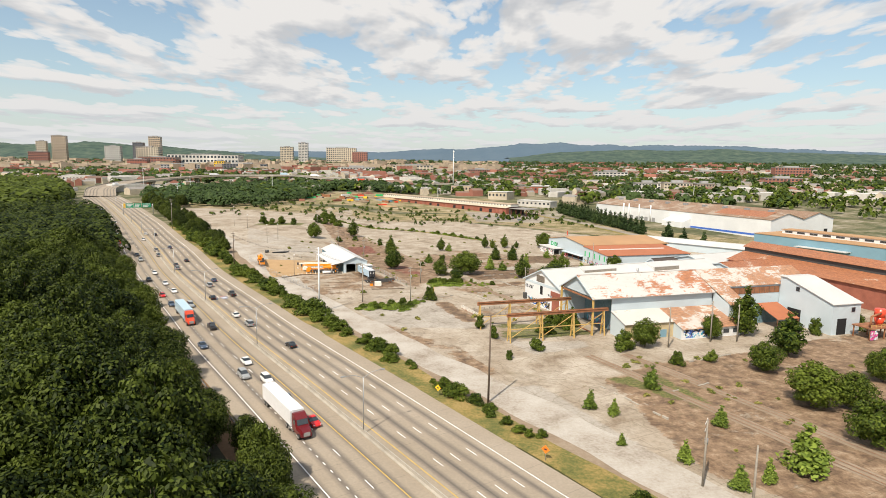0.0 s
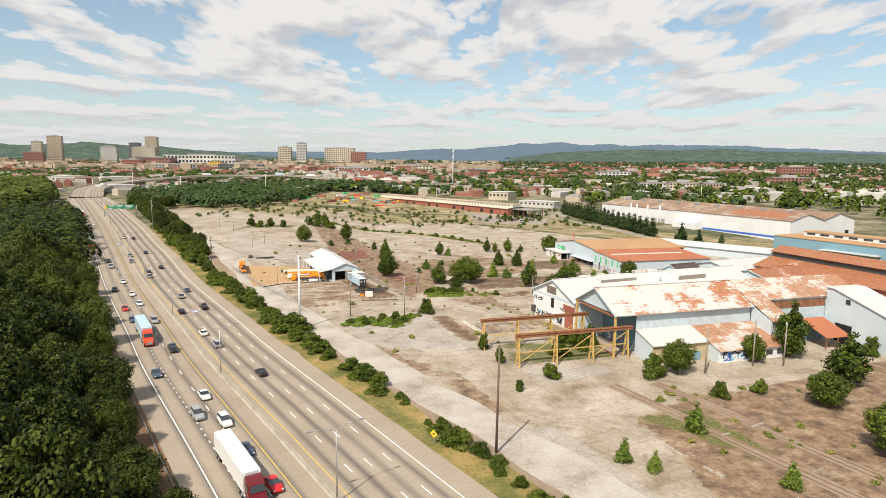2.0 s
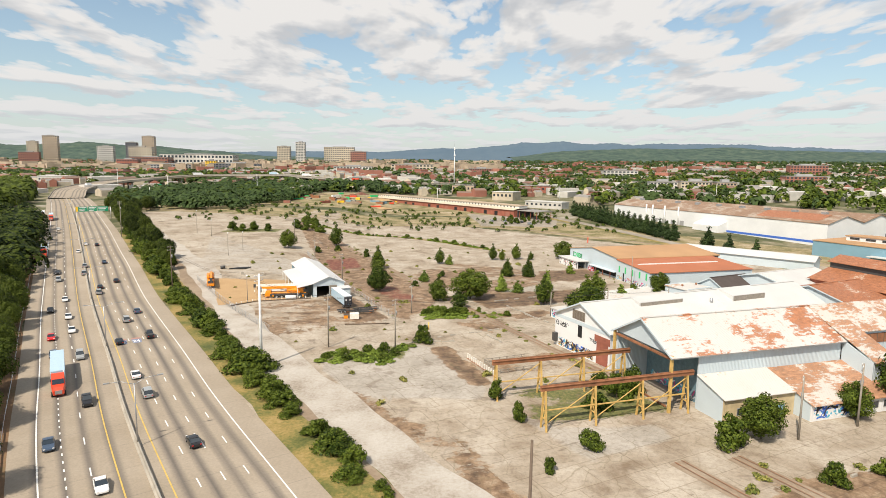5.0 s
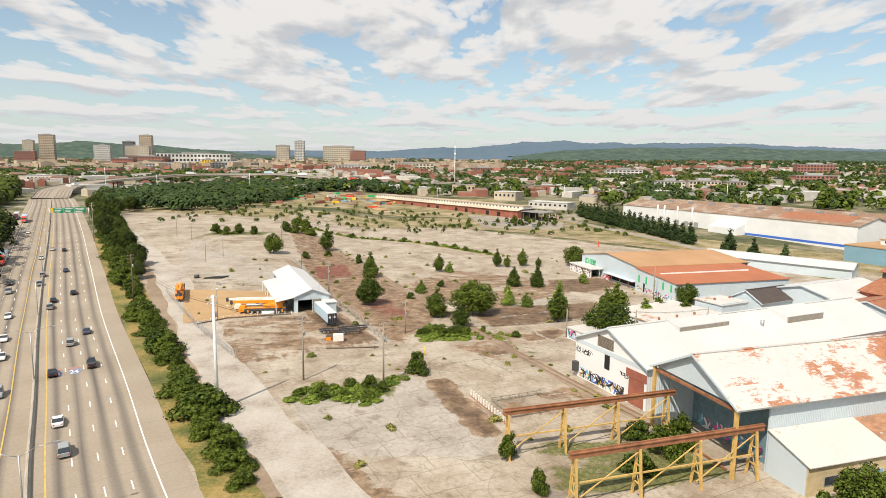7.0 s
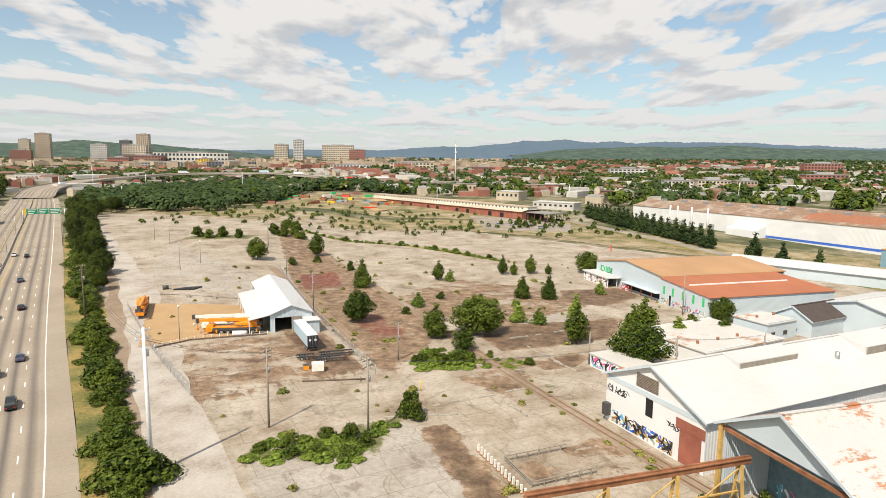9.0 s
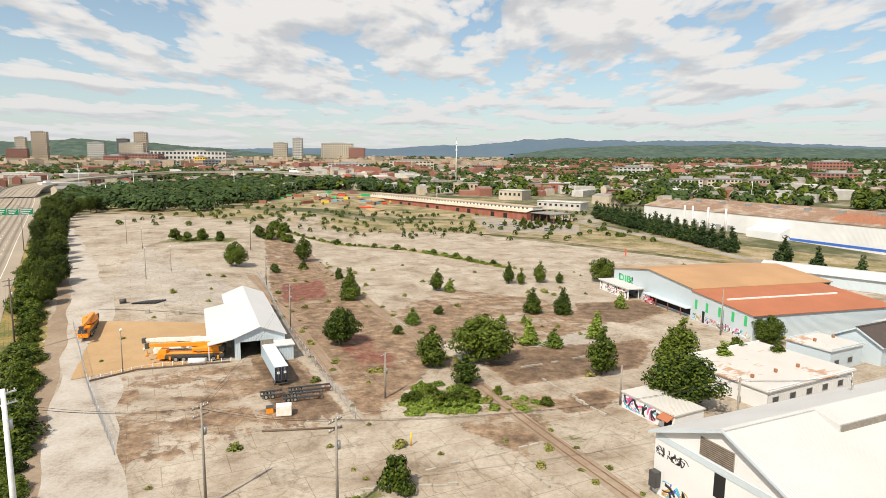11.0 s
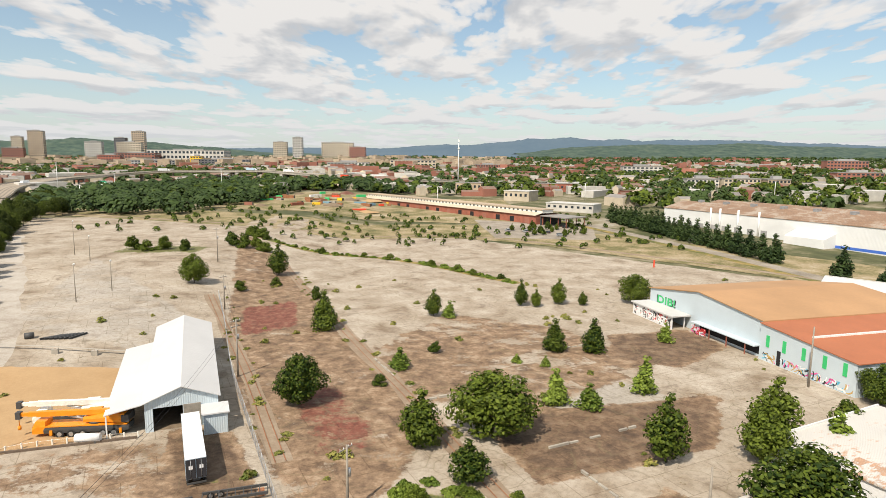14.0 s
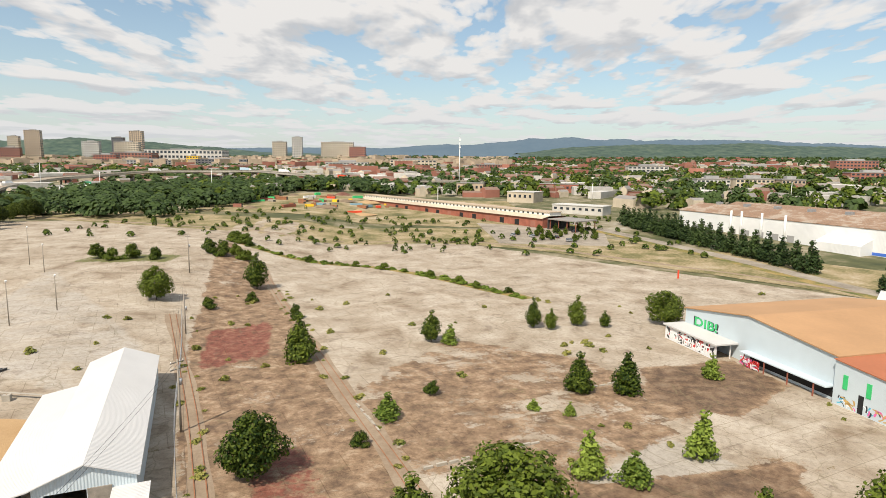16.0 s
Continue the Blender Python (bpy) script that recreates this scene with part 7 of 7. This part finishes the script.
# ---- crane yard, scrap and small things ----
def mobile_crane(x, y, rz, paint, label):
    """A five-axle telescopic crane, its boom laid forward over the cab."""
    ob = thing("mobile_crane", on(x, y, rz), label, "crane", "mobile cranes")
    part("carrier", hull(bmesh.new(), [(-7.2, 1.2, 1.2, 0.9, 1.7), (-6.6, 1.3, 1.25, 0.8, 1.8), (5.0, 1.3, 1.25, 0.8, 1.8), (5.3, 1.3, 1.2, 0.8, 1.5)]), "darkgrey", ob)
    part("deck", boxed((-7.0, 5.0, -1.3, 1.3, 1.8, 1.95)), paint, ob)
    part("cab", hull(bmesh.new(), [(5.0, 1.25, 1.15, 0.8, 2.7), (6.4, 1.25, 1.1, 0.7, 2.75), (7.0, 1.2, 1.0, 0.7, 1.7)]), paint, ob)
    part("cab_window", slabbed([(6.46, -1.0, 2.6), (6.46, 1.0, 2.6), (6.98, 1.0, 1.75), (6.98, -1.0, 1.75)], (0.04, 0, 0.02)), "glass", ob)
    part("turntable", tubes(((-2.0, 0, 1.9), (-2.0, 0, 2.3), 1.1, 1.1, 16)), "darkgrey", ob)
    part("superstructure", hull(bmesh.new(), [(-6.6, 1.2, 1.1, 2.0, 3.5), (-4.0, 1.2, 1.0, 2.2, 3.6), (-0.4, 0.9, 0.8, 2.3, 3.0)]), paint, ob)
    part("operator_cab", hull(bmesh.new(), [(-2.6, 0.5, 0.45, 2.3, 3.9), (-0.6, 0.5, 0.4, 2.3, 3.8), (-0.2, 0.45, 0.4, 2.3, 2.9)]), paint, ob).location.y = -0.95
    part("counterweight", boxed((-7.3, -6.2, -1.3, 1.3, 2.2, 3.3)), "darkgrey", ob)
    for k, (r, a, b) in enumerate(((0.40, -5.5, 6.5), (0.33, 6.5, 7.8), (0.26, 7.8, 8.8))):
        part("boom_section", bars([((a, 0.25, 3.75 - 0.1 * (a + 5.5) / 14), (b, 0.25, 3.75 - 0.1 * (b + 5.5) / 14), r * 1.7, r * 2)]), paint, ob)
    part("boom_head", boxed((8.8, 9.5, -0.2, 0.7, 3.0, 4.1)), "darkgrey", ob)
    part("hook", tubes(((9.2, 0.25, 1.8), (9.2, 0.25, 3.0), 0.06), ((9.2, 0.25, 1.2), (9.2, 0.25, 1.8), 0.25)), paint, ob)
    part("lettering", boxed((0.2, 3.6, -0.30, -0.294, 3.55, 3.85)), "darkgrey", ob)
    part("lift_ram", tubes(((-1.2, 0.25, 2.5), (2.0, 0.25, 3.2), 0.2)), "galv", ob)
    for xx in (-6.0, 4.2):
        for yy in (-1.4, 1.4):
            part("outrigger", boxed((xx - 0.2, xx + 0.2, min(yy, yy * 0.9), max(yy, yy * 0.9), 0.5, 1.3)), paint, ob)
    wheels(ob, [(xx, yy) for xx in (-5.0, -3.4, -0.4, 1.3, 3.0) for yy in (-1.15, 1.15)], 0.62, 0.42)
    return ob


mobile_crane(-57.8, 263.6, 189, "orange", "orange telescopic crane parked beside the shed")
mobile_crane(-60.5, 267.4, 189, "cream", "cream-white telescopic crane parked behind another")
mobile_crane(-91.0, 279.5, -68, "orange", "orange crane lorry parked on the pale lane")


def crane_yard():
    # box trailer backed to the shed, and flat trailers
    ob = thing("box_trailer", on(-36.8, 256.2, -63), "white-roofed black box trailer backed against the shed", "trailer")
    part("box", boxed((-8, 8, -1.3, 1.3, 1.2, 4.0)), "trailer_blue", ob)
    part("roof", boxed((-8.02, 8.02, -1.32, 1.32, 4.0, 4.06)), "trailer_white", ob)
    for yy in (-0.66, 0.66):
        d = part("rear_door", boxed((8.0, 8.06, yy - 0.62, yy + 0.62, 1.25, 3.95)), "black_paint", ob)
        part("lock_rod", tubes(((8.08, yy, 1.3), (8.08, yy, 3.9), 0.03)), "galv", d)
        part("emblem", boxed((8.06, 8.066, yy - 0.25, yy + 0.25, 2.6, 3.1)), "white_paint", d)
    part("bumper", boxed((7.9, 8.1, -1.2, 1.2, 0.5, 0.7)), "darkgrey", ob)
    part("chassis", boxed((-7.8, 7.8, -0.5, 0.5, 0.8, 1.2)), "darkgrey", ob)
    wheels(ob, [(xx, yy) for xx in (5.4, 6.6) for yy in (-1.05, 1.05)], 0.5, 0.4)
    for x, y, L, rz in ((-27.0, 246.5, 8, 20), (-27.5, 242.8, 7, 18), (-33.5, 243.5, 4, 20)):
        f = thing("flat_trailer", on(x, y, rz), "rusted skeleton trailer frame lying on the apron", "trailer", "trailer frames")
        part("frame", bars([((-L / 2, -1.0, 0.8), (L / 2, -1.0, 0.8), 0.2, 0.35), ((-L / 2, 1.0, 0.8), (L / 2, 1.0, 0.8), 0.2, 0.35)] + [((-L / 2 + k * L / 8, -1, 0.8), (-L / 2 + k * L / 8, 1, 0.8), 0.12) for k in range(9)]), "darkgrey", f)
        wheels(f, [(-L / 2 + 1 + k * 1.2, yy) for k in range(2) for yy in (-1.0, 1.0)], 0.45, 0.3)
        part("gear", boxed((L / 2 - 1.2, L / 2 - 0.4, -0.4, 0.4, 0.0, 0.8)), "rust", f)
    b = thing("cream_tank", on(-28.8, 235.6, 15), "cream equipment box standing on the apron", "box")
    part("body", boxed((-1.3, 1.3, -0.9, 0.9, 0.2, 1.9)), "cream", b)
    part("skid", boxed((-1.4, 1.4, -0.8, -0.5, 0, 0.2), (-1.4, 1.4, 0.5, 0.8, 0, 0.2)), "rust", b)
    b = thing("orange_bin", on(-31.6, 236.6, 15), "orange steel bin standing on the apron", "bin")
    part("body", boxed((-0.6, 0.6, -0.6, 0.6, 0, 1.0)), "orange", b)
    part("lid", boxed((-0.65, 0.65, -0.65, 0.65, 1.0, 1.06)), "darkgrey", b)
    t = thing("white_tank", on(-55.2, 260.6, 9), "white cylindrical tank lying before the cranes", "tank")
    part("shell", tubes(((-1.8, 0, 0.85), (1.8, 0, 0.85), 0.65, 0.65, 16)), "white_steel", t)
    part("saddle", boxed((-1.3, -1.0, -0.5, 0.5, 0, 0.4), (1.0, 1.3, -0.5, 0.5, 0, 0.4)), "darkgrey", t)
    lg = thing("felled_pole", on(-24, 229.6, 8), "dark timber pole lying on the concrete", "timber pole")
    part("shaft", tubes(((-6.5, 0, 0.2), (6.5, 0.3, 0.2), 0.2, 0.16)), "timber", lg)
    part("crossarm", bars([((5.5, -1.2, 0.3), (5.5, 1.2, 0.3), 0.15)]), "timber", lg)
    # timber guard fence below the cranes
    f = thing("guard_fence", Matrix(), "pale timber guard fence along the crane bay", "fence")
    ln = Line([(-72, 249.5), (-66, 256.5), (-60, 259.5), (-48.6, 262.8)])
    part("rail", ribbon(ln, 0, ln.length, (-0.05, 0.05), 0.85, 2), "cream", f)
    part("rail", ribbon(ln, 0, ln.length, (0.05, 0.06), 0.45, 2), "cream", f)
    for k in range(15):
        p, r, d = ln.at(ln.length * k / 14)
        part("post", boxed((p.x - 0.09, p.x + 0.09, p.y - 0.09, p.y + 0.09, -0.1, 1.0)), "cream", f)
    part("kerb", bars([((-72, 249.2, 0.2), (-66, 256.2, 0.2), 0.3, 0.4), ((-66, 256.2, 0.2), (-48.6, 262.4, 0.2), 0.3, 0.4)]), "timber", f)
    # chain link fences with posts
    for pts, lab in (([(-16, 234.5), (-30, 262), (-45.5, 293), (-60, 326), (-73, 354)], "grey chain-link fence east of the shed"), ([(-50, 220), (-61, 234), (-72.5, 249), (-86, 268), (-98.5, 285)], "grey chain-link fence along the gravel way")):
        f = thing("chain_link_fence", Matrix(), lab, "fence")
        ln = Line(pts)
        n = int(ln.length / 3.2)
        for k in range(n + 1):
            p, r, d = ln.at(ln.length * k / n)
            part("post", tubes(((p.x, p.y, gz(p.x, p.y) - 0.1), (p.x, p.y, gz(p.x, p.y) + 2.1), 0.05, 0.05, 6)), "galv", f)
        for h in (0.15, 2.05):
            part("rail", ribbon(ln, 0, ln.length, (-0.025, 0.025), h, 3), "galv", f)
        mesh = bmesh.new()
        for k in range(int(ln.length / 0.5)):
            p, r, d = ln.at(k * 0.5)
            q, r2, d2 = ln.at(k * 0.5 + 1.0)
            bar(mesh, (p.x, p.y, gz(p.x, p.y) + 0.15), (q.x, q.y, gz(q.x, q.y) + 2.05), 0.012)
            bar(mesh, (q.x, q.y, gz(q.x, q.y) + 0.15), (p.x, p.y, gz(p.x, p.y) + 2.05), 0.012)
        part("wire_mesh", mesh, "galv", f)
    for x, y in ((-85, 296.6), (-77, 297.5)):
        c = thing("concrete_block", on(x, y, 20), "grey concrete block standing on the sand", "block")
        part("body", boxed((-0.6, 0.6, -0.5, 0.5, 0, 1.1)), "concrete", c)
        part("lifting_eye", bars([((-0.1, 0, 1.15), (0.1, 0, 1.15), 0.05)]), "rust", c)
    for k in range(7):
        lg = thing("steel_beam", on(-91.5 + 0.8 * k, 305 + 0.35 * k, 50 + 4 * k), "dark steel beam lying on the terrace", "beam", "stacked beams")
        part("web", boxed((-2.4, 2.4, -0.04, 0.04, 0.05, 0.45)), "darkgrey", lg)
        part("flange", boxed((-2.4, 2.4, -0.2, 0.2, 0.45, 0.5)), "darkgrey", lg)
    ta = thing("steel_tank", on(-96, 304, 30), "small dark tank lying on the terrace", "tank")
    part("shell", tubes(((-0.9, 0, 0.7), (0.9, 0, 0.7), 0.7, 0.7, 12)), "darkgrey", ta)
    po = thing("yellow_post", on(-5.6, 225.1), "yellow painted marker post in the yard", "post")
    part("shaft", tubes(((0, 0, 0), (0, 0, 2.2), 0.12)), "yellow_sign", po)
    po = thing("red_hydrant_post", on(82, 425), "tall red painted valve post in the meadow", "post")
    part("shaft", boxed((-0.25, 0.25, -0.25, 0.25, 0, 3.2)), "cab_red", po)
    # brick kerbs left of demolished walls
    for x, y, L, rz in ((-4, 213, 15, 8), (12, 218, 10, 118), (6, 222, 20, 28), (26, 268, 24, 28), (5, 285, 20, 28), (30, 315, 16, 28), (-16, 300, 18, 118), (22, 250, 14, 118), (40, 120, 22, 118), (56, 128, 14, 28), (70, 150, 16, 28), (28, 238, 16, -60)):
        w = thing("wall_stub", on(x, y, rz), "low broken concrete kerb of a demolished wall", "kerb", "wall stubs")
        rnd = random.Random(int(x * 10))
        for k in range(int(L / 2)):
            if rnd.random() < 0.75:
                part("segment", boxed((-L / 2 + 2 * k, -L / 2 + 2 * k + rnd.uniform(1.2, 1.98), -0.18, 0.18, -0.05, rnd.uniform(0.2, 0.5))), "concrete", w)


crane_yard()


def wires(p, q, n, sag, label):
    w = thing("power_line", Matrix(), label, "cable", "power lines")
    for k in range(n):
        o = Vector((0.5 * k - 0.25 * n, 0.2 * k, -0.15 * (k % 2)))
        a, b = Vector(p) + o, Vector(q) + o
        pts = [a.lerp(b, i / 14) - Vector((0, 0, sag * 4 * (i / 14) * (1 - i / 14))) for i in range(15)]
        bm, last = bmesh.new(), None
        for c in pts:
            ring = [bm.verts.new(c + Vector(e)) for e in ((-0.018, 0, -0.012), (0.018, 0, -0.012), (0, 0.018, 0.016), (0, -0.018, 0.016))]
            if last:
                for i in range(4):
                    bm.faces.new((last[i], last[(i + 1) % 4], ring[(i + 1) % 4], ring[i]))
            last = ring
        part("wire", bm, "black_paint", w)


wires((-30.5, 207, 13.4), (-13.1, 205, 13.0), 3, 0.5, "black wires strung between yard poles")
wires((-42.4, 190.6, 20.4), (-30.5, 207, 13.4), 3, 0.8, "black wires strung from the white pole")
wires((-13.1, 205, 13.0), (45, 226, 11.5), 3, 1.6, "black wires strung towards the works")
wires((45, 226, 11.5), (62, 226, 12.5), 3, 0.5, "black wires strung between roof poles")
wires((-43, 290, 11.4), (-66, 341, 12.5), 3, 1.2, "black wires strung along the shed")
wires((-30.5, 207, 13.4), (-43, 290, 11.4), 2, 2.0, "black wires strung over the crane yard")
wires((-42.4, 190.6, 20.4), (-98.5, 264.5, 16.6), 3, 2.2, "black wires strung along the motorway")


def market_building():
    """Long brick sheds with cream clerestory beyond the meadow, ending in an open canopy."""
    A, B = Vector((-84, 748, 0)), Vector((58, 572, 0))
    d = (B - A)
    L = d.length
    z = gz(0, 650)
    m = pose(A.x, A.y, z - 1.0, 0, 0, math.degrees(math.atan2(d.y, d.x)))
    ob = thing("brick_market", m, "long red brick shed with a cream clerestory roof", "building")
    part("wall", boxed((0, L, -11, -10.7, -5, 5.5), (0, L, 10.7, 11, -5, 5.5), (0, 0.3, -10.7, 10.7, -5, 5.5), (L - 0.3, L, -10.7, 10.7, -5, 5.5)), "brick", ob)
    part("lower_roof", slabbed([(-0.4, -12, 5.4), (-0.4, -5, 6.8), (-0.4, -5, 7.0), (-0.4, -12, 5.6)], (L + 0.8, 0, 0)), "t_cream", ob)
    part("lower_roof", slabbed([(-0.4, 12, 5.4), (-0.4, 5, 6.8), (-0.4, 5, 7.0), (-0.4, 12, 5.6)], (L + 0.8, 0, 0)), "t_cream", ob)
    part("clerestory", boxed((0, L, -5, 5, 6.6, 8.8)), "cream", ob)
    part("upper_roof", boxed((-0.5, L + 0.5, -5.6, 5.6, 8.8, 9.2)), "t_tan", ob)
    for k in range(52):
        part("window", boxed((2 + k * L / 53, 3.6 + k * L / 53, -5.06, -5.0, 7.2, 8.3)), "glass", ob)
    for k in range(16):
        part("doorway", boxed((4 + k * L / 16, 8 + k * L / 16, -11.05, -11.0, 0, 3.6)), "black" if k % 3 else "t_brick", ob)
    c = thing("open_canopy", pose(60, 570, gz(60, 570), 0, 0, math.degrees(math.atan2(d.y, d.x))), "dark open canopy at the end of a brick shed", "canopy")
    part("roof", boxed((0, 22, -10, 9, 5.6, 6.2)), "t_roofgrey", c)
    for k in range(4):
        for yy in (-9, 8):
            part("post", boxed((1 + k * 6.6, 1.4 + k * 6.6, yy, yy + 0.4, -1.5, 5.6)), "brick", c)
    part("back_wall", boxed((0, 0.3, -10, 9, -1.5, 5.6)), "darkgrey", c)
    for x, y, w, dd, h, wall, roof, rz, lab in ((90, 655, 40, 16, 6, "t_white", "t_roofwhite", -35, "long white shed with a flat roof"), (58, 755, 26, 22, 9, "t_cream", "t_roofwhite", -30, "pale block with a white roof"), (110, 880, 50, 18, 9, "brick", "t_roofgrey", -10, "red brick block with a flat roof"), (10, 880, 30, 20, 10, "t_tan", "t_roofgrey", -10, "tan block with a flat roof"), (-40, 900, 26, 14, 6, "t_white", "t_roofwhite", -10, "small white shed with a flat roof"), (175, 790, 24, 12, 7, "t_brick", "t_roofbrown", 10, "brick house with a brown roof"), (-600, 790, 70, 40, 9, "brick", "t_roofwhite", 30, "brick hall with a white roof beyond the wood"), (-640, 1000, 40, 20, 12, "t_white", "t_roofwhite", 20, "white hall beyond the wood")):
        b = thing("low_building", on(x, y, rz), lab, "building")
        part("wall", boxed((-w / 2, w / 2, -dd / 2, dd / 2, -3, h)), wall, b)
        part("roof", boxed((-w / 2 - 0.4, w / 2 + 0.4, -dd / 2 - 0.4, dd / 2 + 0.4, h, h + 0.5)), roof, b)
        for k in range(int(w / 5)):
            part("window", boxed((-w / 2 + 1.5 + 5 * k, -w / 2 + 3.8 + 5 * k, -dd / 2 - 0.06, -dd / 2, h * 0.45, h * 0.75)), "glass", b)
    # scrap and containers
    rnd = random.Random(12)
    for k in range(46):
        x, y = rnd.uniform(-165, -60), rnd.uniform(625, 775)
        col = rnd.choice(["cab_red", "brick", "trailer_white", "wall_teal", "green_paint", "rust", "rust", "rust", "concrete", "yellow_sign", "t_brick"])
        L = rnd.uniform(2, 12)
        b = thing("scrap_container", on(x, y, rnd.uniform(-40, 60)), "weathered container standing in the scrap yard", "container", "scrap yard containers")
        h = rnd.uniform(1.0, 2.8)
        part("body", boxed((-L / 2, L / 2, -1.2, 1.2, 0.1, h)), col, b)
        part("door_frame", boxed((L / 2, L / 2 + 0.08, -1.2, 1.2, 0.1, h * 0.95)), "darkgrey", b)
    for k in range(9):
        x, y = rnd.uniform(-160, -60), rnd.uniform(620, 780)
        tagged(part("rubble_heap", heap(x, y, rnd.uniform(5, 11), rnd.uniform(1.5, 3.5), k), rnd.choice(["sand", "silt", "rustsoil"])), "heap of rubble in the scrap yard", "heap")
    for k in range(16):
        x, y = 22 + rnd.uniform(0, 55), 512 + rnd.uniform(0, 45)
        key = rnd.choice([WHITE, BLACK, GREY, RED, BLUE])
        if k % 3 == 0:
            copy_thing(CARS[key], on(x, y, rnd.choice((20, 110)), 0.1))
        p = rnd.choice(T_OVAL)
        put_tree(p, scaled(x + 3, y + 4, rnd.uniform(0, 360), 0.7, 0.55), "young trees of the car park")


def heap(cx, cy, r, h, seed):
    bm = bmesh.new()
    n = 18
    rows = []
    for k in range(5):
        f = k / 4
        row = []
        for i in range(n):
            a = 2 * math.pi * i / n
            q = r * (1 - f) * (1 + 0.3 * noise.noise((math.cos(a) * 2 + seed, math.sin(a) * 2, f * 2)))
            x, y = cx + q * math.cos(a), cy + q * math.sin(a)
            row.append(bm.verts.new((x, y, gz(cx, cy) - 0.2 + h * f ** 0.8 + 0.2 * noise.noise((x, y, seed)))))
        rows.append(row)
    for a, b in zip(rows, rows[1:]):
        for i in range(n):
            j = (i + 1) % n
            bm.faces.new((a[i], a[j], b[j], b[i])).smooth = True
    bmesh.ops.remove_doubles(bm, verts=bm.verts[:], dist=0.01)
    return bm


market_building()


def lattice_mast():
    x, y = -4, 950
    ob = thing("radio_mast", on(x, y), "tall thin red and white radio mast", "mast")
    h = 62
    part("mast", tubes(((0, 0, 0), (0, 0, h), 0.9, 0.35, 6)), "white_steel", ob)
    part("antenna", tubes(((0, 0, h), (0, 0, h + 9), 0.15, 0.05, 6)), "galv", ob)
    for z in (h - 3, h - 12):
        part("dish", tubes(((0, -1.2, z), (0, -0.6, z), 1.3, 1.1, 10)), "white_steel", ob)


lattice_mast()
for x, y, h in ((-229, 745, 24), (-331, 741, 22), (-300, 640, 14), (-400, 760, 30), (120, 760, 16), (300, 760, 18), (-20, 700, 16)):
    ob = thing("lamp_mast", on(x, y), "tall grey lamp mast beside the slip road", "lamp", "lamp masts")
    part("mast", tubes(((0, 0, 0), (0, 0, h), 0.35, 0.2, 8)), "white_steel", ob)
    part("head", bars([((-1.4, 0, h), (1.4, 0, h), 0.3, 0.25)]), "galv", ob)
g = thing("motorway_sign", on(-341, 738, -20), "green motorway sign on two posts", "road sign")
for x in (-3, 3):
    part("post", tubes(((x, 0, -0.5), (x, 0, 12), 0.25)), "galv", g)
part("board", boxed((-5.5, 5.5, -0.3, -0.15, 8, 13)), "green_sign", g)
part("legend", boxed((-4.5, 4.0, -0.312, -0.302, 11, 11.8)), "white_paint", g)
part("legend", boxed((-4.5, 2.0, -0.312, -0.302, 9.2, 10.0)), "white_paint", g)
